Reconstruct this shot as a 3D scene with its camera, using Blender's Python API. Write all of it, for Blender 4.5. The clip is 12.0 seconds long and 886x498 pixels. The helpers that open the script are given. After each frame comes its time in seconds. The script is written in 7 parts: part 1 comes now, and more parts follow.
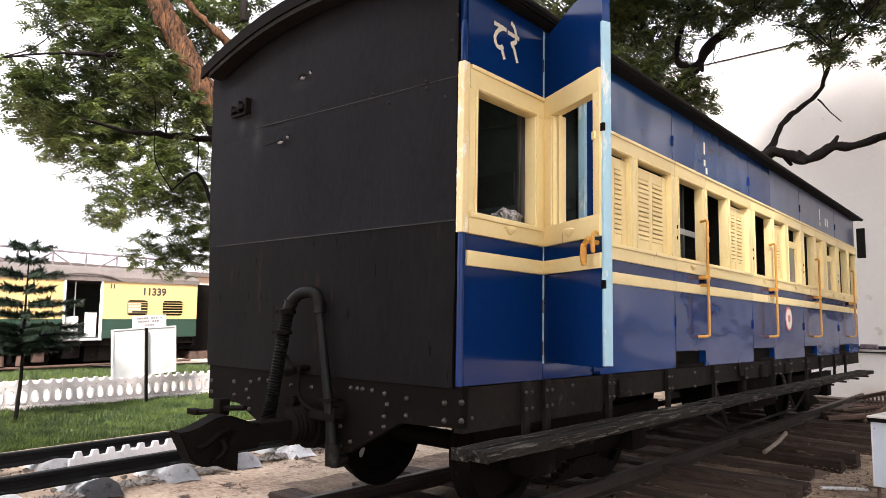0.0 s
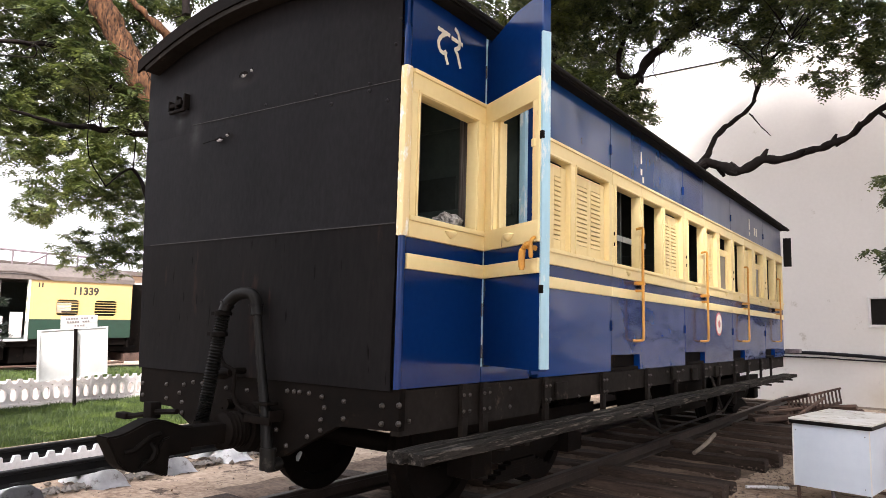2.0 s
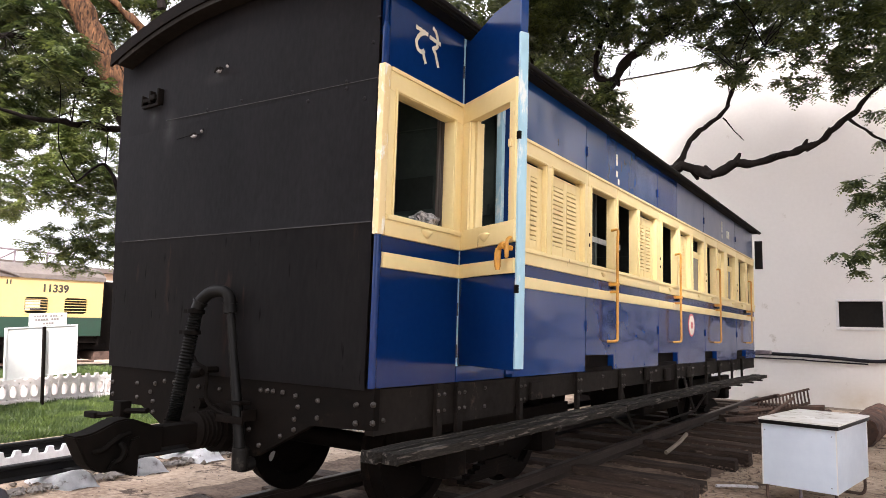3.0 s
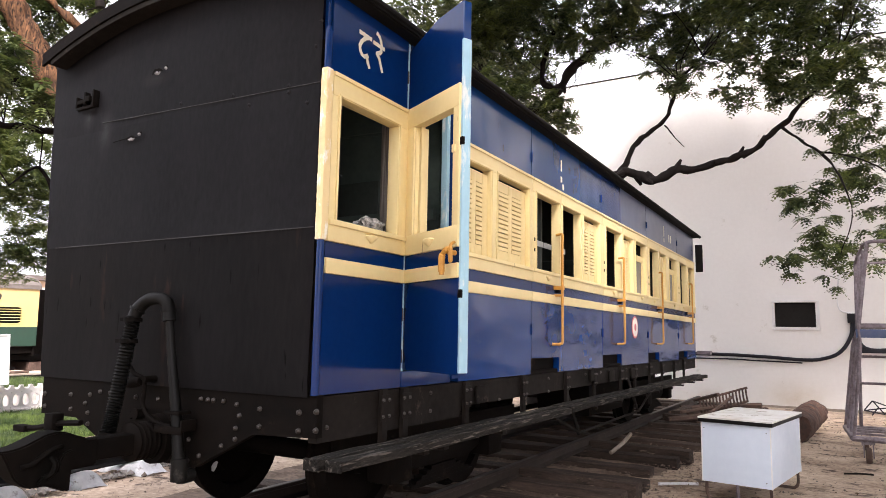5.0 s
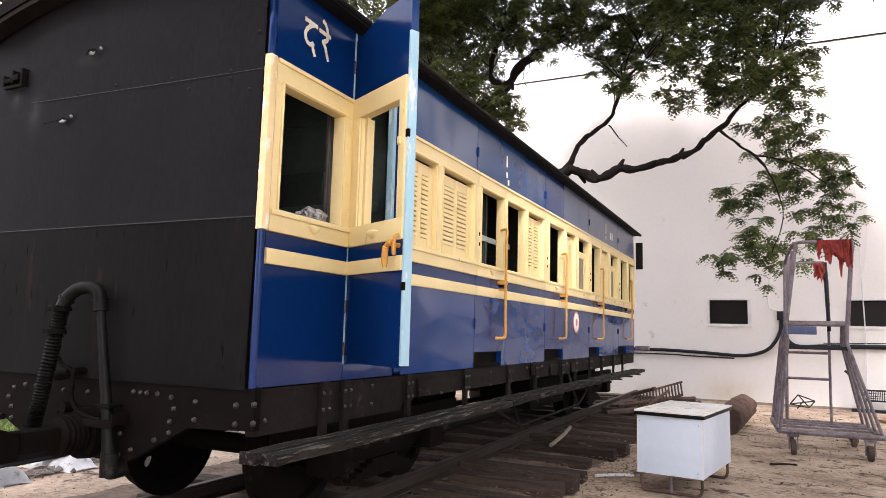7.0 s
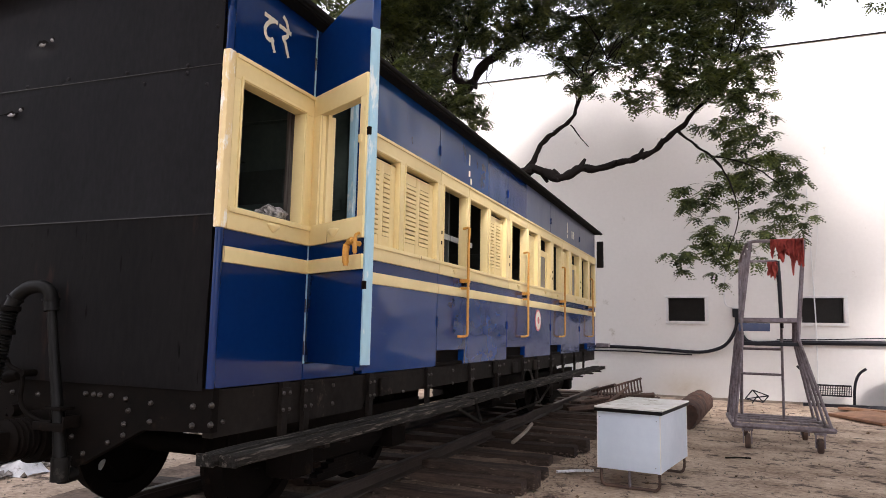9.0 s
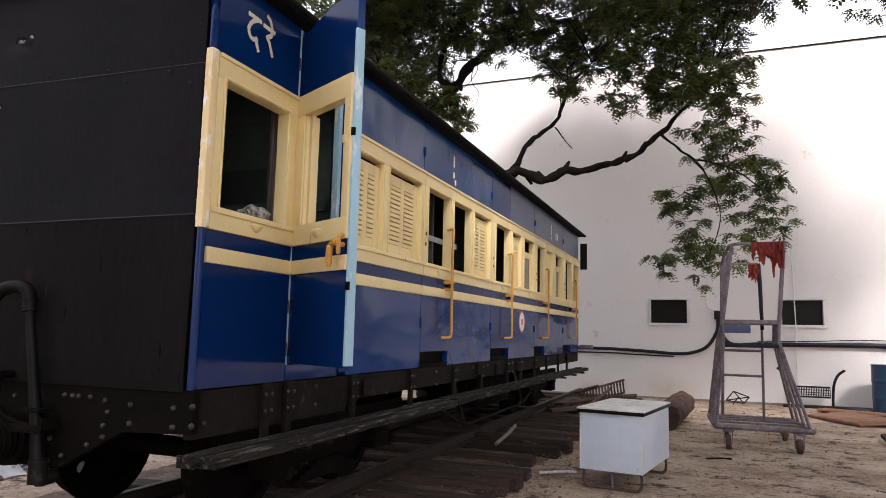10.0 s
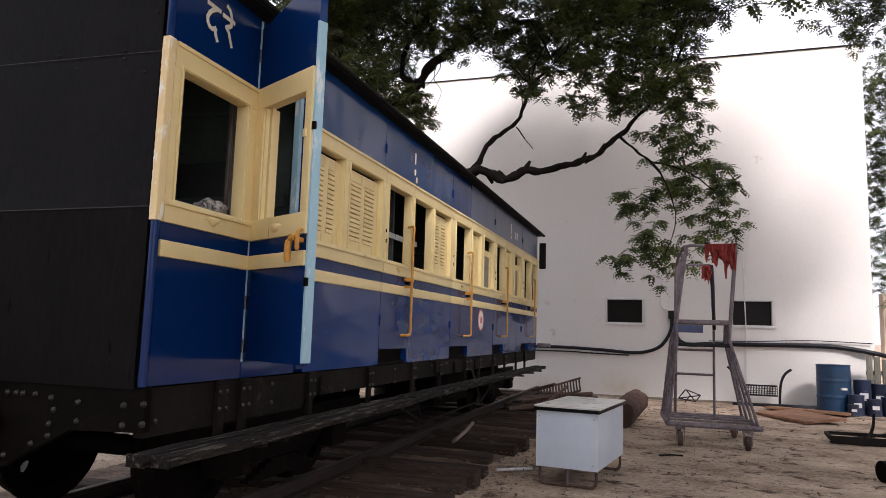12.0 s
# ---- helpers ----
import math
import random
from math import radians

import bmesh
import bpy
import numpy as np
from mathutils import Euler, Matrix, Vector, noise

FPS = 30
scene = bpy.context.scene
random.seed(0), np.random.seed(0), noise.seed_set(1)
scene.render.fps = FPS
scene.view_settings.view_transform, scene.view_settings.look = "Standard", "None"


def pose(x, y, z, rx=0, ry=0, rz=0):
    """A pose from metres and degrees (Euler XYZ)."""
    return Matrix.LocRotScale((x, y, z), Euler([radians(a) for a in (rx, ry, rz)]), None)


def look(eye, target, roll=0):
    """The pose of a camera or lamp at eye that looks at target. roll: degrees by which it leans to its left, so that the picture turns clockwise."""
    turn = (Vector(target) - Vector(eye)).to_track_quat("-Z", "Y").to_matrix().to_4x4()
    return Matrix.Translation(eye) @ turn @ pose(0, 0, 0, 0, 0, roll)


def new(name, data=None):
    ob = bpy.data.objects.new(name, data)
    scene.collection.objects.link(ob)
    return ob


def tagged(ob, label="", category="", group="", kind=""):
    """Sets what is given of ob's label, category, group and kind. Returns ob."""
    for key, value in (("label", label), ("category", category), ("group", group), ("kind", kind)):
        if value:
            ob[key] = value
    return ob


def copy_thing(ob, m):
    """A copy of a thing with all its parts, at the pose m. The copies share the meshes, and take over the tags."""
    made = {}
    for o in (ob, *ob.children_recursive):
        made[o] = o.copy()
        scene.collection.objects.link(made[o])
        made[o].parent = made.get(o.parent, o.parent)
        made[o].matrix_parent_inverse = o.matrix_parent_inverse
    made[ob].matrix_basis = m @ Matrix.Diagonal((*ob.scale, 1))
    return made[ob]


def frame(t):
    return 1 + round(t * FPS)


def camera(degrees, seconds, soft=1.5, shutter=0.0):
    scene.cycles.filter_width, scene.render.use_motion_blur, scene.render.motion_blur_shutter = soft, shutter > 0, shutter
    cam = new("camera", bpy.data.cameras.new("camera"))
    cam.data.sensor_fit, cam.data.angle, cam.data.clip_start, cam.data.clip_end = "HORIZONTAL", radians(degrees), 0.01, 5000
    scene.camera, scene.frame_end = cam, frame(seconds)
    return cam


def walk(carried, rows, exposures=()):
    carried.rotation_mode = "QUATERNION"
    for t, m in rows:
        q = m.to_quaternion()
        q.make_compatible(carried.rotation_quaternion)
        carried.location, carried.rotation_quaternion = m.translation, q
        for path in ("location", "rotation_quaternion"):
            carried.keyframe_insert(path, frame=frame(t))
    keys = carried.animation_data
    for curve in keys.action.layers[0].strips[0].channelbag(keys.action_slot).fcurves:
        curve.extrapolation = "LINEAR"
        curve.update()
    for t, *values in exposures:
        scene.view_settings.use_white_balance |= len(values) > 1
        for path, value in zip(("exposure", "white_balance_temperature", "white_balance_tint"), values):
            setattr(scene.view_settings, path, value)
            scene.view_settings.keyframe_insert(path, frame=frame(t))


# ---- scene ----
cam = camera(66.0, 12.0, soft=0.35)

PATH = [
    (0, (1.938, -2.340, 1.296), (0.636, -0.839, 1.517), 1.1),
    (0.5, (1.943, -2.342, 1.296), (0.649, -0.834, 1.516), 1.1),
    (1, (1.947, -2.338, 1.301), (0.679, -0.808, 1.523), 1.3),
    (1.5, (1.956, -2.334, 1.294), (0.727, -0.773, 1.529), 1.3),
    (2, (1.963, -2.333, 1.297), (0.787, -0.733, 1.530), 1.5),
    (2.5, (1.962, -2.326, 1.296), (0.818, -0.702, 1.526), 1.7),
    (3, (1.965, -2.328, 1.294), (0.844, -0.689, 1.529), 1.8),
    (3.5, (1.966, -2.321, 1.294), (0.887, -0.652, 1.524), 1.5),
    (5.5, (2.005, -2.312, 1.297), (1.028, -0.584, 1.551), 1.2),
    (6, (2.007, -2.308, 1.296), (1.064, -0.562, 1.542), 1.4),
    (6.5, (2.008, -2.304, 1.297), (1.107, -0.534, 1.535), 1.4),
    (7, (2.007, -2.299, 1.290), (1.144, -0.511, 1.529), 1.5),
    (9, (2.018, -2.293, 1.291), (1.251, -0.461, 1.528), 1.2),
    (9.5, (2.020, -2.291, 1.290), (1.276, -0.450, 1.526), 1.3),
    (10, (2.022, -2.292, 1.290), (1.297, -0.444, 1.532), 1.3),
    (10.5, (2.020, -2.291, 1.288), (1.316, -0.435, 1.531), 1.5),
    (11, (2.016, -2.281, 1.289), (1.346, -0.412, 1.527), 1.7),
    (11.5, (2.015, -2.283, 1.289), (1.367, -0.406, 1.531), 1.6),
    (12, (2.017, -2.283, 1.288), (1.402, -0.395, 1.527), 1.7),
]
walk(cam, [(t, look(eye, target, roll)) for t, eye, target, roll in PATH],
     [(0, 1.43, 6400, 15), (7.0, 1.59, 6300, 17), (9.0, 1.07, 6250, 17), (12.0, 0.49, 6200, 17)])

# ---------------------------------------------------------------- light
SUN_TO = Vector((0.42, -0.62, 0.66)).normalized()
world = bpy.data.worlds.new("sky")
scene.world = world
world.use_nodes = True
wn = world.node_tree.nodes
wl = world.node_tree.links
sky = wn.new("ShaderNodeTexSky")
sky.sky_type = "NISHITA"
sky.sun_disc = False
sky.sun_elevation = math.asin(SUN_TO.z)
sky.sun_rotation = math.atan2(SUN_TO.x, SUN_TO.y)
sky.air_density = 1.0
sky.dust_density = 6.0
sky.ozone_density = 0.6
wn["Background"].inputs["Strength"].default_value = 0.20
haze = wn.new("ShaderNodeHueSaturation")
haze.inputs["Saturation"].default_value = 0.22
wl.new(sky.outputs["Color"], haze.inputs["Color"])
veil = wn.new("ShaderNodeMix")
veil.data_type = "RGBA"
veil.inputs["Factor"].default_value = 0.7
veil.inputs["B"].default_value = (5.0, 5.0, 5.1, 1)
wl.new(haze.outputs["Color"], veil.inputs["A"])
wl.new(veil.outputs["Result"], wn["Background"].inputs["Color"])
sun_data = bpy.data.lights.new("sun", "SUN")
sun_data.energy = 4.2
sun_data.angle = radians(10)
sun_data.color = (1.0, 0.93, 0.84)
sun = new("sun", sun_data)
sun.matrix_world = look(SUN_TO * 40, (0, 0, 0))


# ---------------------------------------------------------------- materials
def surface(name, base, alt=None, fine=18.0, broad=1.3, mix=0.5, rough=0.6, rough_var=0.12, metal=0.0,
            bump=0.15, stain=None, stain_scale=2.5, stain_at=0.62, stretch=(1, 1, 1), coat=0.0, vary=0.0, spec=0.5, wave=0.0):
    """A node material: two tones mixed by broad and fine grain, stains with a shape of their own, rough variation and relief."""
    m = bpy.data.materials.new(name)
    m.use_nodes = True
    n, l = m.node_tree.nodes, m.node_tree.links
    b = n["Principled BSDF"]
    geo = n.new("ShaderNodeTexCoord")
    mp = n.new("ShaderNodeMapping")
    mp.inputs["Scale"].default_value = stretch
    l.new(geo.outputs["Object"], mp.inputs["Vector"])

    def noise_tex(scale, detail, rough_n=0.6):
        t = n.new("ShaderNodeTexNoise")
        t.inputs["Scale"].default_value = scale
        t.inputs["Detail"].default_value = detail
        t.inputs["Roughness"].default_value = rough_n
        l.new(mp.outputs["Vector"], t.inputs["Vector"])
        return t

    def mixer(fac, a, c):
        x = n.new("ShaderNodeMix")
        x.data_type = "RGBA"
        if fac is not None:
            l.new(fac, x.inputs["Factor"])
        for v, s in ((a, x.inputs["A"]), (c, x.inputs["B"])):
            if isinstance(v, tuple):
                s.default_value = (*v, 1)
            else:
                l.new(v, s)
        return x

    alt = alt or tuple(c * 0.7 for c in base)
    big, small = noise_tex(broad, 4), noise_tex(fine, 5)
    add = n.new("ShaderNodeMath")
    add.operation = "MULTIPLY_ADD"
    l.new(big.outputs["Fac"], add.inputs[0])
    add.inputs[1].default_value = 0.6
    sc = n.new("ShaderNodeMath")
    sc.operation = "MULTIPLY"
    l.new(small.outputs["Fac"], sc.inputs[0])
    sc.inputs[1].default_value = 0.4
    l.new(sc.outputs[0], add.inputs[2])
    ramp = n.new("ShaderNodeMapRange")
    ramp.inputs["From Min"].default_value = 0.5 - 0.16
    ramp.inputs["From Max"].default_value = 0.5 + 0.16
    ramp.inputs["To Max"].default_value = mix * 2
    l.new(add.outputs[0], ramp.inputs["Value"])
    col = mixer(ramp.outputs["Result"], base, alt)
    out = col.outputs["Result"]
    if stain:
        st = noise_tex(stain_scale, 7, 0.68)
        r2 = n.new("ShaderNodeMapRange")
        r2.inputs["From Min"].default_value = stain_at
        r2.inputs["From Max"].default_value = stain_at + 0.08
        l.new(st.outputs["Fac"], r2.inputs["Value"])
        out = mixer(r2.outputs["Result"], out, stain).outputs["Result"]
    if vary:
        info = n.new("ShaderNodeObjectInfo")
        hsv = n.new("ShaderNodeHueSaturation")
        r3 = n.new("ShaderNodeMapRange")
        r3.inputs["To Min"].default_value = 1 - vary
        r3.inputs["To Max"].default_value = 1 + vary
        l.new(info.outputs["Random"], r3.inputs["Value"])
        l.new(r3.outputs["Result"], hsv.inputs["Value"])
        l.new(out, hsv.inputs["Color"])
        out = hsv.outputs["Color"]
    l.new(out, b.inputs["Base Color"])
    rr = n.new("ShaderNodeMapRange")
    rr.inputs["To Min"].default_value = max(0.03, rough - rough_var)
    rr.inputs["To Max"].default_value = min(1.0, rough + rough_var)
    l.new(add.outputs[0], rr.inputs["Value"])
    l.new(rr.outputs["Result"], b.inputs["Roughness"])
    b.inputs["Metallic"].default_value = metal
    b.inputs["Coat Weight"].default_value = coat
    b.inputs["Coat Roughness"].default_value = 0.12
    b.inputs["Specular IOR Level"].default_value = spec
    if bump:
        bp = n.new("ShaderNodeBump")
        bp.inputs["Strength"].default_value = bump
        bp.inputs["Distance"].default_value = 0.01
        l.new(add.outputs[0], bp.inputs["Height"])
        if wave:
            wv = noise_tex(2.4, 2, 0.4)
            b2 = n.new("ShaderNodeBump")
            b2.inputs["Strength"].default_value = wave
            b2.inputs["Distance"].default_value = 0.03
            l.new(wv.outputs["Fac"], b2.inputs["Height"])
            l.new(b2.outputs["Normal"], bp.inputs["Normal"])
        l.new(bp.outputs["Normal"], b.inputs["Normal"])
    return m


def foliage(name, base, light, through_share=0.35):
    m = bpy.data.materials.new(name)
    m.use_nodes = True
    n, l = m.node_tree.nodes, m.node_tree.links
    b = n["Principled BSDF"]
    g = n.new("ShaderNodeNewGeometry")
    x = n.new("ShaderNodeMix")
    x.data_type = "RGBA"
    x.inputs["A"].default_value, x.inputs["B"].default_value = (*base, 1), (*light, 1)
    # broad noise makes clumps of leaves lighter and darker
    clump_tone = n.new("ShaderNodeTexNoise")
    clump_tone.inputs["Scale"].default_value = 2.6
    clump_tone.inputs["Detail"].default_value = 3
    where = n.new("ShaderNodeTexCoord")
    l.new(where.outputs["Object"], clump_tone.inputs["Vector"])
    mid = n.new("ShaderNodeMath")
    mid.operation = "MULTIPLY_ADD"
    mid.inputs[1].default_value = 1.6
    mid.inputs[2].default_value = -0.55
    l.new(clump_tone.outputs["Fac"], mid.inputs[0])
    half = n.new("ShaderNodeMath")
    half.operation = "MULTIPLY_ADD"
    half.inputs[1].default_value = 0.55
    half.use_clamp = True
    l.new(g.outputs["Random Per Island"], half.inputs[0])
    l.new(mid.outputs[0], half.inputs[2])
    p = n.new("ShaderNodeMath")
    p.operation = "POWER"
    p.inputs[1].default_value = 1.5
    l.new(half.outputs[0], p.inputs[0])
    l.new(p.outputs[0], x.inputs["Factor"])
    l.new(x.outputs["Result"], b.inputs["Base Color"])
    b.inputs["Roughness"].default_value = 0.55
    tr = n.new("ShaderNodeBsdfTranslucent")
    l.new(x.outputs["Result"], tr.inputs["Color"])
    mx = n.new("ShaderNodeMixShader")
    mx.inputs["Fac"].default_value = through_share
    l.new(b.outputs["BSDF"], mx.inputs[1])
    l.new(tr.outputs["BSDF"], mx.inputs[2])
    l.new(mx.outputs["Shader"], n["Material Output"].inputs["Surface"])
    return m


NAVY = surface("navy_gloss_paint", (0.0018, 0.0175, 0.094), (0.0025, 0.023, 0.108), fine=30, broad=1.1, rough=0.17, rough_var=0.1, bump=0.02,
               stain=(0.03, 0.05, 0.12), stain_scale=6, stain_at=0.70, wave=0.25, spec=0.24)
BLUE = surface("weathered_blue_paint", (0.002, 0.025, 0.122), (0.0035, 0.031, 0.138), fine=9, broad=0.9, rough=0.13, rough_var=0.09, bump=0.02,
               stain=(0.016, 0.046, 0.13), stain_scale=2.6, stain_at=0.60, stretch=(1, 0.45, 1.3), vary=0.15, wave=0.7, spec=0.30)
CREAM = surface("cream_paint", (0.78, 0.645, 0.335), (0.70, 0.56, 0.27), fine=25, broad=2, rough=0.45, bump=0.06, mix=0.35,
                stain=(0.45, 0.32, 0.15), stain_scale=9, stain_at=0.72)
SHUTTER = surface("cream_shutter_paint", (0.77, 0.63, 0.32), (0.70, 0.55, 0.25), fine=30, broad=3, rough=0.5, bump=0.08, mix=0.4)
PALE = surface("pale_blue_paint", (0.36, 0.58, 0.70), (0.30, 0.50, 0.62), fine=40, broad=5, rough=0.5, bump=0.15,
               stain=(0.66, 0.72, 0.72), stain_scale=14, stain_at=0.55, stretch=(1, 1, 0.3))
# the broad paler tone stands for soft sheen blotches on the sheet
BLACK = surface("black_sheet_paint", (0.0135, 0.0135, 0.0160), (0.0300, 0.0292, 0.0325), fine=45, broad=1.0, rough=0.62, rough_var=0.16, bump=0.12,
                stain=(0.020, 0.019, 0.0185), stain_scale=3.5, stain_at=0.66, stretch=(1, 1, 0.35), spec=0.09, wave=0.35)
BLACKWORN = surface("scuffed_black_sheet_paint", (0.0096, 0.0093, 0.0106), (0.0225, 0.0205, 0.0210), fine=40, broad=1.2, rough=0.65, rough_var=0.16, bump=0.15,
                    stain=(0.036, 0.024, 0.020), stain_scale=5.5, stain_at=0.60, stretch=(1, 1, 0.22), spec=0.09, wave=0.35)
FRAME = surface("grimy_black_underframe", (0.0026, 0.0024, 0.0022), (0.0075, 0.0054, 0.0045), fine=30, broad=3, rough=0.7, bump=0.3,
                stain=(0.019, 0.013, 0.0095), stain_scale=5, stain_at=0.62, spec=0.04)
UNDER = surface("dusty_brown_black_steel", (0.0165, 0.0135, 0.0118), (0.0075, 0.0062, 0.0055), fine=26, broad=2, rough=0.75, bump=0.3, stain=(0.055, 0.042, 0.034), stain_scale=5, stain_at=0.62, spec=0.08)
ROOF = surface("dark_roof_canvas", (0.0040, 0.0037, 0.0036), (0.010, 0.009, 0.0085), fine=25, broad=2, rough=0.8, bump=0.3, spec=0.15)
RUBBER = surface("black_rubber", (0.0035, 0.0035, 0.0037), (0.009, 0.0085, 0.008), fine=50, broad=6, rough=0.45, bump=0.15, spec=0.1, stain=(0.03, 0.027, 0.024), stain_scale=9, stain_at=0.64)
BOLT = surface("grey_bolt_head", (0.08, 0.072, 0.066), (0.03, 0.026, 0.024), fine=60, broad=8, rough=0.5, metal=0.6)
YELLOW = surface("yellow_rail_paint", (0.62, 0.31, 0.045), (0.42, 0.19, 0.03), fine=40, broad=6, rough=0.45, bump=0.1, stain=(0.2, 0.1, 0.04), stain_scale=16, stain_at=0.66)
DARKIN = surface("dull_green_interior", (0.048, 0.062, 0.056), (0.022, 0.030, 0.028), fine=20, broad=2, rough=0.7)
# the dark upright bands paint shade between the curtain's folds
CLOTH = surface("grey_curtain_cloth", (0.50, 0.46, 0.42), (0.10, 0.085, 0.075), fine=80, broad=45, mix=0.6, rough=0.9, stretch=(1, 1, 0.03))
CHIPPED = surface("chipped_cream_paint", (0.80, 0.635, 0.335), (0.74, 0.56, 0.28), fine=25, broad=3, rough=0.5, bump=0.4, mix=0.3, stain=(0.86, 0.82, 0.72), stain_scale=16, stain_at=0.53, stretch=(1, 1, 0.5))
BLUEUP = surface("streaked_blue_paint", (0.004, 0.034, 0.135), (0.009, 0.044, 0.145), fine=10, broad=1.2, rough=0.17, rough_var=0.12, bump=0.03,
                 stain=(0.0035, 0.008, 0.035), stain_scale=3.2, stain_at=0.64, stretch=(1, 0.75, 0.5), wave=0.6, spec=0.34)
# paler and greyer blue for the far upper panels
GREYBLUE = surface("faded_grey_blue_paint", (0.080, 0.095, 0.150), (0.060, 0.080, 0.145), fine=9, broad=1.0, rough=0.3, rough_var=0.12, bump=0.03,
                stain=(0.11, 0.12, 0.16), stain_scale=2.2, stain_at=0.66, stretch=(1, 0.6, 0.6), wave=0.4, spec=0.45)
FOOTWOOD = surface("weathered_board", (0.028, 0.0245, 0.0215), (0.003, 0.0028, 0.0026), fine=30, broad=5, rough=0.9, bump=1.0, stretch=(9, 0.8, 9), vary=0.2, spec=0.12, stain=(0.10, 0.088, 0.078), stain_scale=5.5, stain_at=0.54)
GREYBAR = surface("pale_grey_bar", (0.42, 0.45, 0.44), (0.3, 0.32, 0.32), rough=0.6)
GREYWOOD = surface("weathered_grey_paling", (0.17, 0.16, 0.13), (0.07, 0.065, 0.052), fine=20, broad=4, rough=0.9, bump=0.8, stretch=(8, 8, 0.7), vary=0.25)
SLEEPER = surface("tarred_timber", (0.066, 0.044, 0.034), (0.012, 0.0088, 0.0076), fine=22, broad=4, rough=0.9, bump=0.9, stretch=(0.7, 7, 7),
                  stain=(0.16, 0.125, 0.098), stain_scale=3.5, stain_at=0.60, vary=0.35, spec=0.2)
RAIL = surface("rusty_rail_steel", (0.038, 0.025, 0.019), (0.018, 0.0125, 0.010), fine=30, broad=5, rough=0.6, metal=0.3, bump=0.3)
BLACKRAIL = surface("black_painted_rail", (0.0045, 0.0045, 0.005), (0.011, 0.0105, 0.0105), fine=30, broad=5, rough=0.6, bump=0.2, spec=0.15)
WHITE = surface("white_paint", (0.76, 0.76, 0.77), (0.52, 0.52, 0.54), fine=30, broad=5, rough=0.6, bump=0.35, stain=(0.20, 0.18, 0.17), stain_scale=8, stain_at=0.62)
BOXWHITE = surface("white_enamel_panel", (0.60, 0.66, 0.74), (0.52, 0.58, 0.67), fine=12, broad=2, rough=0.35, bump=0.03, stain=(0.38, 0.38, 0.38), stain_scale=11, stain_at=0.73)
BOXTOP = surface("dirty_white_top", (0.82, 0.81, 0.79), (0.62, 0.59, 0.55), fine=14, broad=4, rough=0.5, stain=(0.34, 0.28, 0.22), stain_scale=7, stain_at=0.57)
RUST = surface("brown_rust", (0.095, 0.054, 0.038), (0.042, 0.026, 0.020), fine=28, broad=4, rough=0.85, bump=0.6, stain=(0.17, 0.095, 0.055), stain_scale=6, stain_at=0.62, vary=0.2)
TROLLEY = surface("worn_purple_grey_steel", (0.215, 0.18, 0.205), (0.060, 0.044, 0.045), fine=35, broad=7, rough=0.6, bump=0.25, stain=(0.27, 0.235, 0.23), stain_scale=11, stain_at=0.62)
TROLBLUE = surface("faded_blue_steel", (0.025, 0.045, 0.125), (0.06, 0.075, 0.13), fine=30, broad=6, rough=0.6)
RED = surface("red_cloth", (0.44, 0.075, 0.055), (0.26, 0.035, 0.032), fine=30, broad=9, rough=0.9)
DRUM = surface("blue_drum_paint", (0.007, 0.050, 0.120), (0.010, 0.030, 0.070), fine=22, broad=4, rough=0.45, stain=(0.06, 0.045, 0.035), stain_scale=6, stain_at=0.62)
CAN = surface("dark_blue_can_paint", (0.012, 0.026, 0.075), (0.03, 0.035, 0.055), fine=25, broad=5, rough=0.5, stain=(0.14, 0.14, 0.14), stain_scale=8, stain_at=0.68, vary=0.4)
WALL = surface("white_wall_plaster", (0.74, 0.715, 0.69), (0.665, 0.64, 0.615), fine=14, broad=0.45, rough=0.85, bump=0.12, mix=0.4,
               stain=(0.50, 0.46, 0.41), stain_scale=1.9, stain_at=0.66)
WALLFOOT = surface("dirty_wall_foot", (0.30, 0.25, 0.20), (0.12, 0.09, 0.07), fine=12, broad=2, rough=0.95, bump=0.5)


def ochre_stain(m, centre, size, colour):
    """A damp ochre stain with ragged edges at one place of a wall."""
    n, l = m.node_tree.nodes, m.node_tree.links
    b = n["Principled BSDF"]
    old = b.inputs["Base Color"].links[0].from_socket
    tc, mp, nz = n.new("ShaderNodeTexCoord"), n.new("ShaderNodeMapping"), n.new("ShaderNodeTexNoise")
    mp.vector_type = "TEXTURE"
    mp.inputs["Location"].default_value = centre
    mp.inputs["Scale"].default_value = size
    gr, mul, mx = n.new("ShaderNodeTexGradient"), n.new("ShaderNodeMath"), n.new("ShaderNodeMix")
    gr.gradient_type = "QUADRATIC_SPHERE"
    nz.inputs["Scale"].default_value = 2.2 / max(0.1, size[0])
    nz.inputs["Detail"].default_value = 8
    nz.inputs["Roughness"].default_value = 0.7
    mul.operation = "MULTIPLY"
    mx.data_type = "RGBA"
    mx.inputs["B"].default_value = (*colour, 1)
    l.new(tc.outputs["Object"], mp.inputs["Vector"])
    l.new(tc.outputs["Object"], nz.inputs["Vector"])
    l.new(mp.outputs["Vector"], gr.inputs["Vector"])
    l.new(gr.outputs["Fac"], mul.inputs[0])
    l.new(nz.outputs["Fac"], mul.inputs[1])
    l.new(mul.outputs[0], mx.inputs["Factor"])
    l.new(old, mx.inputs["A"])
    l.new(mx.outputs["Result"], b.inputs["Base Color"])


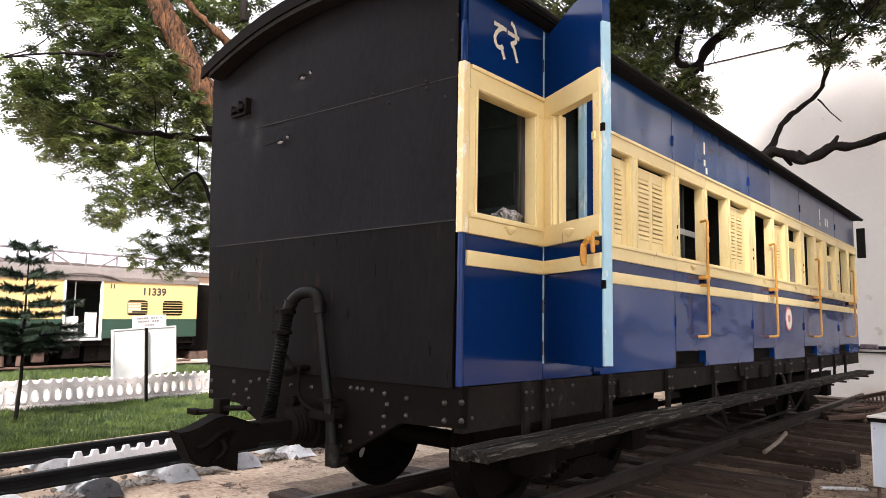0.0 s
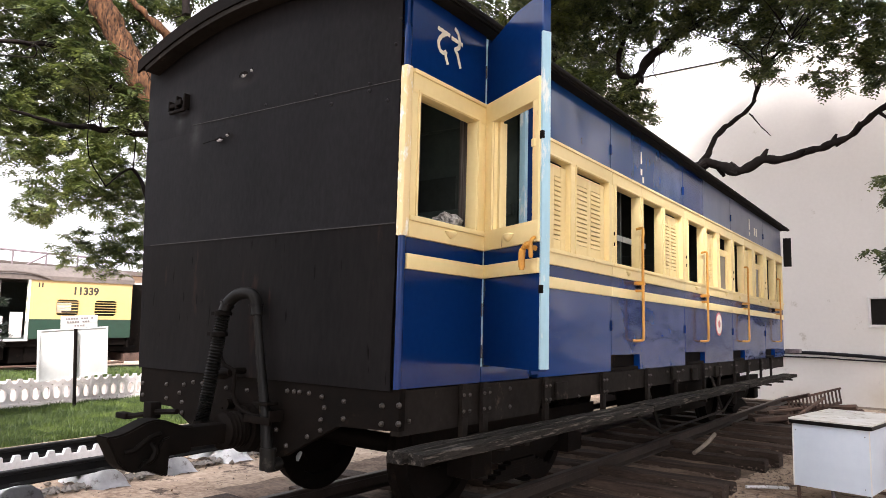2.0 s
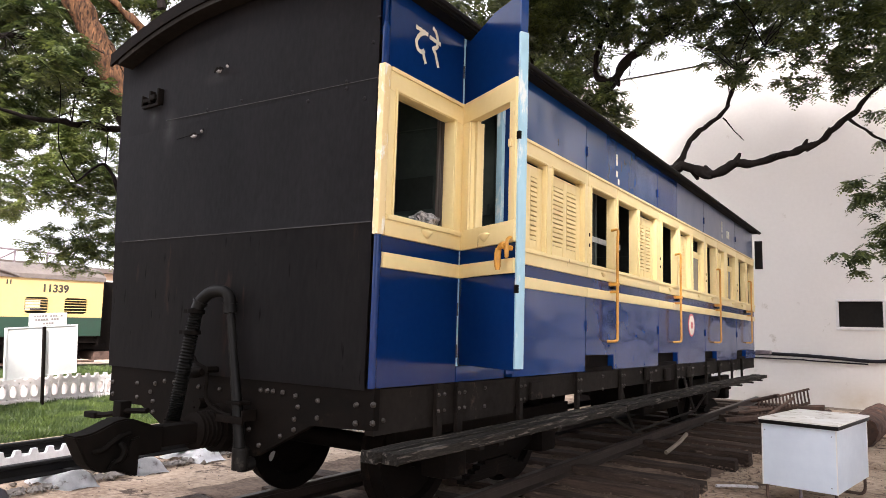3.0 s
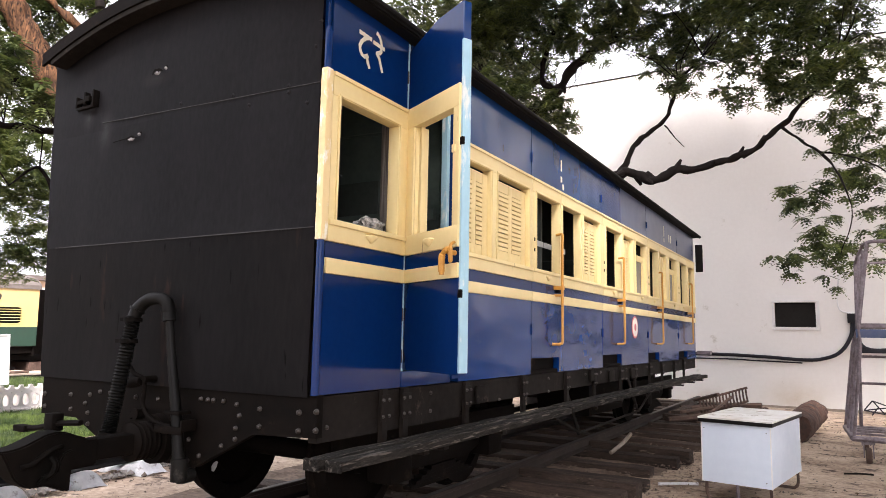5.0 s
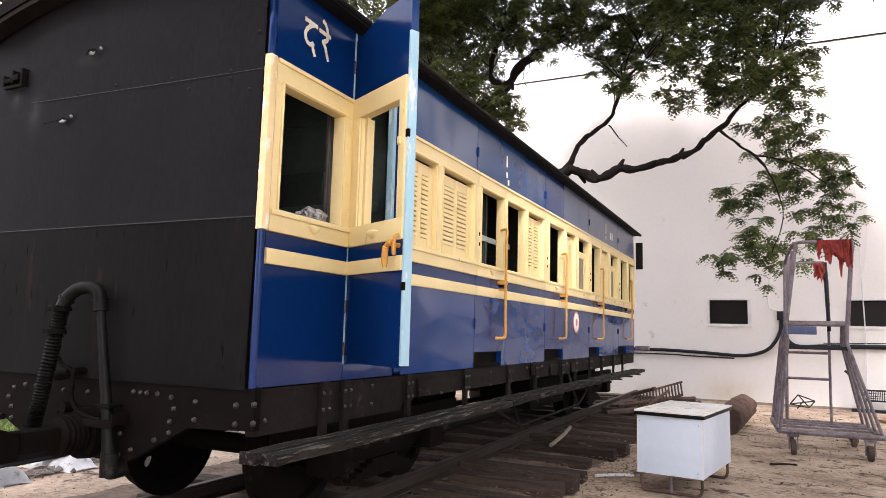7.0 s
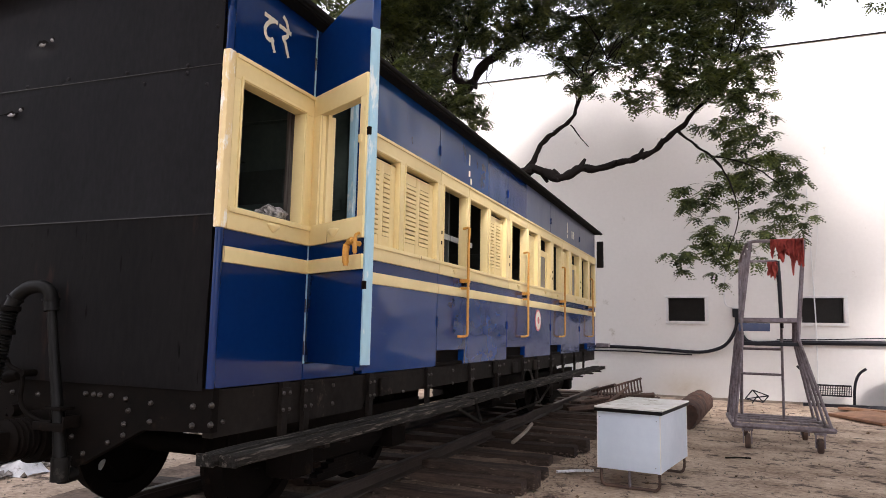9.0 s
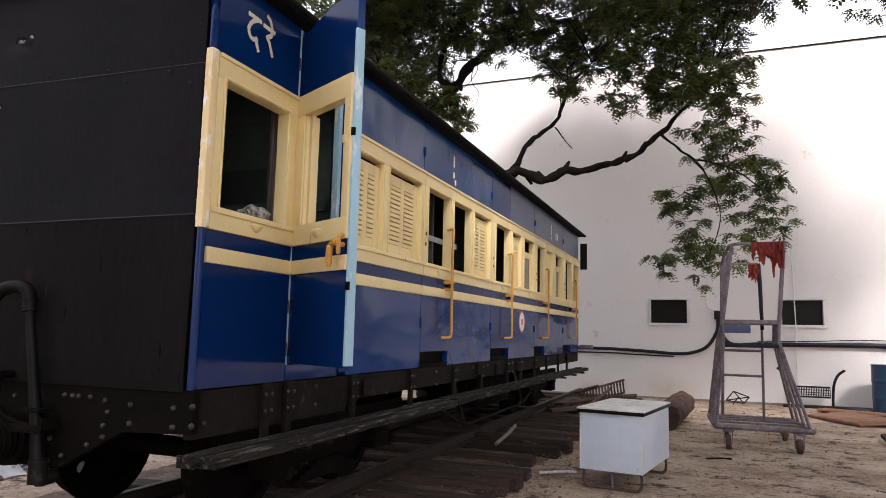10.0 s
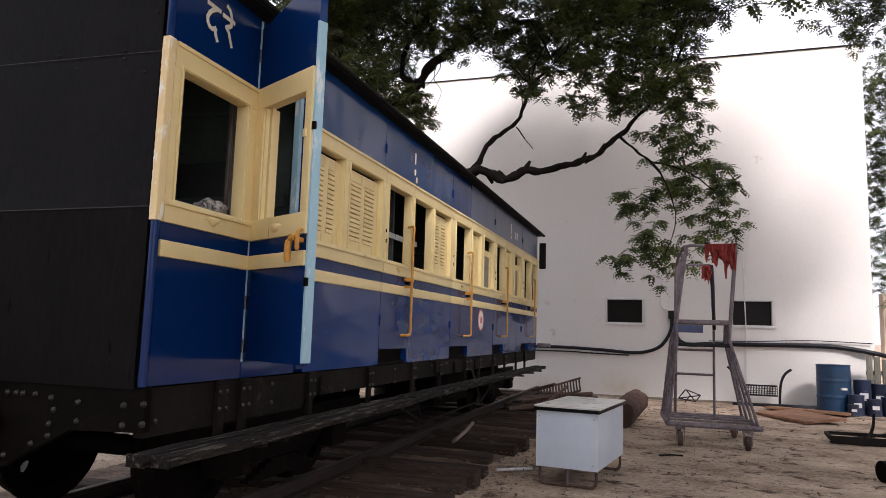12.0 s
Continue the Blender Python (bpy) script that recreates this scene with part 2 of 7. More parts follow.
def streaks(m, scale, at, colour, width=0.04):
    """Thin runs, scratches and pale reflections, long one way, with a shape of their own."""
    n, l = m.node_tree.nodes, m.node_tree.links
    b = n["Principled BSDF"]
    old = b.inputs["Base Color"].links[0].from_socket
    tc, mp, nz, rg, mx = (n.new("ShaderNode" + k) for k in ("TexCoord", "Mapping", "TexNoise", "MapRange", "Mix"))
    mp.inputs["Scale"].default_value = scale
    nz.inputs["Scale"].default_value = 1.0
    nz.inputs["Detail"].default_value = 3
    rg.inputs["From Min"].default_value, rg.inputs["From Max"].default_value = at, at + width
    mx.data_type = "RGBA"
    mx.inputs["B"].default_value = (*colour, 1)
    l.new(tc.outputs["Object"], mp.inputs["Vector"])
    l.new(mp.outputs["Vector"], nz.inputs["Vector"])
    l.new(nz.outputs["Fac"], rg.inputs["Value"])
    l.new(rg.outputs["Result"], mx.inputs["Factor"])
    l.new(old, mx.inputs["A"])
    l.new(mx.outputs["Result"], b.inputs["Base Color"])


streaks(BLACKWORN, (26, 1, 4), 0.655, (0.002, 0.002, 0.002))
streaks(BLACKWORN, (14, 1, 2.6), 0.69, (0.050, 0.030, 0.022), 0.08)
streaks(BLACKWORN, (9, 1, 3.2), 0.72, (0.060, 0.056, 0.055), 0.10)
streaks(BLACK, (5, 1, 5), 0.735, (0.085, 0.083, 0.085), 0.12)
ochre_stain(BLACK, (-1.66, 0.0, 2.42), (0.10, 1.0, 0.20), (0.10, 0.10, 0.105))
ochre_stain(BLACK, (-1.84, 0.0, 2.53), (0.08, 1.0, 0.12), (0.09, 0.09, 0.095))
ochre_stain(BLACK, (-1.24, 0.0, 2.68), (0.20, 1.0, 0.07), (0.07, 0.07, 0.072))
streaks(NAVY, (14, 14, 3), 0.735, (0.10, 0.13, 0.19), 0.06)
# pale upright streaks painted for whitish reflections on the blue side
streaks(BLUE, (1, 9, 1.6), 0.70, (0.05, 0.085, 0.17), 0.12)
streaks(BLUE, (1, 2.2, 9), 0.72, (0.004, 0.012, 0.05), 0.08)
streaks(BLUEUP, (1, 7, 1.4), 0.68, (0.055, 0.080, 0.145), 0.14)
streaks(BLUEUP, (1, 10, 1.1), 0.66, (0.002, 0.006, 0.028), 0.10)
streaks(GREYBLUE, (1, 8, 1.6), 0.68, (0.17, 0.18, 0.22), 0.14)
streaks(CREAM, (30, 30, 6), 0.735, (0.30, 0.20, 0.09), 0.05)
ochre_stain(WALL, (1.15, 13.0, 0.18), (1.1, 1.0, 0.62), (0.34, 0.22, 0.06))
ochre_stain(WALL, (-0.4, 13.0, 0.1), (1.3, 1.0, 0.5), (0.30, 0.21, 0.12))
TRIM = surface("white_window_frame", (0.72, 0.71, 0.70), (0.60, 0.595, 0.59), fine=20, broad=4, rough=0.6)
PANE = surface("dark_dusty_pane", (0.006, 0.0055, 0.005), (0.014, 0.012, 0.011), fine=20, broad=3, rough=0.35, spec=0.15)
CABLE = surface("black_cable", (0.006, 0.006, 0.010), (0.012, 0.012, 0.017), fine=30, broad=6, rough=0.55, spec=0.25)
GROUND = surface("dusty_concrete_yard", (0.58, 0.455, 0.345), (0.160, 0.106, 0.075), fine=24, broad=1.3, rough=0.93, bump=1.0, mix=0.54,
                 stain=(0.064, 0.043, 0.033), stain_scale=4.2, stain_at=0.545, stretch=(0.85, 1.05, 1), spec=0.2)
EARTH = surface("lawn_earth", (0.035, 0.055, 0.015), (0.065, 0.065, 0.028), fine=14, broad=1.5, rough=0.95, bump=0.6)
# the orange base tone carries the trunk's sunlit parts
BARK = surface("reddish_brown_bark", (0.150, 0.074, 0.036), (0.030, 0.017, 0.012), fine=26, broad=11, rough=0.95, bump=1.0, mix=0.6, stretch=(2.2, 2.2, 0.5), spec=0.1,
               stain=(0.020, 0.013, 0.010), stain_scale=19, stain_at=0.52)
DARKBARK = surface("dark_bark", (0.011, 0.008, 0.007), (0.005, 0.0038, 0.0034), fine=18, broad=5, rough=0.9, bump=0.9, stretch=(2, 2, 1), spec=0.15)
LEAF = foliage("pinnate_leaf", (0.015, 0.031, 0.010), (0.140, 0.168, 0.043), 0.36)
# paler copy of LEAF: sunlight put into the leaf colour
LEAFSUNLIT = foliage("light_pinnate_leaf", (0.040, 0.066, 0.018), (0.24, 0.28, 0.08), 0.36)
NEEDLE = foliage("conifer_needle", (0.007, 0.018, 0.009), (0.022, 0.042, 0.017), 0.1)
GRASS = foliage("lawn_blade", (0.016, 0.036, 0.007), (0.115, 0.165, 0.030), 0.25)
EMUCREAM = surface("train_cream_paint", (0.52, 0.375, 0.160), (0.45, 0.315, 0.13), fine=8, broad=0.8, rough=0.45, bump=0.03, mix=0.3)
EMUGREEN = surface("train_green_paint", (0.006, 0.036, 0.022), (0.009, 0.028, 0.018), fine=8, broad=0.8, rough=0.45)
EMUROOF = surface("dusty_train_roof", (0.12, 0.10, 0.09), (0.062, 0.052, 0.048), fine=10, broad=1, rough=0.9)
FARWALL = surface("pale_far_wall", (0.62, 0.50, 0.40), (0.56, 0.46, 0.37), fine=3, broad=0.3, rough=0.9)
SIGNWHITE = surface("white_sign_board", (0.80, 0.81, 0.80), (0.72, 0.73, 0.72), fine=20, broad=3, rough=0.4, stain=(0.45, 0.40, 0.36), stain_scale=9, stain_at=0.74)
FADEDINK = surface("faded_lettering", (0.34, 0.31, 0.30), fine=20, rough=0.6)
INK = surface("dark_lettering", (0.03, 0.025, 0.02), fine=20, rough=0.6)
MARK = surface("white_lettering", (0.82, 0.80, 0.68), fine=20, rough=0.5)
PINK = surface("red_roundel_paint", (0.55, 0.14, 0.13), fine=20, rough=0.5)


# ---------------------------------------------------------------- mesh helpers
def bx(bm, x0, x1, y0, y1, z0, z1, bev=0.0):
    vs = [bm.verts.new((x, y, z)) for x in (x0, x1) for y in (y0, y1) for z in (z0, z1)]
    fs = [bm.faces.new([vs[i] for i in f]) for f in ((0, 1, 3, 2), (4, 6, 7, 5), (0, 4, 5, 1), (2, 3, 7, 6), (0, 2, 6, 4), (1, 5, 7, 3))]
    if bev:
        es = {e for f in fs for e in f.edges}
        bmesh.ops.bevel(bm, geom=list(es), offset=bev, segments=2, affect="EDGES", profile=0.6)
    return bm


def box(x0, x1, y0, y1, z0, z1, bev=0.0):
    return bx(bmesh.new(), x0, x1, y0, y1, z0, z1, bev)


def tb(bm, pts, r, n=10, cap=True):
    """A tube along points; r: one radius, or one for each point."""
    pts = [Vector(p) for p in pts]
    rs = r if isinstance(r, (list, tuple)) else [r] * len(pts)
    d = (pts[1] - pts[0]).normalized()
    side = d.orthogonal().normalized()
    rings = []
    for i, p in enumerate(pts):
        a = pts[min(i + 1, len(pts) - 1)] - pts[max(i - 1, 0)]
        d = a.normalized() if a.length > 1e-9 else d
        side = (side - d * side.dot(d)).normalized()
        up = d.cross(side)
        rings.append([bm.verts.new(p + (side * math.cos(k * math.tau / n) + up * math.sin(k * math.tau / n)) * rs[i]) for k in range(n)])
    for a, c in zip(rings, rings[1:]):
        for k in range(n):
            bm.faces.new((a[k], a[(k + 1) % n], c[(k + 1) % n], c[k]))
    if cap:
        bm.faces.new(rings[0][::-1])
        bm.faces.new(rings[-1])
    return bm


def tube(pts, r, n=10):
    return tb(bmesh.new(), pts, r, n)


def smooth_path(pts, k=6):
    """Catmull-Rom through the points."""
    pts = [Vector(p) for p in pts]
    p = [pts[0] * 2 - pts[1], *pts, pts[-1] * 2 - pts[-2]]
    out = []
    for i in range(1, len(p) - 2):
        for s in range(k):
            t = s / k
            out.append(0.5 * ((2 * p[i]) + (p[i + 1] - p[i - 1]) * t + (2 * p[i - 1] - 5 * p[i] + 4 * p[i + 1] - p[i + 2]) * t * t
                              + (3 * p[i] - p[i - 1] - 3 * p[i + 1] + p[i + 2]) * t ** 3))
    return out + [pts[-1]]


def prism(bm, outline, axis, lo, hi):
    """Extrudes a flat outline of (a, b) along an axis: x takes (y, z), y takes (x, z), z takes (x, y)."""
    def at(a, b, c):
        return {"x": (c, a, b), "y": (a, c, b), "z": (a, b, c)}[axis]
    lows = [bm.verts.new(at(a, b, lo)) for a, b in outline]
    highs = [bm.verts.new(at(a, b, hi)) for a, b in outline]
    bm.faces.new(lows[::-1])
    bm.faces.new(highs)
    k = len(outline)
    for i in range(k):
        bm.faces.new((lows[i], lows[(i + 1) % k], highs[(i + 1) % k], highs[i]))
    bmesh.ops.recalc_face_normals(bm, faces=bm.faces[:])
    return bm


def mesh_of(name, bm, material, angle=35):
    me = bpy.data.meshes.new(name)
    bm.to_mesh(me)
    bm.free()
    me.materials.append(material)
    me.polygons.foreach_set("use_smooth", [True] * len(me.polygons))
    me.set_sharp_from_angle(angle=radians(angle))
    return me


def part(name, bm, material, parent, label=""):
    ob = new(name, mesh_of(name, bm, material) if isinstance(bm, bmesh.types.BMesh) else bm)
    ob.parent = parent
    if parent.type == "EMPTY":
        ob.matrix_parent_inverse = Matrix.Translation(-parent.location)
    return tagged(ob, label)


def thing(name, loc, label, category, group="", kind=""):
    ob = new(name)
    ob.empty_display_size = 0.1
    ob.location = loc
    return tagged(ob, label, category, group, kind)


def single(name, bm, material, label, category, group="", kind=""):
    return tagged(new(name, mesh_of(name, bm, material)), label, category, group, kind)


def structure(name, bm, material, label="", category=""):
    return tagged(new(name, mesh_of(name, bm, material)), label, category, kind="structure")


def rivet_mesh(r=0.013, h=0.012):
    """A domed bolt head that points to -y."""
    bm = bmesh.new()
    rings = []
    for rr, yy in ((r, 0), (r * 0.85, -h * 0.6), (r * 0.4, -h)):
        rings.append([bm.verts.new((rr * math.cos(k * math.tau / 8), yy, rr * math.sin(k * math.tau / 8))) for k in range(8)])
    for a, c in zip(rings, rings[1:]):
        for k in range(8):
            bm.faces.new((a[k], a[(k + 1) % 8], c[(k + 1) % 8], c[k]))
    bm.faces.new(rings[-1])
    bmesh.ops.recalc_face_normals(bm, faces=bm.faces[:])
    return bm


# ---------------------------------------------------------------- ground
def ground_sheet():
    def lines(lo, hi, step):
        near = list(np.arange(lo, hi + 1e-6, step))
        far_lo = [lo - 2 ** k for k in range(1, 11)][::-1]
        return np.array(far_lo + near + [hi + 2 ** k for k in range(1, 11)])
    xs, ys = lines(-20, 8, 0.2), lines(-3, 14, 0.2)
    bm = bmesh.new()
    grid = []
    for y in ys:
        row = []
        for x in xs:
            h = 0.0
            if -9 < x < 8 and -3 < y < 14:
                h = 0.018 * noise.noise(Vector((x * 0.9, y * 0.9, 0))) + 0.008 * noise.noise(Vector((x * 3.1, y * 3.1, 4)))
            fall = min(1.0, max(0.0, (-15.7 - x) / 2.2))
            row.append(bm.verts.new((x, y, h - 0.006 - 0.44 * fall * fall * (3 - 2 * fall))))
        grid.append(row)
    for a, c in zip(grid, grid[1:]):
        for i in range(len(xs) - 1):
            bm.faces.new((a[i], a[i + 1], c[i + 1], c[i]))
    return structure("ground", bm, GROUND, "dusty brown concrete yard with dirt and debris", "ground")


ground_sheet()
# the display track, the lawn and its fence run a little askew to the coach
ASKEW = Matrix.Translation((-3.555, 0, 0)) @ Matrix.Rotation(radians(6.9), 4, "Z") @ Matrix.Translation((3.555, 0, 0))


def askew(ob):
    ob.matrix_basis = ASKEW @ ob.matrix_basis
    return ob


lawn = bmesh.new()
bx(lawn, -8.55, -5.38, -6, 14, -0.05, 0.03)
askew(structure("lawn", lawn, EARTH, "green lawn strip between track and fence", "lawn"))
askew(structure("kerb", box(-5.37, -5.27, -6, 14, -0.05, 0.045, 0.01), surface("tan_kerb", (0.42, 0.33, 0.22), fine=14, rough=0.9), "low tan concrete kerb along the lawn", "kerb"))
structure("lawn_far", box(-15.6, -13.4, -12, 22, -0.05, 0.02), EARTH, "narrow grass strip in front of the standing train", "lawn")
structure("path_far", box(-13.4, -8.9, -12, 22, -0.05, 0.026, 0.01), surface("pale_pinkish_concrete", (0.50, 0.41, 0.34), (0.36, 0.29, 0.24), fine=12, broad=1.5, rough=0.92, bump=0.3), "pale concrete path behind the white fence", "path")


def blades(name, area, count, height, label):
    rng = np.random.default_rng(5)
    x = rng.uniform(area[0], area[1], count)
    y = rng.uniform(area[2], area[3], count)
    a = rng.uniform(0, math.tau, count)
    h = height * rng.uniform(0.5, 1.3, count) * (1 + 0.55 * np.sin(x * 7.1 + 2.3 * np.sin(y * 3.7)) * np.sin(y * 6.3 + 1.7 * np.sin(x * 4.1)))
    lean = rng.normal(0, 0.4, (count, 2)) * h[:, None]
    w = 0.006
    base = np.stack([x, y, np.full(count, 0.028)], 1)
    d = np.stack([np.cos(a) * w, np.sin(a) * w, np.zeros(count)], 1)
    tip = base + np.stack([lean[:, 0], lean[:, 1], h], 1)
    v = np.stack([base - d, base + d, tip], 1).reshape(-1, 3)
    me = bpy.data.meshes.new(name)
    me.from_pydata(v, [], np.arange(count * 3).reshape(-1, 3))
    me.materials.append(GRASS)
    return tagged(new(name, me), label, "grass", kind="stuff")


askew(blades("grass", (-8.35, -5.40, -2.5, 9.0), 130000, 0.052, "short green lawn grass beside the white fence"))
blades("grass_far", (-15.5, -13.4, 0, 12), 24000, 0.09, "rough grass strip in front of the standing train")


# ---------------------------------------------------------------- building behind the coach
WALL_Y = 13.0
BW = ((0.825, 1.585), (3.35, 4.115))
BWZ = (1.575, 2.095)


def building():
    b = thing("building", (-2, WALL_Y, 0), "tall plain white plastered building with two small windows", "building")
    bm = bmesh.new()
    xs = [-14.0, BW[0][0], BW[0][1], BW[1][0], BW[1][1], 5.9]
    zs = [-0.1, BWZ[0], BWZ[1], 7.35]
    for i in range(5):
        for j in range(3):
            if not (i % 2 and j == 1):
                bx(bm, xs[i], xs[i + 1], WALL_Y, WALL_Y + 0.25, zs[j], zs[j + 1])
    bmesh.ops.remove_doubles(bm, verts=bm.verts[:], dist=0.001)
    part("front_wall", bm, WALL, b, "white plaster, stained near its foot")
    part("end_wall", box(5.65, 5.9, WALL_Y + 0.25, 22, -0.1, 7.35), WALL, b)
    part("end_wall", box(-14, -13.75, WALL_Y + 0.25, 22, -0.1, 7.35), WALL, b)
    part("back_wall", box(-13.75, 5.65, 21.75, 22, -0.1, 7.35), WALL, b)
    part("roof", box(-13.9, 5.8, WALL_Y + 0.1, 21.9, 7.2, 7.3), ROOF, b)
    part("coping", box(-14.05, 5.95, WALL_Y - 0.025, WALL_Y + 0.27, 7.352, 7.372, 0.004), UNDER, b, "thin dark coping along the roof edge")
    part("plinth", box(-14.02, 5.92, WALL_Y - 0.03, WALL_Y, -0.1, 0.045, 0.008), WALLFOOT, b, "brown strip along the foot of the wall")
    for x0, x1 in BW:
        w = part("window", box(x0 + 0.03, x1 - 0.03, WALL_Y + 0.10, WALL_Y + 0.12, BWZ[0] + 0.03, BWZ[1] - 0.03), PANE, b, "dark window pane")
        fr = bmesh.new()
        for a in ((x0 - 0.03, x1 + 0.055, BWZ[1] - 0.012, BWZ[1] + 0.03), (x0 - 0.03, x1 + 0.055, BWZ[0] - 0.045, BWZ[0] + 0.016),
                  (x0 - 0.03, x0 + 0.016, BWZ[0] + 0.016, BWZ[1] - 0.012), (x1 - 0.016, x1 + 0.055, BWZ[0] + 0.016, BWZ[1] - 0.012)):
            bx(fr, a[0], a[1], WALL_Y - 0.03, WALL_Y + 0.11, a[2], a[3], 0.006)
        part("window_frame", fr, TRIM, w, "white window frame")
    bx0 = bmesh.new()
    bx(bx0, -13.75, 5.65, WALL_Y + 1.2, WALL_Y + 1.25, 0, 7.2)
    part("inner_wall", bx0, DARKIN, b)


building()
Y = WALL_Y - 0.045
cable = thing("cable_bundle", (1.7, WALL_Y, 0.95), "thick black cable bundle sagging along the white wall", "cable")
part("cable", tube(smooth_path([(-6, Y, 0.98), (-3, Y, 0.97), (-0.55, Y, 1.02), (0.6, Y, 0.995), (1.3, Y, 0.955), (1.65, Y, 0.985), (1.95, Y, 1.12), (2.14, Y, 1.42), (2.18, Y, 1.72)]), 0.034, 8), CABLE, cable)
part("cable", tube(smooth_path([(2.2, Y, 1.70), (2.25, Y, 1.35), (2.45, Y, 1.17), (3.0, Y, 1.19), (4.0, Y, 1.205), (4.9, Y, 1.215), (5.4, Y, 1.185), (5.95, Y, 1.09), (6.6, Y + 0.6, 0.95)]), 0.045, 8), CABLE, cable)
part("conduit", tube(smooth_path([(-6, Y, 0.89), (-0.5, Y, 0.93), (0.4, Y, 0.915), (1.3, Y, 0.895)]), 0.014, 8), CABLE, cable, "thin grey conduit")
part("conduit", tube(smooth_path([(2.9, Y, 1.25), (3.8, Y, 1.27), (4.8, Y, 1.315), (5.85, Y, 1.29)]), 0.009, 8), CABLE, cable, "thin grey conduit")
part("terminal_box", box(2.10, 2.24, WALL_Y - 0.10, WALL_Y - 0.002, 1.68, 1.86, 0.01), CABLE, cable)
part("riser", tube(smooth_path([(2.02, Y, 2.75), (1.96, Y, 2.3), (1.97, Y, 1.95), (2.15, Y, 1.86)]), 0.014, 6), TRIM, cable)
wire = thing("hanging_wires", (3.45, WALL_Y, 2), "two thin white wires hanging down the wall", "wire")
part("wire", tube(smooth_path([(3.54, Y, 4.3), (3.56, Y, 3.3), (3.59, Y, 2.2), (3.605, Y, 1.4), (3.59, Y, 0.3)]), 0.012, 5), TRIM, wire)
part("wire", tube(smooth_path([(3.74, Y, 4.1), (3.69, Y, 3.2), (3.61, Y, 2.6)]), 0.006, 5), TRIM, wire)

# ---------------------------------------------------------------- the coach
L, W = 9.10, 2.10
ZB, ZE = 0.998, 2.905
Z_STR0, Z_STR1, Z_RB0, Z_RB1, Z_RT0, Z_RT1 = 1.545, 1.618, 1.695, 1.80, 2.39, 2.505
T = 0.055
coach = thing("railway_coach", (-W / 2, L / 2, 0.14), "old blue and cream narrow railway coach with black end", "railway coach")


def roof_z(x):
    u = abs((x + W / 2) / (W / 2 + 0.09))
    return 2.955 + 0.205 * (1 - u * u)


def side_bay(name, y0, y1, windows, paint, notch=False, label=""):
    """One bay of the side wall with its rails, posts and openings; windows: (y0, y1) pairs."""
    g = 0.0025
    a, b = y0 + g, y1 - g
    if notch:
        low = bmesh.new()
        bx(low, -T, 0.002, a, b, 1.115, Z_STR0)
        bx(low, -T, 0.002, b - 0.04, b, ZB, 1.115)
    else:
        low = box(-T, 0, a, b, ZB, Z_STR0)
    bay = part(name, low, paint, coach, label)
    if notch:
        # near-black back: the recess's shade is put into its colour
        part("step_recess", box(-T - 0.06, -0.048, a, b - 0.04, ZB + 0.02, 1.112), FRAME, bay)
        part("step_lip", box(-T, -0.006, a + 0.01, b - 0.05, ZB - 0.005, ZB + 0.025, 0.004), FRAME, bay)
    part("stripe", box(-T, 0.012, a, b, Z_STR0 + 0.001, Z_STR1, 0.004), CREAM, bay, "cream stripe")
    part("middle_panel", box(-T, 0.001, a, b, Z_STR1 + 0.001, Z_RB0 - 0.001), NAVY, bay)
    part("upper_panel", box(-T, 0.001 if notch else -0.001, a, b, Z_RT1 + 0.001, ZE), NAVY if a < 1 or 4.1 < a < 4.8 else BLUEUP if a < 4.8 else GREYBLUE, bay)
    rails = bmesh.new()
    bx(rails, -T, 0.016, a, b, Z_RB0, Z_RB1, 0.004)
    bx(rails, -T, 0.016, a, b, Z_RT0, Z_RT1, 0.004)
    edges = [a] + [v for w in windows for v in w] + [b]
    for i in range(0, len(edges), 2):
        if edges[i + 1] - edges[i] > 0.004:
            bx(rails, -T, 0.013, edges[i], edges[i + 1], Z_RB1 - 0.003, Z_RT0 + 0.003, 0.003)
    wf = part("window_frame", rails, CREAM, bay, "cream painted window frame")
    for w0, w1 in windows:
        bead = bmesh.new()
        bx(bead, 0.010, 0.021, w0 - 0.018, w0 - 0.004, Z_RB1 - 0.012, Z_RT0 + 0.012, 0.003)
        bx(bead, 0.010, 0.021, w1 + 0.004, w1 + 0.018, Z_RB1 - 0.012, Z_RT0 + 0.012, 0.003)
        bx(bead, 0.012, 0.0225, w0 - 0.018, w1 + 0.018, Z_RT0 + 0.004, Z_RT0 + 0.018, 0.003)
        part("bead", bead, CREAM, bay)
    part("cornice", box(0.014, 0.026, a, b, Z_RT1 - 0.022, Z_RT1 - 0.002, 0.004), CREAM, bay)
    part("sill", box(0.014, 0.028, a, b, Z_RB1 - 0.030, Z_RB1 - 0.006, 0.005), CREAM, bay)
    return bay


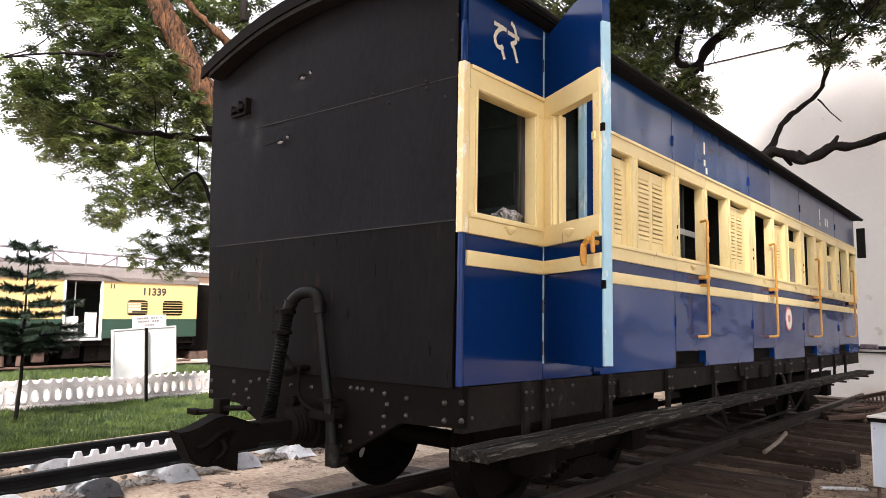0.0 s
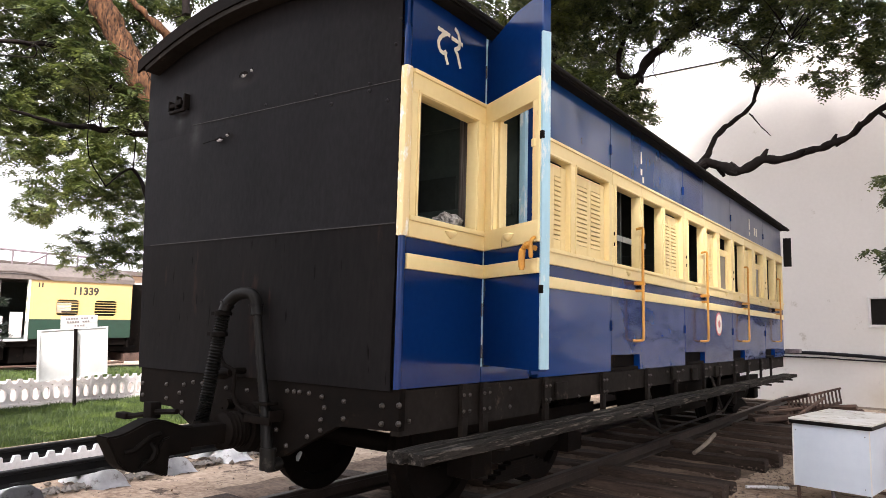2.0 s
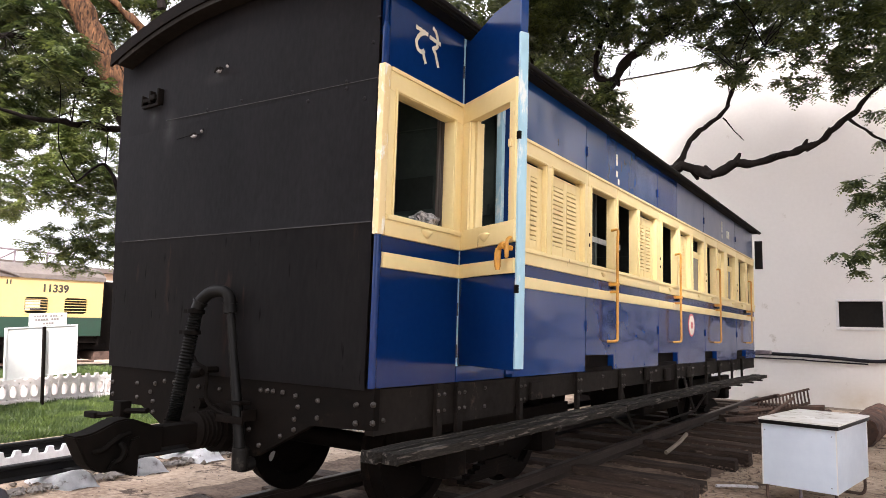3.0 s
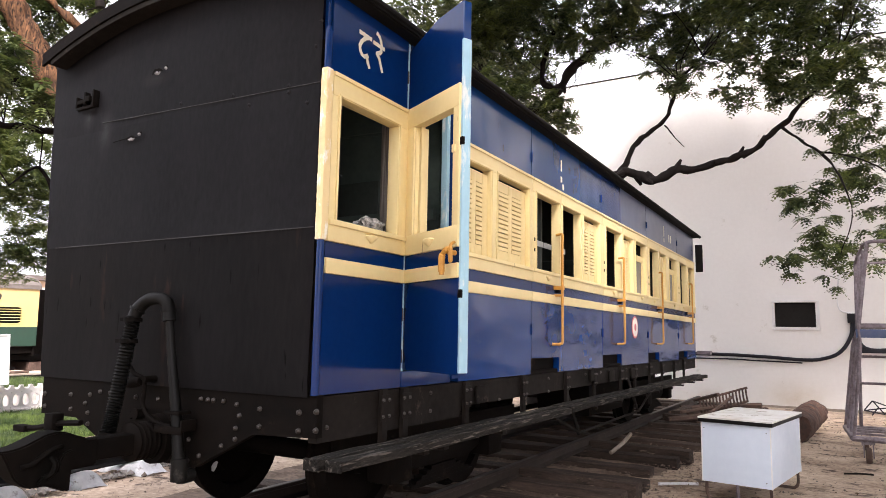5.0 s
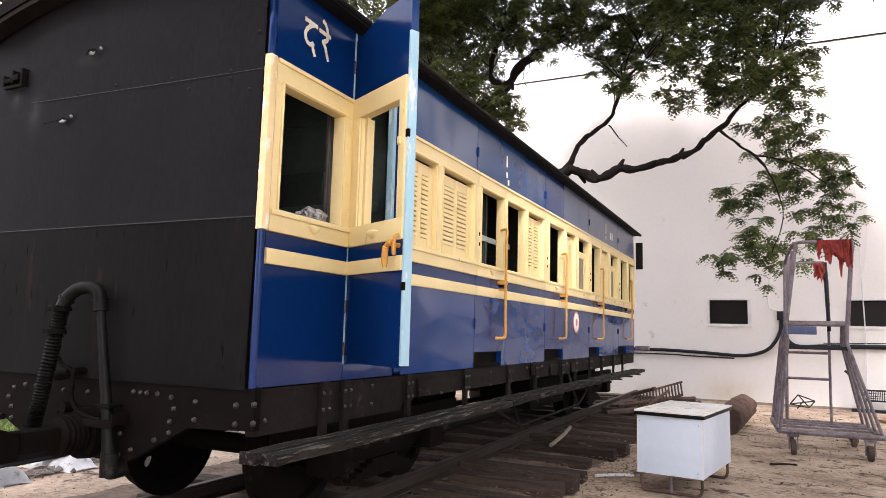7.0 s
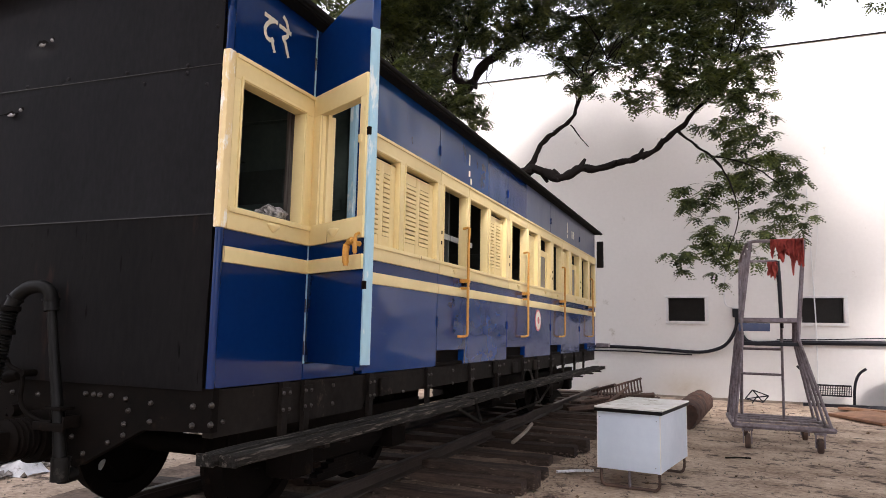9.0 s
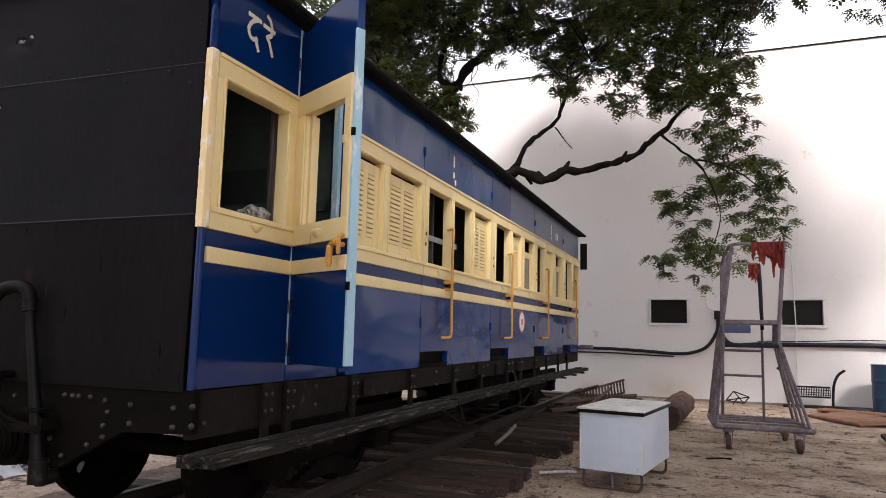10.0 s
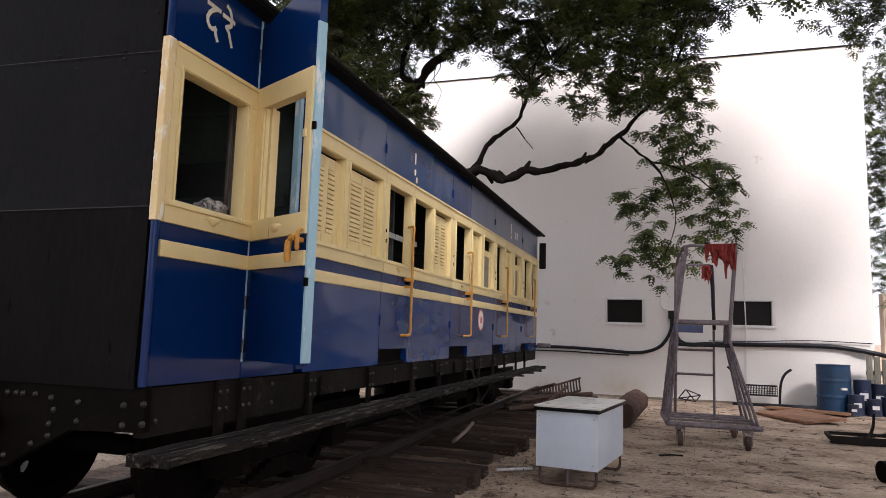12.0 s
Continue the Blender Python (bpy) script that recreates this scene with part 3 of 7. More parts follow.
def shutter(bay, y0, y1, cols):
    """A louvred shutter set back in an opening."""
    x0, x1 = -0.045, -0.020
    fr = bmesh.new()
    z0, z1 = Z_RB1, Z_RT0 - 0.03
    wid = (y1 - y0)
    stile = 0.075 if cols == 2 else 0.10
    inner = [(y0 + stile, (y0 + y1) / 2 - 0.03), ((y0 + y1) / 2 + 0.03, y1 - stile)] if cols == 2 else [(y0 + stile, y1 - stile)]
    edges = [y0] + [v for w in inner for v in w] + [y1]
    for i in range(0, len(edges), 2):
        bx(fr, x0 + 0.002, x1 + 0.002, edges[i], edges[i + 1], z0, z1, 0.002)
    bx(fr, x0, x1, y0, y1, z0 - 0.002, z0 + 0.07)
    bx(fr, x0, x1, y0, y1, z1 - 0.07, z1 + 0.002)
    sh = part("shutter", fr, SHUTTER, bay, "cream louvred wooden shutter")
    n = 13
    pitch = (z1 - z0 - 0.14) / n
    for c0, c1 in inner:
        bm = bmesh.new()
        prism(bm, [(x0 - 0.006, -pitch * 0.25), (x0 + 0.004, -pitch * 0.45), (x1 + 0.004, -pitch * 0.48 + 0.002), (x1 + 0.004, pitch * 0.30), (x0 + 0.004, pitch * 0.44), (x0 - 0.006, pitch * 0.44)], "y", c0, c1)
        me = mesh_of("slat", bm, SHUTTER)
        for k in range(n):
            s = new("slat", me)
            s.location = (0, 0, z0 + 0.07 + (k + 0.5) * pitch)
            s.parent = bay


def scoop(y, z, x=0.016):
    """A small rounded drain scoop below a window."""
    bm = bmesh.new()
    bmesh.ops.create_uvsphere(bm, u_segments=14, v_segments=8, radius=1)
    for v in bm.verts:
        v.co = Vector((x + max(0, v.co.x) * 0.022, y + v.co.y * (0.05 if v.co.z > 0 else 0.05 * (1 + v.co.z * 0.55)), z + (v.co.z * 0.012 if v.co.z > 0 else v.co.z * 0.034)))
    return bm


BAYS = [
    ("side_panel", 0.045, 0.70, [(0.108, 0.605)], NAVY, False),
    ("side_panel", 1.325, 2.45, [(1.335, 1.73), (1.83, 2.37)], BLUE, False),
    ("door", 2.45, 3.07, [(2.525, 3.01)], BLUE, True),
    ("side_panel", 3.07, 4.22, [(3.095, 3.555), (3.64, 4.12)], BLUE, False),
    ("door", 4.22, 4.91, [(4.325, 4.845)], NAVY, True),
    ("side_panel", 4.91, 6.02, [(4.945, 5.32), (5.46, 5.94)], BLUE, False),
    ("door", 6.02, 6.62, [(6.10, 6.53)], BLUE, True),
    ("side_panel", 6.62, 7.78, [(6.65, 6.98), (7.20, 7.66)], BLUE, False),
    ("door", 7.78, 8.42, [(7.90, 8.37)], BLUE, True),
    ("side_panel", 8.42, 9.06, [(8.53, 8.98)], BLUE, False),
]
SHUT = {(1.335, 1.73): 2, (1.83, 2.37): 2, (3.64, 4.12): 2, (4.945, 5.32): 2, (6.65, 6.98): 2}
GLASSED = [(5.46, 5.94), (7.20, 7.66)]
bays = []
for name, y0, y1, wins, paint, notch in BAYS:
    b = side_bay(name, y0, y1, wins, paint, notch, "closed coach door in weathered blue" if notch else "")
    bays.append(b)
    for w in wins:
        if w in SHUT:
            shutter(b, *w, SHUT[w])
        elif w in GLASSED:
            fr = bmesh.new()
            z1 = 2.25
            bx(fr, -0.05, -0.02, w[0], w[1], z1 - 0.07, z1)
            bx(fr, -0.05, -0.02, w[0], w[0] + 0.07, Z_RB1, z1 - 0.07)
            bx(fr, -0.05, -0.02, w[1] - 0.07, w[1], Z_RB1, z1 - 0.07)
            part("sash", fr, SHUTTER, b, "cream dropped window sash")
            part("pane", box(-0.038, -0.032, w[0] + 0.07, w[1] - 0.07, Z_RB1, z1 - 0.07), surface("dusty_glass", (0.16, 0.15, 0.14), (0.10, 0.09, 0.085), rough=0.3), b, "dusty grey glass")
        elif w[0] > 1:
            if 2.4 < w[0] < 3.4:
                part("inner_bar", box(-0.16, -0.15, w[0] - 0.02, w[1] + 0.05, 2.035, 2.080), GREYBAR, b, "pale grey bar inside the open window")
    if notch:
        for z in (2.66, 1.33):
            part("hinge", box(-0.004, 0.012, y0 - 0.009, y0 + 0.010, z - 0.038, z + 0.038, 0.003), NAVY, b, "small dark hinge")
        part("drain_scoop", scoop((y0 + y1) / 2, 1.752), CREAM, b)
        for z in (1.94, 2.02):
            part("keyhole", box(0.010, 0.0185, y0 + 0.028, y0 + 0.040, z - 0.014, z + 0.014, 0.003), FRAME, b)
        part("lock", box(0.0, 0.022, y1 - 0.10, y1 - 0.05, 1.64, 1.69, 0.006), FRAME, b)
part("drain_scoop", scoop(0.375, 1.755), CREAM, bays[0], "cream drain scoop under the window")
part("drain_scoop", scoop(5.70, 1.755), CREAM, bays[5])
part("drain_scoop", scoop(7.48, 1.755), CREAM, bays[7])
# floor sill beneath the open doorway, and its jamb
part("threshold", box(-0.30, 0.004, 0.70, 1.223, ZB, 1.08, 0.004), NAVY, coach, "navy door sill")
part("door_jamb", box(-T - 0.006, -0.024, 1.185, 1.222, 1.08, ZE), PALE, coach, "pale blue door jamb")
part("door_post", box(-T, 0.014, 1.224, 1.325, 1.02, ZE), NAVY, coach, "navy door post")
part("door_jamb", box(-T - 0.02, -0.012, 0.701, 0.735, 1.08, ZE), PALE, coach, "pale blue door jamb")
part("door_head", box(-T, -0.004, 0.736, 1.159, 2.86, ZE), NAVY, coach)

# corner bead between end and side
part("corner_bead", tube([(-0.004, 0.022, ZB), (-0.004, 0.022, Z_RB0)], 0.019, 12), NAVY, coach)
cb = box(-0.022, 0.017, -0.003, 0.0435, Z_RB0 + 0.001, Z_RT1 + 0.004, 0.006)
bmesh.ops.subdivide_edges(cb, edges=[e for e in cb.edges if e.calc_length() > 0.5], cuts=70)
for v in cb.verts:
    if v.co.y < 0.01:
        v.co += Vector((0.002 * noise.noise(v.co * 60), 0.0045 * max(0.0, noise.noise(v.co * 55) + 0.1), 0))
part("corner_bead", cb, CHIPPED, coach, "chipped cream corner strip")
part("corner_bead", tube([(-0.004, 0.022, Z_RT1 + 0.001), (-0.004, 0.022, 2.69), (-0.008, 0.026, 2.715), (-0.016, 0.034, 2.73)], [0.019, 0.019, 0.015, 0.004], 12), NAVY, coach)
part("corner_board", box(-0.05, -0.012, 0.02, 0.044, 2.66, ZE), NAVY, coach)

# black end wall of three lapped sheets
def end_sheet(z0, z1, y):
    bm = bmesh.new()
    n = 24
    xs = [-2.085 + (2.085 - 0.028) * i / n for i in range(n + 1)]
    def dent(x, z):
        return -0.012 * noise.noise(Vector((x * 1.3, z * 1.3, 2))) - 0.004 * noise.noise(Vector((x * 5, z * 5, 7)))
    rows = 10
    front = []
    for j in range(rows + 1):
        r = []
        for x in xs:
            top = min(z1, roof_z(x) - 0.01) if z1 > 2.8 else z1
            z = z0 + (top - z0) * j / rows
            flare = -(0.02 + 0.067 * max(0, z - 1.0)) * max(0.0, (-x - 1.7) / 0.385)
            edge = 0 if j in (0, rows) else 1
            r.append(bm.verts.new((x + flare, y + dent(x, z) * edge, z)))
        front.append(r)
    for a, c in zip(front, front[1:]):
        for i in range(n):
            bm.faces.new((a[i], a[i + 1], c[i + 1], c[i]))
    bmesh.ops.solidify(bm, geom=bm.faces[:], thickness=-0.006)
    bmesh.ops.recalc_face_normals(bm, faces=bm.faces[:])
    return bm


part("end_sheet", end_sheet(ZB - 0.01, 1.760, 0.004), BLACKWORN, coach, "black steel end sheet, scuffed")
part("end_sheet", end_sheet(1.752, 2.435, 0.0), BLACK, coach, "black steel end sheet, dented")
part("end_sheet", end_sheet(2.428, 3.2, 0.004), BLACK, coach, "black steel end sheet under the roof")
part("end_backing", box(-2.07, -0.03, 0.02, 0.045, ZB, 2.9), FRAME, coach)
part("seam", box(-2.07, -0.03, -0.0015, 0.004, 1.7525, 1.7565), surface("grey_seam_edge", (0.042, 0.042, 0.043), (0.006, 0.006, 0.006), broad=3, fine=20, mix=0.6, rough=0.6), coach, "worn lighter seam edge")
part("seam", tube([(-1.70, 0.001, 2.484), (-0.9, 0.001, 2.462), (-0.03, 0.001, 2.441)], 0.0028, 5), surface("grey_seam_edge_upper", (0.042, 0.042, 0.043), (0.008, 0.008, 0.008), broad=3, fine=20, mix=0.6, rough=0.6), coach, "worn lighter seam edge")
small = mesh_of("rivet", rivet_mesh(0.010, 0.008), BLACK)
for x, z in ((-0.22, 2.455), (-0.22, 2.42), (-0.60, 2.47), (-0.48, 2.40), (-0.10, 2.35), (-1.0, 2.49), (-1.3, 2.485), (-0.06, 2.62), (-0.03, 2.74)):
    r = new("rivet", small)
    r.location = (x, -0.004, z)
    r.parent = coach
    r.matrix_parent_inverse = Matrix.Translation(-coach.location)
# lamp bracket, torn slits with bare edges
lb = bmesh.new()
bx(lb, -1.935, -1.922, -0.032, 0.004, 2.600, 2.668, 0.003)
bx(lb, -1.768, -1.752, -0.036, 0.004, 2.590, 2.690, 0.003)
bx(lb, -1.862, -1.845, -0.030, 0.004, 2.612, 2.690, 0.003)
bx(lb, -1.915, -1.752, -0.036, -0.016, 2.580, 2.598, 0.003)
bx(lb, -1.935, -1.860, -0.030, -0.010, 2.622, 2.646, 0.004)
bx(lb, -1.850, -1.800, -0.032, -0.010, 2.628, 2.662, 0.004)
part("lamp_bracket", lb, FRAME, coach, "black iron lamp bracket")
BARE = surface("bare_torn_steel", (0.42, 0.41, 0.41), (0.05, 0.048, 0.047), fine=60, broad=20, rough=0.6)


def torn(x, z, w, h, seed):
    """A ragged slit in the sheet: a dark patch in place of the shaded hole, with a bent bare edge."""
    rg = random.Random(seed)
    up = [(x + w * k / 7, z + h * rg.uniform(0.35, 1.0) * math.sin(math.pi * (k + 0.4) / 7.8)) for k in range(8)]
    lo = [(x + w * k / 7, z - h * rg.uniform(0.0, 0.35)) for k in range(7, -1, -1)]
    bm = bmesh.new()
    prism(bm, up + lo, "y", -0.0165, -0.0145)
    part("torn_slit", bm, FRAME, coach, "dark ragged slit in the sheet")
    e = bmesh.new()
    tb(e, [(a, -0.019 - 0.004 * rg.random(), b - 0.003) for a, b in lo[1:-2]], [0.002, 0.007, 0.010, 0.006, 0.002], 6)
    part("torn_edge", e, BARE, coach, "bare bent steel edge")


torn(-1.245, 2.700, 0.085, 0.034, 1)
torn(-1.140, 2.712, 0.026, 0.020, 2)
torn(-1.44, 2.345, 0.100, 0.022, 3)
torn(-1.33, 2.362, 0.030, 0.024, 4)
part("crease", tube([(-1.56, -0.010, 2.345), (-1.43, -0.012, 2.352)], 0.0025, 5), FRAME, coach)

# far side, far end, floor, ceiling, roof
part("far_side_wall", box(-W - 0.02, -W + 0.035, 0.05, L - 0.05, ZB, ZE), BLUE, coach)
part("far_end_wall", box(-W, -0.03, L - 0.05, L, ZB, 2.96), BLACK, coach)
part("floor", box(-W + 0.04, -T - 0.001, 0.05, L - 0.05, ZB + 0.005, 1.07), FOOTWOOD, coach)
cl = bmesh.new()
prism(cl, [(-W + 0.03, 2.84), (-T - 0.02, 2.84), (-T - 0.02, 2.87), (-W + 0.03, 2.87)], "y", 0.05, L - 0.05)
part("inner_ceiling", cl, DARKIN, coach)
rf = bmesh.new()
n = 28
xs = [-W - 0.085 + (W + 0.17) * i / n for i in range(n + 1)]
prism(rf, [(x, roof_z(x)) for x in xs] + [(x, roof_z(x) - 0.045) for x in xs[::-1]], "y", -0.10, L + 0.12)
part("roof", rf, ROOF, coach, "low arched dark roof")
lip = bmesh.new()
prism(lip, [(x, roof_z(x) + 0.006) for x in xs] + [(x, roof_z(x) - 0.072) for x in xs[::-1]], "y", -0.118, -0.101)
part("roof_edge", lip, FRAME, coach, "dark moulded roof edge")
prism_out = [(x, roof_z(x) - 0.074) for x in xs[1:-1]] + [(x, roof_z(x) - 0.104) for x in xs[1:-1][::-1]]
mould = bmesh.new()
prism(mould, prism_out, "y", -0.108, -0.012)
part("roof_moulding", mould, UNDER, coach, "weathered moulding under the roof edge")
part("gutter", tube([(0.088, -0.10, 2.935), (0.088, L + 0.12, 2.935)], 0.017, 8), ROOF, coach, "dark gutter along the eave")
part("gutter", tube([(-W - 0.088, -0.10, 2.935), (-W - 0.088, L + 0.12, 2.935)], 0.022, 8), ROOF, coach)
part("eave_board", box(-0.05, 0.07, 0.05, L, 2.907, 2.952), ROOF, coach)

# inside of the compartments
# brighter than DARKIN: daylight in the near compartment put into the green
LITGREEN = surface("faded_green_wainscot", (0.085, 0.118, 0.105), (0.05, 0.072, 0.066), fine=20, broad=3, rough=0.6)
part("inner_door", box(-1.02, -0.62, 1.30, 1.318, 1.10, 2.30, 0.004), DARKIN, coach, "dark inner door")
part("inner_rail", box(-W + 0.06, -T - 0.12, 1.285, 1.318, 2.00, 2.07, 0.005), LITGREEN, coach, "green cross rail on the partition")
part("inner_rail", box(-0.52, -0.47, 1.285, 1.318, 1.10, 2.70, 0.005), LITGREEN, coach)
for y in (1.32, 3.02, 4.86, 6.58, 8.38):
    part("partition", box(-W + 0.04, -T - 0.10, y, y + 0.03, 1.07, 2.84), LITGREEN if y < 2 else DARKIN, coach, "dull green partition")
for y0 in (1.36, 3.08, 4.92, 6.64):
    for s in (y0, y0 + 1.2):
        seat = bmesh.new()
        bx(seat, -W + 0.06, -T - 0.25, s, s + 0.4, 1.45, 1.52, 0.02)
        bx(seat, -W + 0.06, -T - 0.25, s if s == y0 else s + 0.34, s + 0.06 if s == y0 else s + 0.4, 1.52, 2.1, 0.015)
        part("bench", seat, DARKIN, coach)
part("sill_peg", box(-0.10, -0.085, 0.20, 0.225, 1.80, 1.85, 0.002), SHUTTER, coach)
tbl = bmesh.new()
bx(tbl, -0.75, -0.09, 0.08, 0.62, 1.80, 1.83, 0.004)
part("side_table", tbl, surface("dull_teal_paint", (0.16, 0.24, 0.21), (0.11, 0.17, 0.15), rough=0.5), coach, "dull green ledge behind the corner window")
part("inner_post", box(-0.9, -0.86, 0.9, 0.94, 1.07, 2.84), DARKIN, coach)
part("luggage_rod", tube([(-1.6, 1.20, 2.62), (-0.35, 1.20, 2.58)], 0.010, 6), LITGREEN, coach)
part("hanging_strap", tube(smooth_path([(-1.3, 1.20, 2.60), (-1.2, 1.19, 2.46), (-1.0, 1.19, 2.38), (-0.85, 1.19, 2.33)]), 0.008, 6), DARKIN, coach)
cu = bmesh.new()
verts = []
for k in range(41):
    y = 0.670 + 0.105 * k / 40
    x = -0.12 + 0.038 * math.sin(k * 0.80) + 0.008 * math.sin(k * 2.3)
    verts.append((cu.verts.new((x, y, 1.79)), cu.verts.new((x + 0.004 * math.sin(k), y, 2.52))))
for a, c in zip(verts, verts[1:]):
    cu.faces.new((a[0], c[0], c[1], a[1]))
bmesh.ops.solidify(cu, geom=cu.faces[:], thickness=0.003)
part("curtain", cu, CLOTH, coach, "gathered grey curtain")
rag = bmesh.new()
bmesh.ops.create_icosphere(rag, subdivisions=3, radius=1)
for v in rag.verts:
    k = 1 + 0.45 * noise.noise(v.co * 2.2)
    v.co = Vector((-0.11 + v.co.x * 0.05 * k, 0.53 + v.co.y * 0.105 * k, 1.835 + max(-0.3, v.co.z) * 0.05 * k))
part("crumpled_rag", rag, surface("speckled_rag", (0.50, 0.49, 0.48), (0.012, 0.012, 0.014), fine=50, broad=25, mix=0.5, rough=0.9), coach, "crumpled black and white rag on the ledge")

# the open door
HINGE = Vector((0.004, 0.705, 0))
DOOR_W, DOOR_T = 0.535, 0.042
DOOR_SWING = Matrix.Translation(HINGE) @ Matrix.Rotation(radians(-27.5), 4, "Z")


def door_part(name, bm, material, parent, label=""):
    """Door pieces are drawn along +x from the hinge, outer face at y = 0, then swung open."""
    bmesh.ops.transform(bm, matrix=DOOR_SWING, verts=bm.verts[:])
    return part(name, bm, material, parent, label)


door = door_part("open_door", box(0, DOOR_W, 0, DOOR_T, 1.09, Z_STR0, 0.003), NAVY, coach, "navy and cream coach door swung wide open")
door_part("stripe", box(0.002, DOOR_W - 0.004, -0.012, 0.002, Z_STR0 + 0.001, Z_STR1, 0.004), CREAM, door, "cream stripe")
door_part("middle_panel", box(0.001, DOOR_W - 0.001, 0.0, DOOR_T, Z_STR0 + 0.001, Z_RB0 - 0.001), NAVY, door)
dt = bmesh.new()
prism(dt, [(0.001, Z_RT1 + 0.001), (DOOR_W - 0.001, Z_RT1 + 0.001), (DOOR_W - 0.001, 2.93), (0.30, 2.925), (0.001, 2.85)], "y", 0.0, DOOR_T)
door_part("upper_panel", dt, NAVY, door)
dfr = bmesh.new()
bx(dfr, 0.002, DOOR_W - 0.004, -0.014, DOOR_T, Z_RB0, Z_RB1, 0.004)
bx(dfr, 0.002, DOOR_W - 0.004, -0.014, DOOR_T, Z_RT0, Z_RT1, 0.004)
bx(dfr, 0.002, 0.09, -0.012, DOOR_T, Z_RB1 - 0.003, Z_RT0 + 0.003, 0.003)
bx(dfr, 0.0885, 0.10, -0.004, 0.075, Z_RB1 + 0.001, Z_RT0 - 0.001, 0.002)
bx(dfr, DOOR_W - 0.058, DOOR_W - 0.004, -0.012, DOOR_T, Z_RB1 - 0.003, Z_RT0 + 0.003, 0.003)
door_part("window_frame", dfr, CREAM, door, "cream window frame of the door")
door_part("edge_strip", box(DOOR_W - 0.0035, DOOR_W + 0.012, -0.002, DOOR_T + 0.004, 1.10, 2.73, 0.003), PALE, door, "pale blue chipped door edge")
door_part("edge_strip", box(DOOR_W - 0.0005, DOOR_W + 0.010, 0.0, DOOR_T, 2.731, 2.925), BLUE, door)
door_part("inner_skin", box(0.01, DOOR_W - 0.01, DOOR_T + 0.001, DOOR_T + 0.006, 1.10, Z_RB0), PALE, door)
door_part("inner_strip", box(0.10, 0.125, DOOR_T * 0.4, DOOR_T * 0.9, Z_RB1, Z_RT0), CREAM, door)
for z in (2.21, 1.47):
    lt = bmesh.new()
    bx(lt, DOOR_W - 0.006, DOOR_W + 0.016, -0.006, 0.010, z - 0.020, z + 0.020, 0.003)
    door_part("latch", lt, FRAME, door, "small black latch")
lk = bmesh.new()
bx(lk, DOOR_W - 0.055, DOOR_W - 0.032, -0.022, -0.008, 2.16, 2.20, 0.004)
door_part("catch", lk, CREAM, door)
dh = bmesh.new()
tb(dh, [(0.505, -0.004, 1.665), (0.505, -0.046, 1.665)], 0.012, 10)
tb(dh, smooth_path([(0.518, -0.020, 1.715), (0.521, -0.042, 1.70), (0.522, -0.045, 1.66), (0.522, -0.043, 1.615)]), [0.008] * 9 + [0.011] * 9 + [0.007], 8)
tb(dh, smooth_path([(0.527, -0.050, 1.676), (0.505, -0.054, 1.676), (0.483, -0.056, 1.668)]), [0.012] * 4 + [0.017] * 5 + [0.014] * 4, 10)
tb(dh, smooth_path([(0.490, -0.056, 1.672), (0.472, -0.058, 1.655), (0.465, -0.058, 1.61), (0.465, -0.056, 1.560)]), [0.012] * 6 + [0.0165] * 11 + [0.012] * 2, 10)
door_part("door_handle", dh, YELLOW, door, "yellow painted lever handle")
bm = scoop(0, 0, 0)
bmesh.ops.transform(bm, matrix=Matrix.Translation((0.27, -0.014, 1.752)) @ Matrix.Rotation(radians(-90), 4, "Z"), verts=bm.verts[:])
door_part("drain_scoop", bm, CREAM, door)
for z in (2.70, 1.95, 1.38, 1.16):
    door_part("hinge", tube([(-0.004, -0.006, z - 0.035), (-0.004, -0.006, z + 0.035)], 0.006, 8), BOLT, door, "worn steel hinge")

# writing on the side
def lettering(body, size, m, material, parent, label, extrude=0.003, bold=0.004):
    cu_ = bpy.data.curves.new("lettering", "FONT")
    cu_.body, cu_.size, cu_.extrude, cu_.align_x, cu_.align_y = body, size, extrude, "CENTER", "CENTER"
    cu_.offset = size * bold
    ob = new("lettering", cu_)
    me = bpy.data.meshes.new_from_object(ob.evaluated_get(bpy.context.evaluated_depsgraph_get()))
    bpy.data.objects.remove(ob)
    me.materials.clear()
    me.materials.append(material)
    me.transform(m)
    o = new("lettering", me)
    o.parent = parent
    if parent.type == "EMPTY":
        o.matrix_parent_inverse = Matrix.Translation(-parent.location)
    return tagged(o, label)


SIDE_UP = Matrix.Rotation(radians(90), 4, "Z") @ Matrix.Rotation(radians(90), 4, "X")
def brushed(strokes, width, material, parent, label):
    """Letters of flat brush strokes on the side; strokes: lists of (y, z)."""
    bm = bmesh.new()
    for st in strokes:
        pts = smooth_path([(0, y, z) for y, z in st], 6)
        tb(bm, pts, [width * (0.5 + 0.06 * math.sin(i * 1.7)) for i in range(len(pts))], 8)
    for v in bm.verts:
        v.co.x = 0.0035 + v.co.x * 0.12
    return part("lettering", bm, material, parent, label)


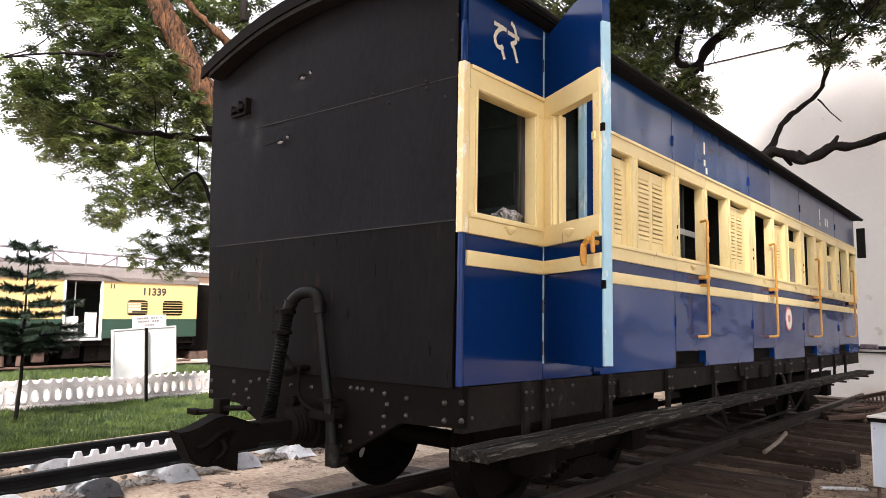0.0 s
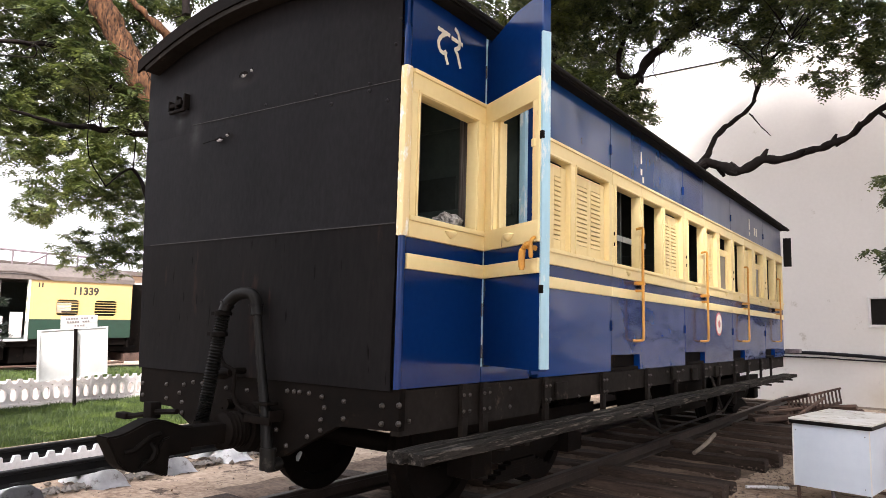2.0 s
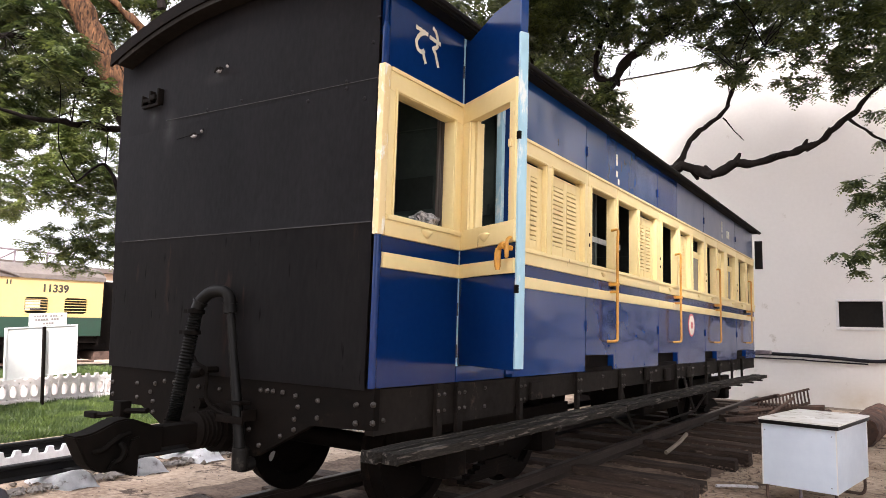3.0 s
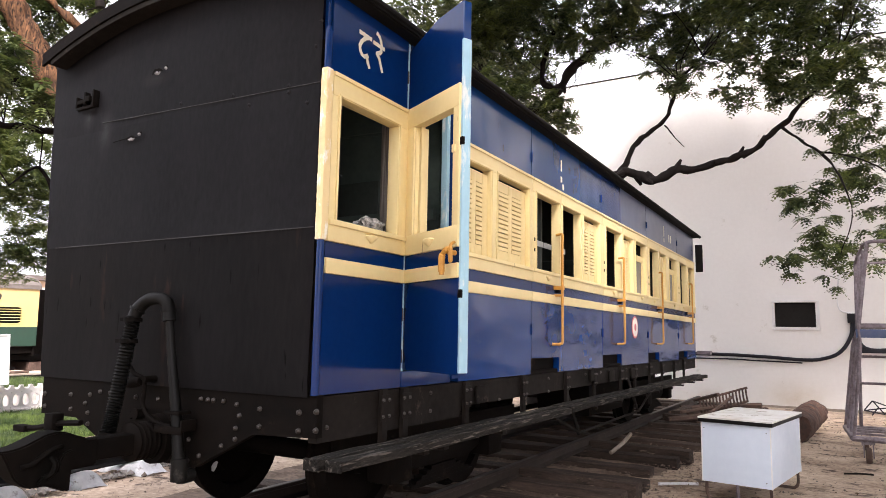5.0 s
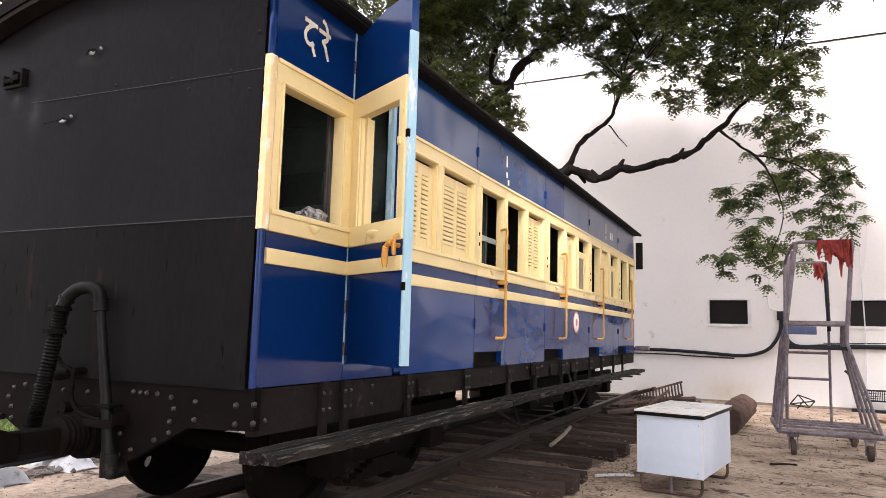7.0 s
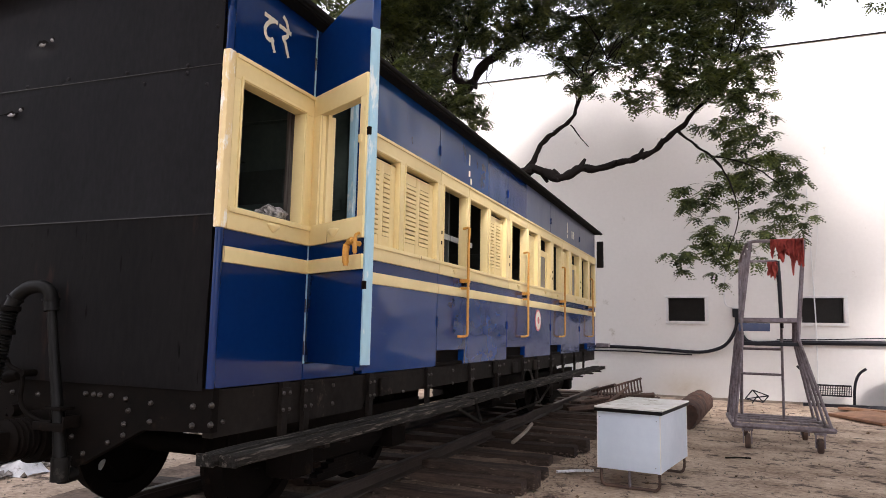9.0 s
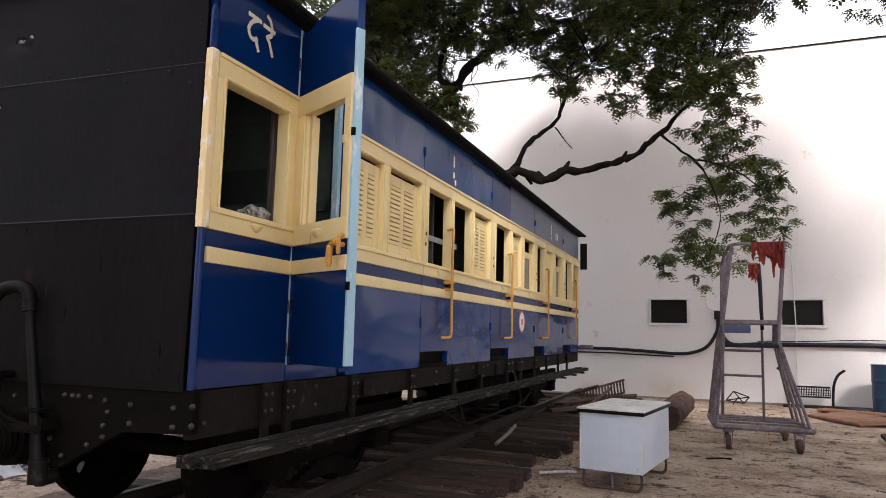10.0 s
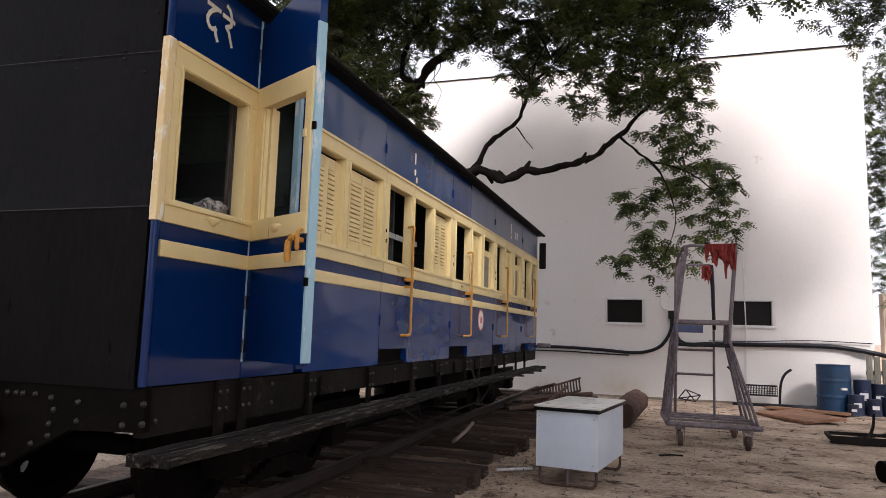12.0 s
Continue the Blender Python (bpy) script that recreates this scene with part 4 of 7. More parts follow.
brushed([[(0.242, 2.783), (0.295, 2.781), (0.346, 2.779)], [(0.318, 2.779), (0.276, 2.752), (0.250, 2.712), (0.262, 2.676), (0.292, 2.668), (0.316, 2.683)], [(0.316, 2.683), (0.312, 2.661), (0.333, 2.619)]],
        0.022, MARK, coach, "white painted Devanagari letter da")
brushed([[(0.388, 2.834), (0.418, 2.815), (0.436, 2.775)], [(0.360, 2.773), (0.41, 2.771), (0.460, 2.769)], [(0.430, 2.772), (0.428, 2.742), (0.395, 2.722), (0.414, 2.704), (0.426, 2.678), (0.446, 2.636)]],
        0.022, MARK, coach, "white painted Devanagari letter re")
for y, z, h, w in ((3.10, 2.74, 0.10, 0.02), (3.10, 2.62, 0.05, 0.03), (3.14, 2.56, 0.05, 0.03), (6.98, 2.72, 0.14, 0.035), (6.98, 2.60, 0.05, 0.03),
                   (7.28, 2.66, 0.10, 0.05), (7.38, 2.66, 0.10, 0.05)):
    part("marking", box(0.0, 0.004, y - w / 2, y + w / 2, z - h / 2, z + h / 2), MARK, coach, "small faded white marking")
ring = bmesh.new()
tb(ring, [(0.0, 5.42, 1.405), (0.004, 5.42, 1.405)], 0.125, 32)
part("roundel", ring, PINK, coach, "red and white roundel")
ring = bmesh.new()
tb(ring, [(0.003, 5.42, 1.405), (0.006, 5.42, 1.405)], 0.105, 32)
part("roundel_disc", ring, MARK, coach)
ring = bmesh.new()
tb(ring, [(0.005, 5.42, 1.405), (0.008, 5.42, 1.405)], 0.040, 24)
part("roundel_centre", ring, PINK, coach)

# yellow grab rails beside the doors
for y in (2.93, 4.76, 6.52, 8.50):
    pts = smooth_path([(0.0, y + 0.045, 2.12), (0.05, y + 0.045, 2.125), (0.07, y + 0.01, 2.09), (0.07, y, 2.0), (0.07, y, 1.7), (0.07, y, 1.4), (0.07, y, 1.26), (0.06, y - 0.01, 1.225), (0.0, y - 0.05, 1.22)], 5)
    gr = part("grab_rail", tube(pts, 0.0115, 10), YELLOW, coach, "yellow grab rail")
    part("clamp", box(0.0, 0.086, y - 0.018, y + 0.016, 1.66, 1.69, 0.005), YELLOW, gr)
    part("clamp", box(0.0, 0.080, y - 0.013, y + 0.012, 1.605, 1.625, 0.004), YELLOW, gr)

# open hatch and step at the far end
part("far_flap", box(0.02, 0.13, L + 0.02, L + 0.06, 2.36, 2.80, 0.008), ROOF, coach, "dark flap at the far corner")
part("far_step", box(0.0, 0.20, L + 0.02, L + 0.22, 1.05, 1.11, 0.006), TROLLEY, coach)

# ---------------------------------------------------------------- underframe and running gear
head = bmesh.new()
prism(head, [(-2.09, 0.99), (-2.085, 0.775), (-1.74, 0.775), (-1.36, 0.61), (-0.74, 0.61), (-0.36, 0.80), (0.02, 0.815), (0.02, 1.0)], "y", 0.015, 0.055)
headstock = part("headstock", head, FRAME, coach, "riveted black headstock plate")
bolt_me = mesh_of("bolt", rivet_mesh(0.013, 0.014), BOLT)


def bolt(x, y, z, parent, turn=0.0, s=1.0):
    o = new("bolt", bolt_me)
    o.matrix_basis = Matrix.Translation((x, y, z)) @ Matrix.Rotation(turn, 4, "Z") @ Matrix.Scale(s, 4)
    o.parent = parent


for x, z in ((-2.06, 0.89), (-2.05, 0.82), (-1.80, 0.90), (-1.79, 0.82), (-1.62, 0.91), (-1.66, 0.86), (-1.63, 0.81), (-1.62, 0.75), (-1.53, 0.93), (-1.44, 0.93), (-1.22, 0.92), (-1.04, 0.92), (-0.72, 0.94), (-0.67, 0.94), (-0.63, 0.94),
             (-0.56, 0.94), (-0.47, 0.93), (-0.45, 0.88), (-0.47, 0.82), (-0.47, 0.77), (-0.56, 0.73), (-0.79, 0.74), (-0.79, 0.64), (-0.71, 0.67), (-0.32, 0.92), (-0.32, 0.84), (-0.08, 0.92), (-0.08, 0.84), (0.02, 0.93), (0.02, 0.85)):
    bolt(x, 0.015, z, headstock, 0.0, 1.0 if x < -0.2 else 1.1)
for x in (-0.03, -W + 0.03):
    sb = bmesh.new()
    prism(sb, [(0.056, 0.99), (0.056, 0.785), (1.36, 0.785), (1.40, 0.845), (L - 0.06, 0.845), (L - 0.06, 0.99)], "x", x - 0.03, x + 0.02)
    so = part("solebar", sb, UNDER, coach, "dusty black solebar with rivets")
    if x > -1:
        for y in np.arange(0.12, L - 0.1, 0.45):
            for z in (0.85, 0.95):
                if noise.noise(Vector((y * 7, z * 9, 1))) > -0.25:
                    bolt(x + 0.02, float(y), z, so, radians(90), 0.9)
for y in np.arange(0.5, L, 0.9):
    part("cross_bearer", box(-W + 0.06, -0.06, float(y), float(y) + 0.08, 0.84, 0.98), FRAME, coach)
# footboard, hangers
def plank(x0, x1, y0, y1, z0, z1, seed):
    """A worn plank with uneven edges."""
    bm = box(x0, x1, y0, y1, z0, z1, 0.005)
    bmesh.ops.subdivide_edges(bm, edges=[e for e in bm.edges if e.calc_length() > 1], cuts=24)
    for v in bm.verts:
        q = Vector((v.co.x * 9, v.co.y * 4, seed))
        v.co += Vector((0.006 * noise.noise(q), 0, 0.005 * noise.noise(q + Vector((5, 0, 0))) + 0.004 * noise.noise(q * 3)))
    return bm


for k, (x0, x1) in enumerate(((0.112, 0.194), (0.200, 0.282))):
    part("footboard_plank", plank(x0, x1, -0.15 + 0.03 * k, 2.55, 0.722, 0.767 - 0.004 * k, k), FOOTWOOD, coach, "weathered grey footboard plank")
    part("footboard_plank", plank(x0, x1, 2.556, 5.5, 0.728, 0.773 - 0.003 * k, k + 7), FOOTWOOD, coach, "weathered grey footboard plank")
    part("footboard_plank", plank(x0, x1, 5.506, 8.30 + 0.05 * k, 0.733, 0.780 - 0.003 * k, k + 11), FOOTWOOD, coach, "weathered grey footboard plank")
    part("end_batten", box(x0, x1, -0.166 + 0.03 * k, -0.152 + 0.03 * k, 0.720, 0.769 - 0.004 * k, 0.003), FOOTWOOD, coach)
for y in (0.54, 0.73, 1.42, 2.29, 3.19, 3.92, 4.81, 5.36, 6.04, 6.68, 7.41, 8.05):
    h = bmesh.new()
    bx(h, -0.008, 0.018, y - 0.024, y + 0.024, 0.70, 0.998, 0.003)
    bx(h, -0.008, 0.27, y - 0.024, y + 0.024, 0.700, 0.721, 0.003)
    bx(h, 0.018, 0.024, y - 0.040, y + 0.040, 0.84, 0.97, 0.002)
    hg = part("hanger", h, UNDER, coach)
    for z in (0.865, 0.945):
        for dy_ in (-0.026, 0.026):
            bolt(0.024, y + dy_, z, hg, radians(90), 0.75)
for y, z in ((1.55, 0.9), (3.8, 0.93), (4.4, 0.9), (5.2, 0.9)):
    part("cover_plate", box(0.0, 0.018, y, y + 0.16, z - 0.05, z + 0.06, 0.004), UNDER, coach)
# truss rods below the middle
for x in (-0.12, -W + 0.12):
    part("truss_rod", tube([(x + 0.22, 2.52, 0.72), (x + 0.22, 3.23, 0.495), (x + 0.22, 5.15, 0.515), (x + 0.22, 5.78, 0.72)], 0.012, 8), UNDER, coach, "thin steel truss rod")
    for y in (3.23, 5.15):
        part("queen_post", tube([(x + 0.22, y, 0.48), (x + 0.1, y, 0.86)], 0.016, 8), UNDER, coach)


def wheelset(y, group):
    """Two disc wheels with flanges on an axle."""
    for x, s in ((-0.53, 1), (-1.57, -1)):
        bm = bmesh.new()
        prof = [(0.0, 0.05), (0.09, 0.05), (0.10, 0.02), (0.27, 0.015), (0.28, 0.06), (0.345, 0.06), (0.35, -0.03), (0.375, -0.04), (0.375, -0.065), (0.28, -0.065), (0.27, -0.02), (0.0, -0.02)]
        n = 36
        rings = [[bm.verts.new((x + s * a, y + r * math.cos(k * math.tau / n), 0.545 + r * math.sin(k * math.tau / n))) for k in range(n)] for r, a in prof if r > 0]
        for a, c in zip(rings, rings[1:]):
            for k in range(n):
                bm.faces.new((a[k], a[(k + 1) % n], c[(k + 1) % n], c[k]))
        bm.faces.new(rings[0])
        bm.faces.new(rings[-1])
        bmesh.ops.recalc_face_normals(bm, faces=bm.faces[:])
        wh = part("wheel", bm, FRAME, coach, "black disc wheel")
        part("axle_box", box(x + s * 0.25 - 0.09, x + s * 0.25 + 0.09, y - 0.11, y + 0.11, 0.43, 0.67, 0.02), FRAME, coach)
    part("axle", tube([(-1.6, y, 0.545), (-0.5, y, 0.545)], 0.06, 12), FRAME, coach)
    # white patch in place of daylight showing through a hole in the disc
    wm = bmesh.new()
    prism(wm, [(y - 0.185, 0.375), (y - 0.168, 0.368), (y - 0.148, 0.395), (y - 0.138, 0.425), (y - 0.150, 0.432), (y - 0.172, 0.424), (y - 0.188, 0.402)], "x", -1.553, -1.545)
    part("wheel_mark", wm, WHITE, coach, "white patch standing for a bright hole in the wheel disc")


for y in (1.03, 2.25, 6.85, 8.05):
    wheelset(y, "wheelsets")
for y0, y1 in ((0.55, 2.75), (6.35, 8.55)):
    for x in (-0.30, -1.80):
        bf = bmesh.new()
        prism(bf, [(y0, 0.74), (y0, 0.62), (y0 + 0.3, 0.62), (y0 + 0.75, 0.46), (y1 - 0.75, 0.46), (y1 - 0.3, 0.62), (y1, 0.62), (y1, 0.74)], "x", x - 0.03, x + 0.03)
        part("bogie_frame", bf, FRAME, coach)
        sp = bmesh.new()
        for k in range(5):
            bx(sp, x - 0.028, x + 0.028, (y0 + y1) / 2 - 0.4 + k * 0.06, (y0 + y1) / 2 + 0.4 - k * 0.06, 0.34 + k * 0.022, 0.3615 + k * 0.022)
        part("leaf_spring", sp, FRAME, coach)
    part("bolster", box(-1.8, -0.3, (y0 + y1) / 2 - 0.15, (y0 + y1) / 2 + 0.15, 0.55, 0.79, 0.02), FRAME, coach)
part("brake_gear", tube([(-1.05, 2.8, 0.5), (-1.05, 6.3, 0.5)], 0.03, 8), FRAME, coach)
part("brake_cylinder", tube([(-1.3, 4.0, 0.6), (-1.3, 4.6, 0.6)], 0.18, 16), FRAME, coach)
part("battery_box", box(-0.75, -0.2, 4.4, 5.6, 0.5, 0.80, 0.01), FRAME, coach)

# coupling
CX, CZ = -1.02, 0.725
cp = bmesh.new()
tb(cp, [(CX, 0.015, CZ), (CX, -0.03, CZ)], [0.125, 0.12], 24)
for k in range(5):
    y = -0.03 - k * 0.026
    tb(cp, [(CX, y, CZ), (CX, y - 0.009, CZ), (CX, y - 0.017, CZ), (CX, y - 0.026, CZ)], [0.080, 0.094, 0.094, 0.080], 20)
coupler = part("centre_coupler", cp, FRAME, coach, "heavy black centre buffer coupler with hook head")
ch = bmesh.new()
bx(ch, CX - 0.05, CX + 0.05, -0.36, -0.15, CZ - 0.055, CZ + 0.045, 0.015)
part("shank", ch, FRAME, coupler)
ch = bmesh.new()
prism(ch, [(-0.36, 0.765), (-0.465, 0.80), (-0.51, 0.818), (-0.55, 0.825), (-0.60, 0.818), (-0.65, 0.797), (-0.70, 0.777), (-0.745, 0.768), (-0.787, 0.768), (-0.765, 0.73), (-0.74, 0.682), (-0.725, 0.65),
           (-0.704, 0.627), (-0.675, 0.607), (-0.64, 0.596), (-0.615, 0.60), (-0.574, 0.596), (-0.53, 0.578), (-0.492, 0.558), (-0.486, 0.60), (-0.485, 0.65), (-0.36, 0.655)], "x", CX - 0.045, CX + 0.066)
bmesh.ops.bevel(ch, geom=ch.edges[:], offset=0.008, segments=2, affect="EDGES")
head = part("hook_head", ch, FRAME, coupler, "flared black iron coupling head")
ch = bmesh.new()
prism(ch, [(-0.487, 0.745), (-0.525, 0.735), (-0.545, 0.70), (-0.548, 0.66), (-0.61, 0.65), (-0.635, 0.615), (-0.61, 0.603), (-0.574, 0.600), (-0.53, 0.581), (-0.49, 0.561)], "x", CX + 0.064, CX + 0.086)
bmesh.ops.bevel(ch, geom=ch.edges[:], offset=0.006, segments=2, affect="EDGES")
part("jaw_plate", ch, FRAME, head, "worn jaw of the coupling")
ch = bmesh.new()
tb(ch, smooth_path([(CX + 0.064, -0.53, 0.758), (CX + 0.07, -0.575, 0.750), (CX + 0.072, -0.62, 0.725), (CX + 0.07, -0.655, 0.70), (CX + 0.062, -0.70, 0.692)]), 0.013, 8)
tb(ch, smooth_path([(CX + 0.075, -0.60, 0.635), (CX + 0.09, -0.578, 0.655), (CX + 0.088, -0.566, 0.69), (CX + 0.07, -0.578, 0.72)]), 0.013, 8)
tb(ch, smooth_path([(CX + 0.07, -0.545, 0.645), (CX + 0.085, -0.552, 0.68), (CX + 0.07, -0.56, 0.715)]), 0.009, 8)
tb(ch, [(CX + 0.05, -0.445, 0.772), (CX + 0.07, -0.37, 0.772)], 0.008, 8)
part("hook_pin", ch, FRAME, head)
ch = bmesh.new()
tb(ch, smooth_path([(-1.60, -0.36, 0.768), (-1.50, -0.35, 0.775), (-1.40, -0.35, 0.792), (-1.30, -0.35, 0.812), (-1.13, -0.34, 0.828)]), 0.014, 8)
bx(ch, -1.37, -1.30, -0.38, -0.32, 0.775, 0.86, 0.006)
bx(ch, -1.64, -1.54, -0.38, -0.33, 0.752, 0.784, 0.006)
tb(ch, [(-1.36, -0.37, 0.69), (-1.36, -0.37, 0.775)], 0.042, 12)
bx(ch, -1.40, -1.06, -0.42, -0.33, 0.67, 0.71, 0.01)
part("top_lever", ch, FRAME, coupler)

# brake hose
hs = bmesh.new()
tb(hs, [(-0.765, -0.055, 0.60), (-0.795, -0.055, 0.80), (-0.862, -0.055, 1.10), (-0.920, -0.055, 1.38)], [0.031, 0.028, 0.023, 0.021], 14)
tb(hs, [(-0.762, -0.055, 0.555), (-0.765, -0.055, 0.66)], 0.040, 14)
tb(hs, smooth_path([(-0.762, -0.055, 0.575), (-0.762, -0.03, 0.572), (-0.762, 0.02, 0.575)]), 0.034, 12)
hose = part("brake_pipe", hs, RUBBER, coach, "upright black brake pipe")
hb = bmesh.new()
arc = smooth_path([(-0.915, -0.055, 1.35), (-0.923, -0.06, 1.405), (-0.962, -0.07, 1.433), (-1.035, -0.085, 1.428), (-1.092, -0.10, 1.388), (-1.115, -0.11, 1.335)], 6)
tb(hb, arc, [0.0325] * len(arc), 14)
for k in (2, len(arc) - 6):
    tb(hb, [arc[k], arc[k + 1]], 0.040, 14)
tb(hb, [(-0.909, -0.055, 1.32), (-0.917, -0.055, 1.365)], 0.034, 14)
part("elbow", hb, RUBBER, hose, "cast elbow at the top of the pipe")
hr = bmesh.new()
line = smooth_path([(-1.115, -0.11, 1.34), (-1.13, -0.125, 1.18), (-1.142, -0.145, 1.0), (-1.148, -0.165, 0.85), (-1.150, -0.18, 0.76)], 44)
radii = [0.0345 + 0.0045 * math.cos(i * math.tau / 4) for i in range(len(line))]
tb(hr, line, radii, 14)
part("ribbed_hose", hr, RUBBER, hose, "ribbed rubber hose")
for z, x, y in ((1.325, -1.117, -0.112), (1.215, -1.127, -0.122)):
    hc = bmesh.new()
    tb(hc, [(x, y, z - 0.010), (x, y, z + 0.010)], 0.046, 14)
    bx(hc, x - 0.075, x - 0.03, y - 0.025, y + 0.0, z - 0.010, z + 0.010, 0.003)
    part("hose_clip", hc, FRAME, hose)
hd = bmesh.new()
tb(hd, [(-1.148, -0.18, 0.765), (-1.150, -0.185, 0.72), (-1.150, -0.21, 0.69)], [0.046, 0.05, 0.035], 14)
tb(hd, [(-1.16, -0.25, 0.71), (-1.06, -0.13, 0.71)], 0.024, 10)
part("dummy_coupling", hd, FRAME, hose)
bk = bmesh.new()
bx(bk, -0.925, -0.725, -0.092, -0.080, 0.775, 0.812, 0.003)
bx(bk, -0.865, -0.725, -0.030, -0.018, 0.790, 0.845, 0.003)
bx(bk, -0.735, -0.722, -0.092, -0.004, 0.790, 0.845, 0.003)
tb(bk, [(-0.757, -0.018, 0.815), (-0.757, -0.044, 0.815)], 0.012, 6)
bx(bk, -0.855, -0.745, -0.095, -0.02, 0.868, 0.884, 0.004)
part("pipe_bracket", bk, FRAME, hose, "clamp holding the pipe to the headstock")
mg = bmesh.new()
tb(mg, smooth_path([(-1.20, -0.05, 1.085), (-1.165, -0.052, 1.053), (-1.11, -0.053, 1.036), (-1.075, -0.053, 1.02), (-1.068, -0.053, 0.96), (-1.072, -0.053, 0.905), (-1.045, -0.053, 0.86), (-0.995, -0.053, 0.827), (-0.90, -0.055, 0.808), (-0.84, -0.056, 0.805)]), 0.011, 10)
tb(mg, [(-1.185, -0.06, 0.998), (-1.16, -0.057, 1.002), (-1.10, -0.053, 1.012)], [0.024, 0.030, 0.022], 12)
tb(mg, [(-1.055, 0.0, 1.024), (-1.055, -0.07, 1.024)], 0.017, 8)
tb(mg, [(-1.20, 0.015, 0.830), (-1.20, -0.035, 0.830)], 0.020, 10)
tb(mg, [(-1.145, 0.015, 0.842), (-1.145, -0.045, 0.842)], 0.028, 12)
part("valve_pipe", mg, FRAME, hose, "small black valve with bent pipe")

# the coach stands a little askew on its rails
coach.matrix_basis = pose(-1.0715, 4.5956, 0.1641, 0, 0, -0.136)

# ---------------------------------------------------------------- tracks
RAIL_PROFILE = [(-0.05, 0.0), (0.05, 0.0), (0.05, 0.012), (0.010, 0.026), (0.010, 0.080), (0.030, 0.090), (0.030, 0.108), (0.022, 0.114), (-0.022, 0.114), (-0.030, 0.108), (-0.030, 0.090), (-0.010, 0.080), (-0.010, 0.026), (-0.05, 0.012)]


def rail(x, z, y0, y1, material, label):
    bm = bmesh.new()
    prism(bm, [(x + a, z + b) for a, b in RAIL_PROFILE], "y", y0, y1)
    return single("rail", bm, material, label, "rail", "rails")


for x in (-0.52, -1.58):
    rail(x, 0.092, -8, 12.2, RAIL, "dark rusty rail below the coach")
rng = random.Random(3)
sl_me = []
for k in range(4):
    bm = box(-1.30, 1.30, -0.105, 0.105, -0.09, 0.085, 0.014)
    bmesh.ops.subdivide_edges(bm, edges=[e for e in bm.edges if e.calc_length() > 1], cuts=12)
    for v in bm.verts:
        v.co += Vector((0.03 * noise.noise(v.co * 2 + Vector((k * 5, 0, 0))), 0.012 * noise.noise(v.co * 3 + Vector((0, k * 7, 0))), 0.010 * noise.noise(v.co * 4 + Vector((0, 0, k * 3)))))
    sl_me.append(mesh_of("sleeper", bm, SLEEPER, 50))
y = 0.75
k = 0
while y < 12.3:
    o = tagged(new("sleeper", sl_me[k % 4]), "dark tarred timber sleeper under the rails", "railway sleeper", "track sleepers")
    o.matrix_basis = pose(-0.98 + rng.uniform(-0.05, 0.26), y, rng.uniform(-0.01, 0.02), 0, 0, rng.uniform(-2.5, 2.5))
    y += rng.uniform(0.55, 0.68)
    k += 1
DIRT = surface("brown_cinder_dirt", (0.22, 0.160, 0.120), (0.060, 0.042, 0.033), fine=30, broad=4, rough=0.97, bump=1.0, mix=0.55, stain=(0.20, 0.155, 0.12), stain_scale=14, stain_at=0.62, spec=0.15)


def track_bed():
    """Cinders and dirt heaped between the sleepers, running out unevenly beside their ends."""
    bm = bmesh.new()
    xs, ys = np.arange(-2.6, 1.31, 0.065), np.arange(1.0, 12.7, 0.065)
    grid = []
    for y in ys:
        edge = 0.46 + 0.26 * noise.noise(Vector((y * 0.9, 3, 0))) + 0.14 * noise.noise(Vector((y * 3.1, 8, 0))) + 0.05 * max(0, y - 6)
        row = []
        for x in xs:
            fall = min(1.0, max(0.0, (edge - x) / 0.45))
            lump = 0.020 * noise.noise(Vector((x * 2.3, y * 2.3, 1))) + 0.016 * noise.noise(Vector((x * 7, y * 7, 5))) + 0.010 * noise.noise(Vector((x * 15, y * 15, 2)))
            row.append(bm.verts.new((x, y, -0.050 + 0.080 * fall ** 0.6 + lump * (0.3 + 0.7 * fall))))
        grid.append(row)
    for a, c in zip(grid, grid[1:]):
        for i in range(len(xs) - 1):
            bm.faces.new((a[i], a[i + 1], c[i + 1], c[i]))
    return structure("track_bed", bm, DIRT, "dark brown dirt and cinders between the sleepers", "track bed")


track_bed()
# loose timbers beside the track
for x, y, z, ln, a in ((0.02, 3.40, 0.09, 0.40, -4), (0.0, 5.35, 0.09, 0.45, -3), (0.3, 8.9, 0.09, 0.6, 6), (0.5, 9.6, 0.09, 0.6, -5), (0.2, 10.4, 0.09, 0.7, 3), (0.3, 7.7, 0.08, 0.55, 5)):
    o = tagged(new("timber", sl_me[int(y * 10) % 4]), "loose weathered timber lying beside the track", "timber", "loose timbers")
    o.matrix_basis = pose(x, y, z, 0, 0, a) @ Matrix.Diagonal((ln, 0.75, 0.8, 1))


def stick(name, a, b, r, material, label, category):
    return single(name, tube(smooth_path([a, tuple((Vector(a) + Vector(b)) / 2 + Vector((0.02, 0.01, 0.005))), b]), r, 8), material, label, category)


stick("broken_stick", (-0.13, 4.86, 0.125), (-0.08, 5.45, 0.255), 0.020, surface("bare_pale_wood", (0.30, 0.25, 0.20), (0.13, 0.1, 0.08), rough=0.8), "pale broken stick on the sleepers", "stick")
stick("white_pipe", (0.52, 4.10, 0.022), (0.82, 4.31, 0.022), 0.013, WHITE, "short white plastic pipe on the ground", "pipe")
stick("twig", (1.95, 5.75, 0.012), (2.2, 5.85, 0.012), 0.009, DARKBARK, "thin dark twig on the ground", "twig")

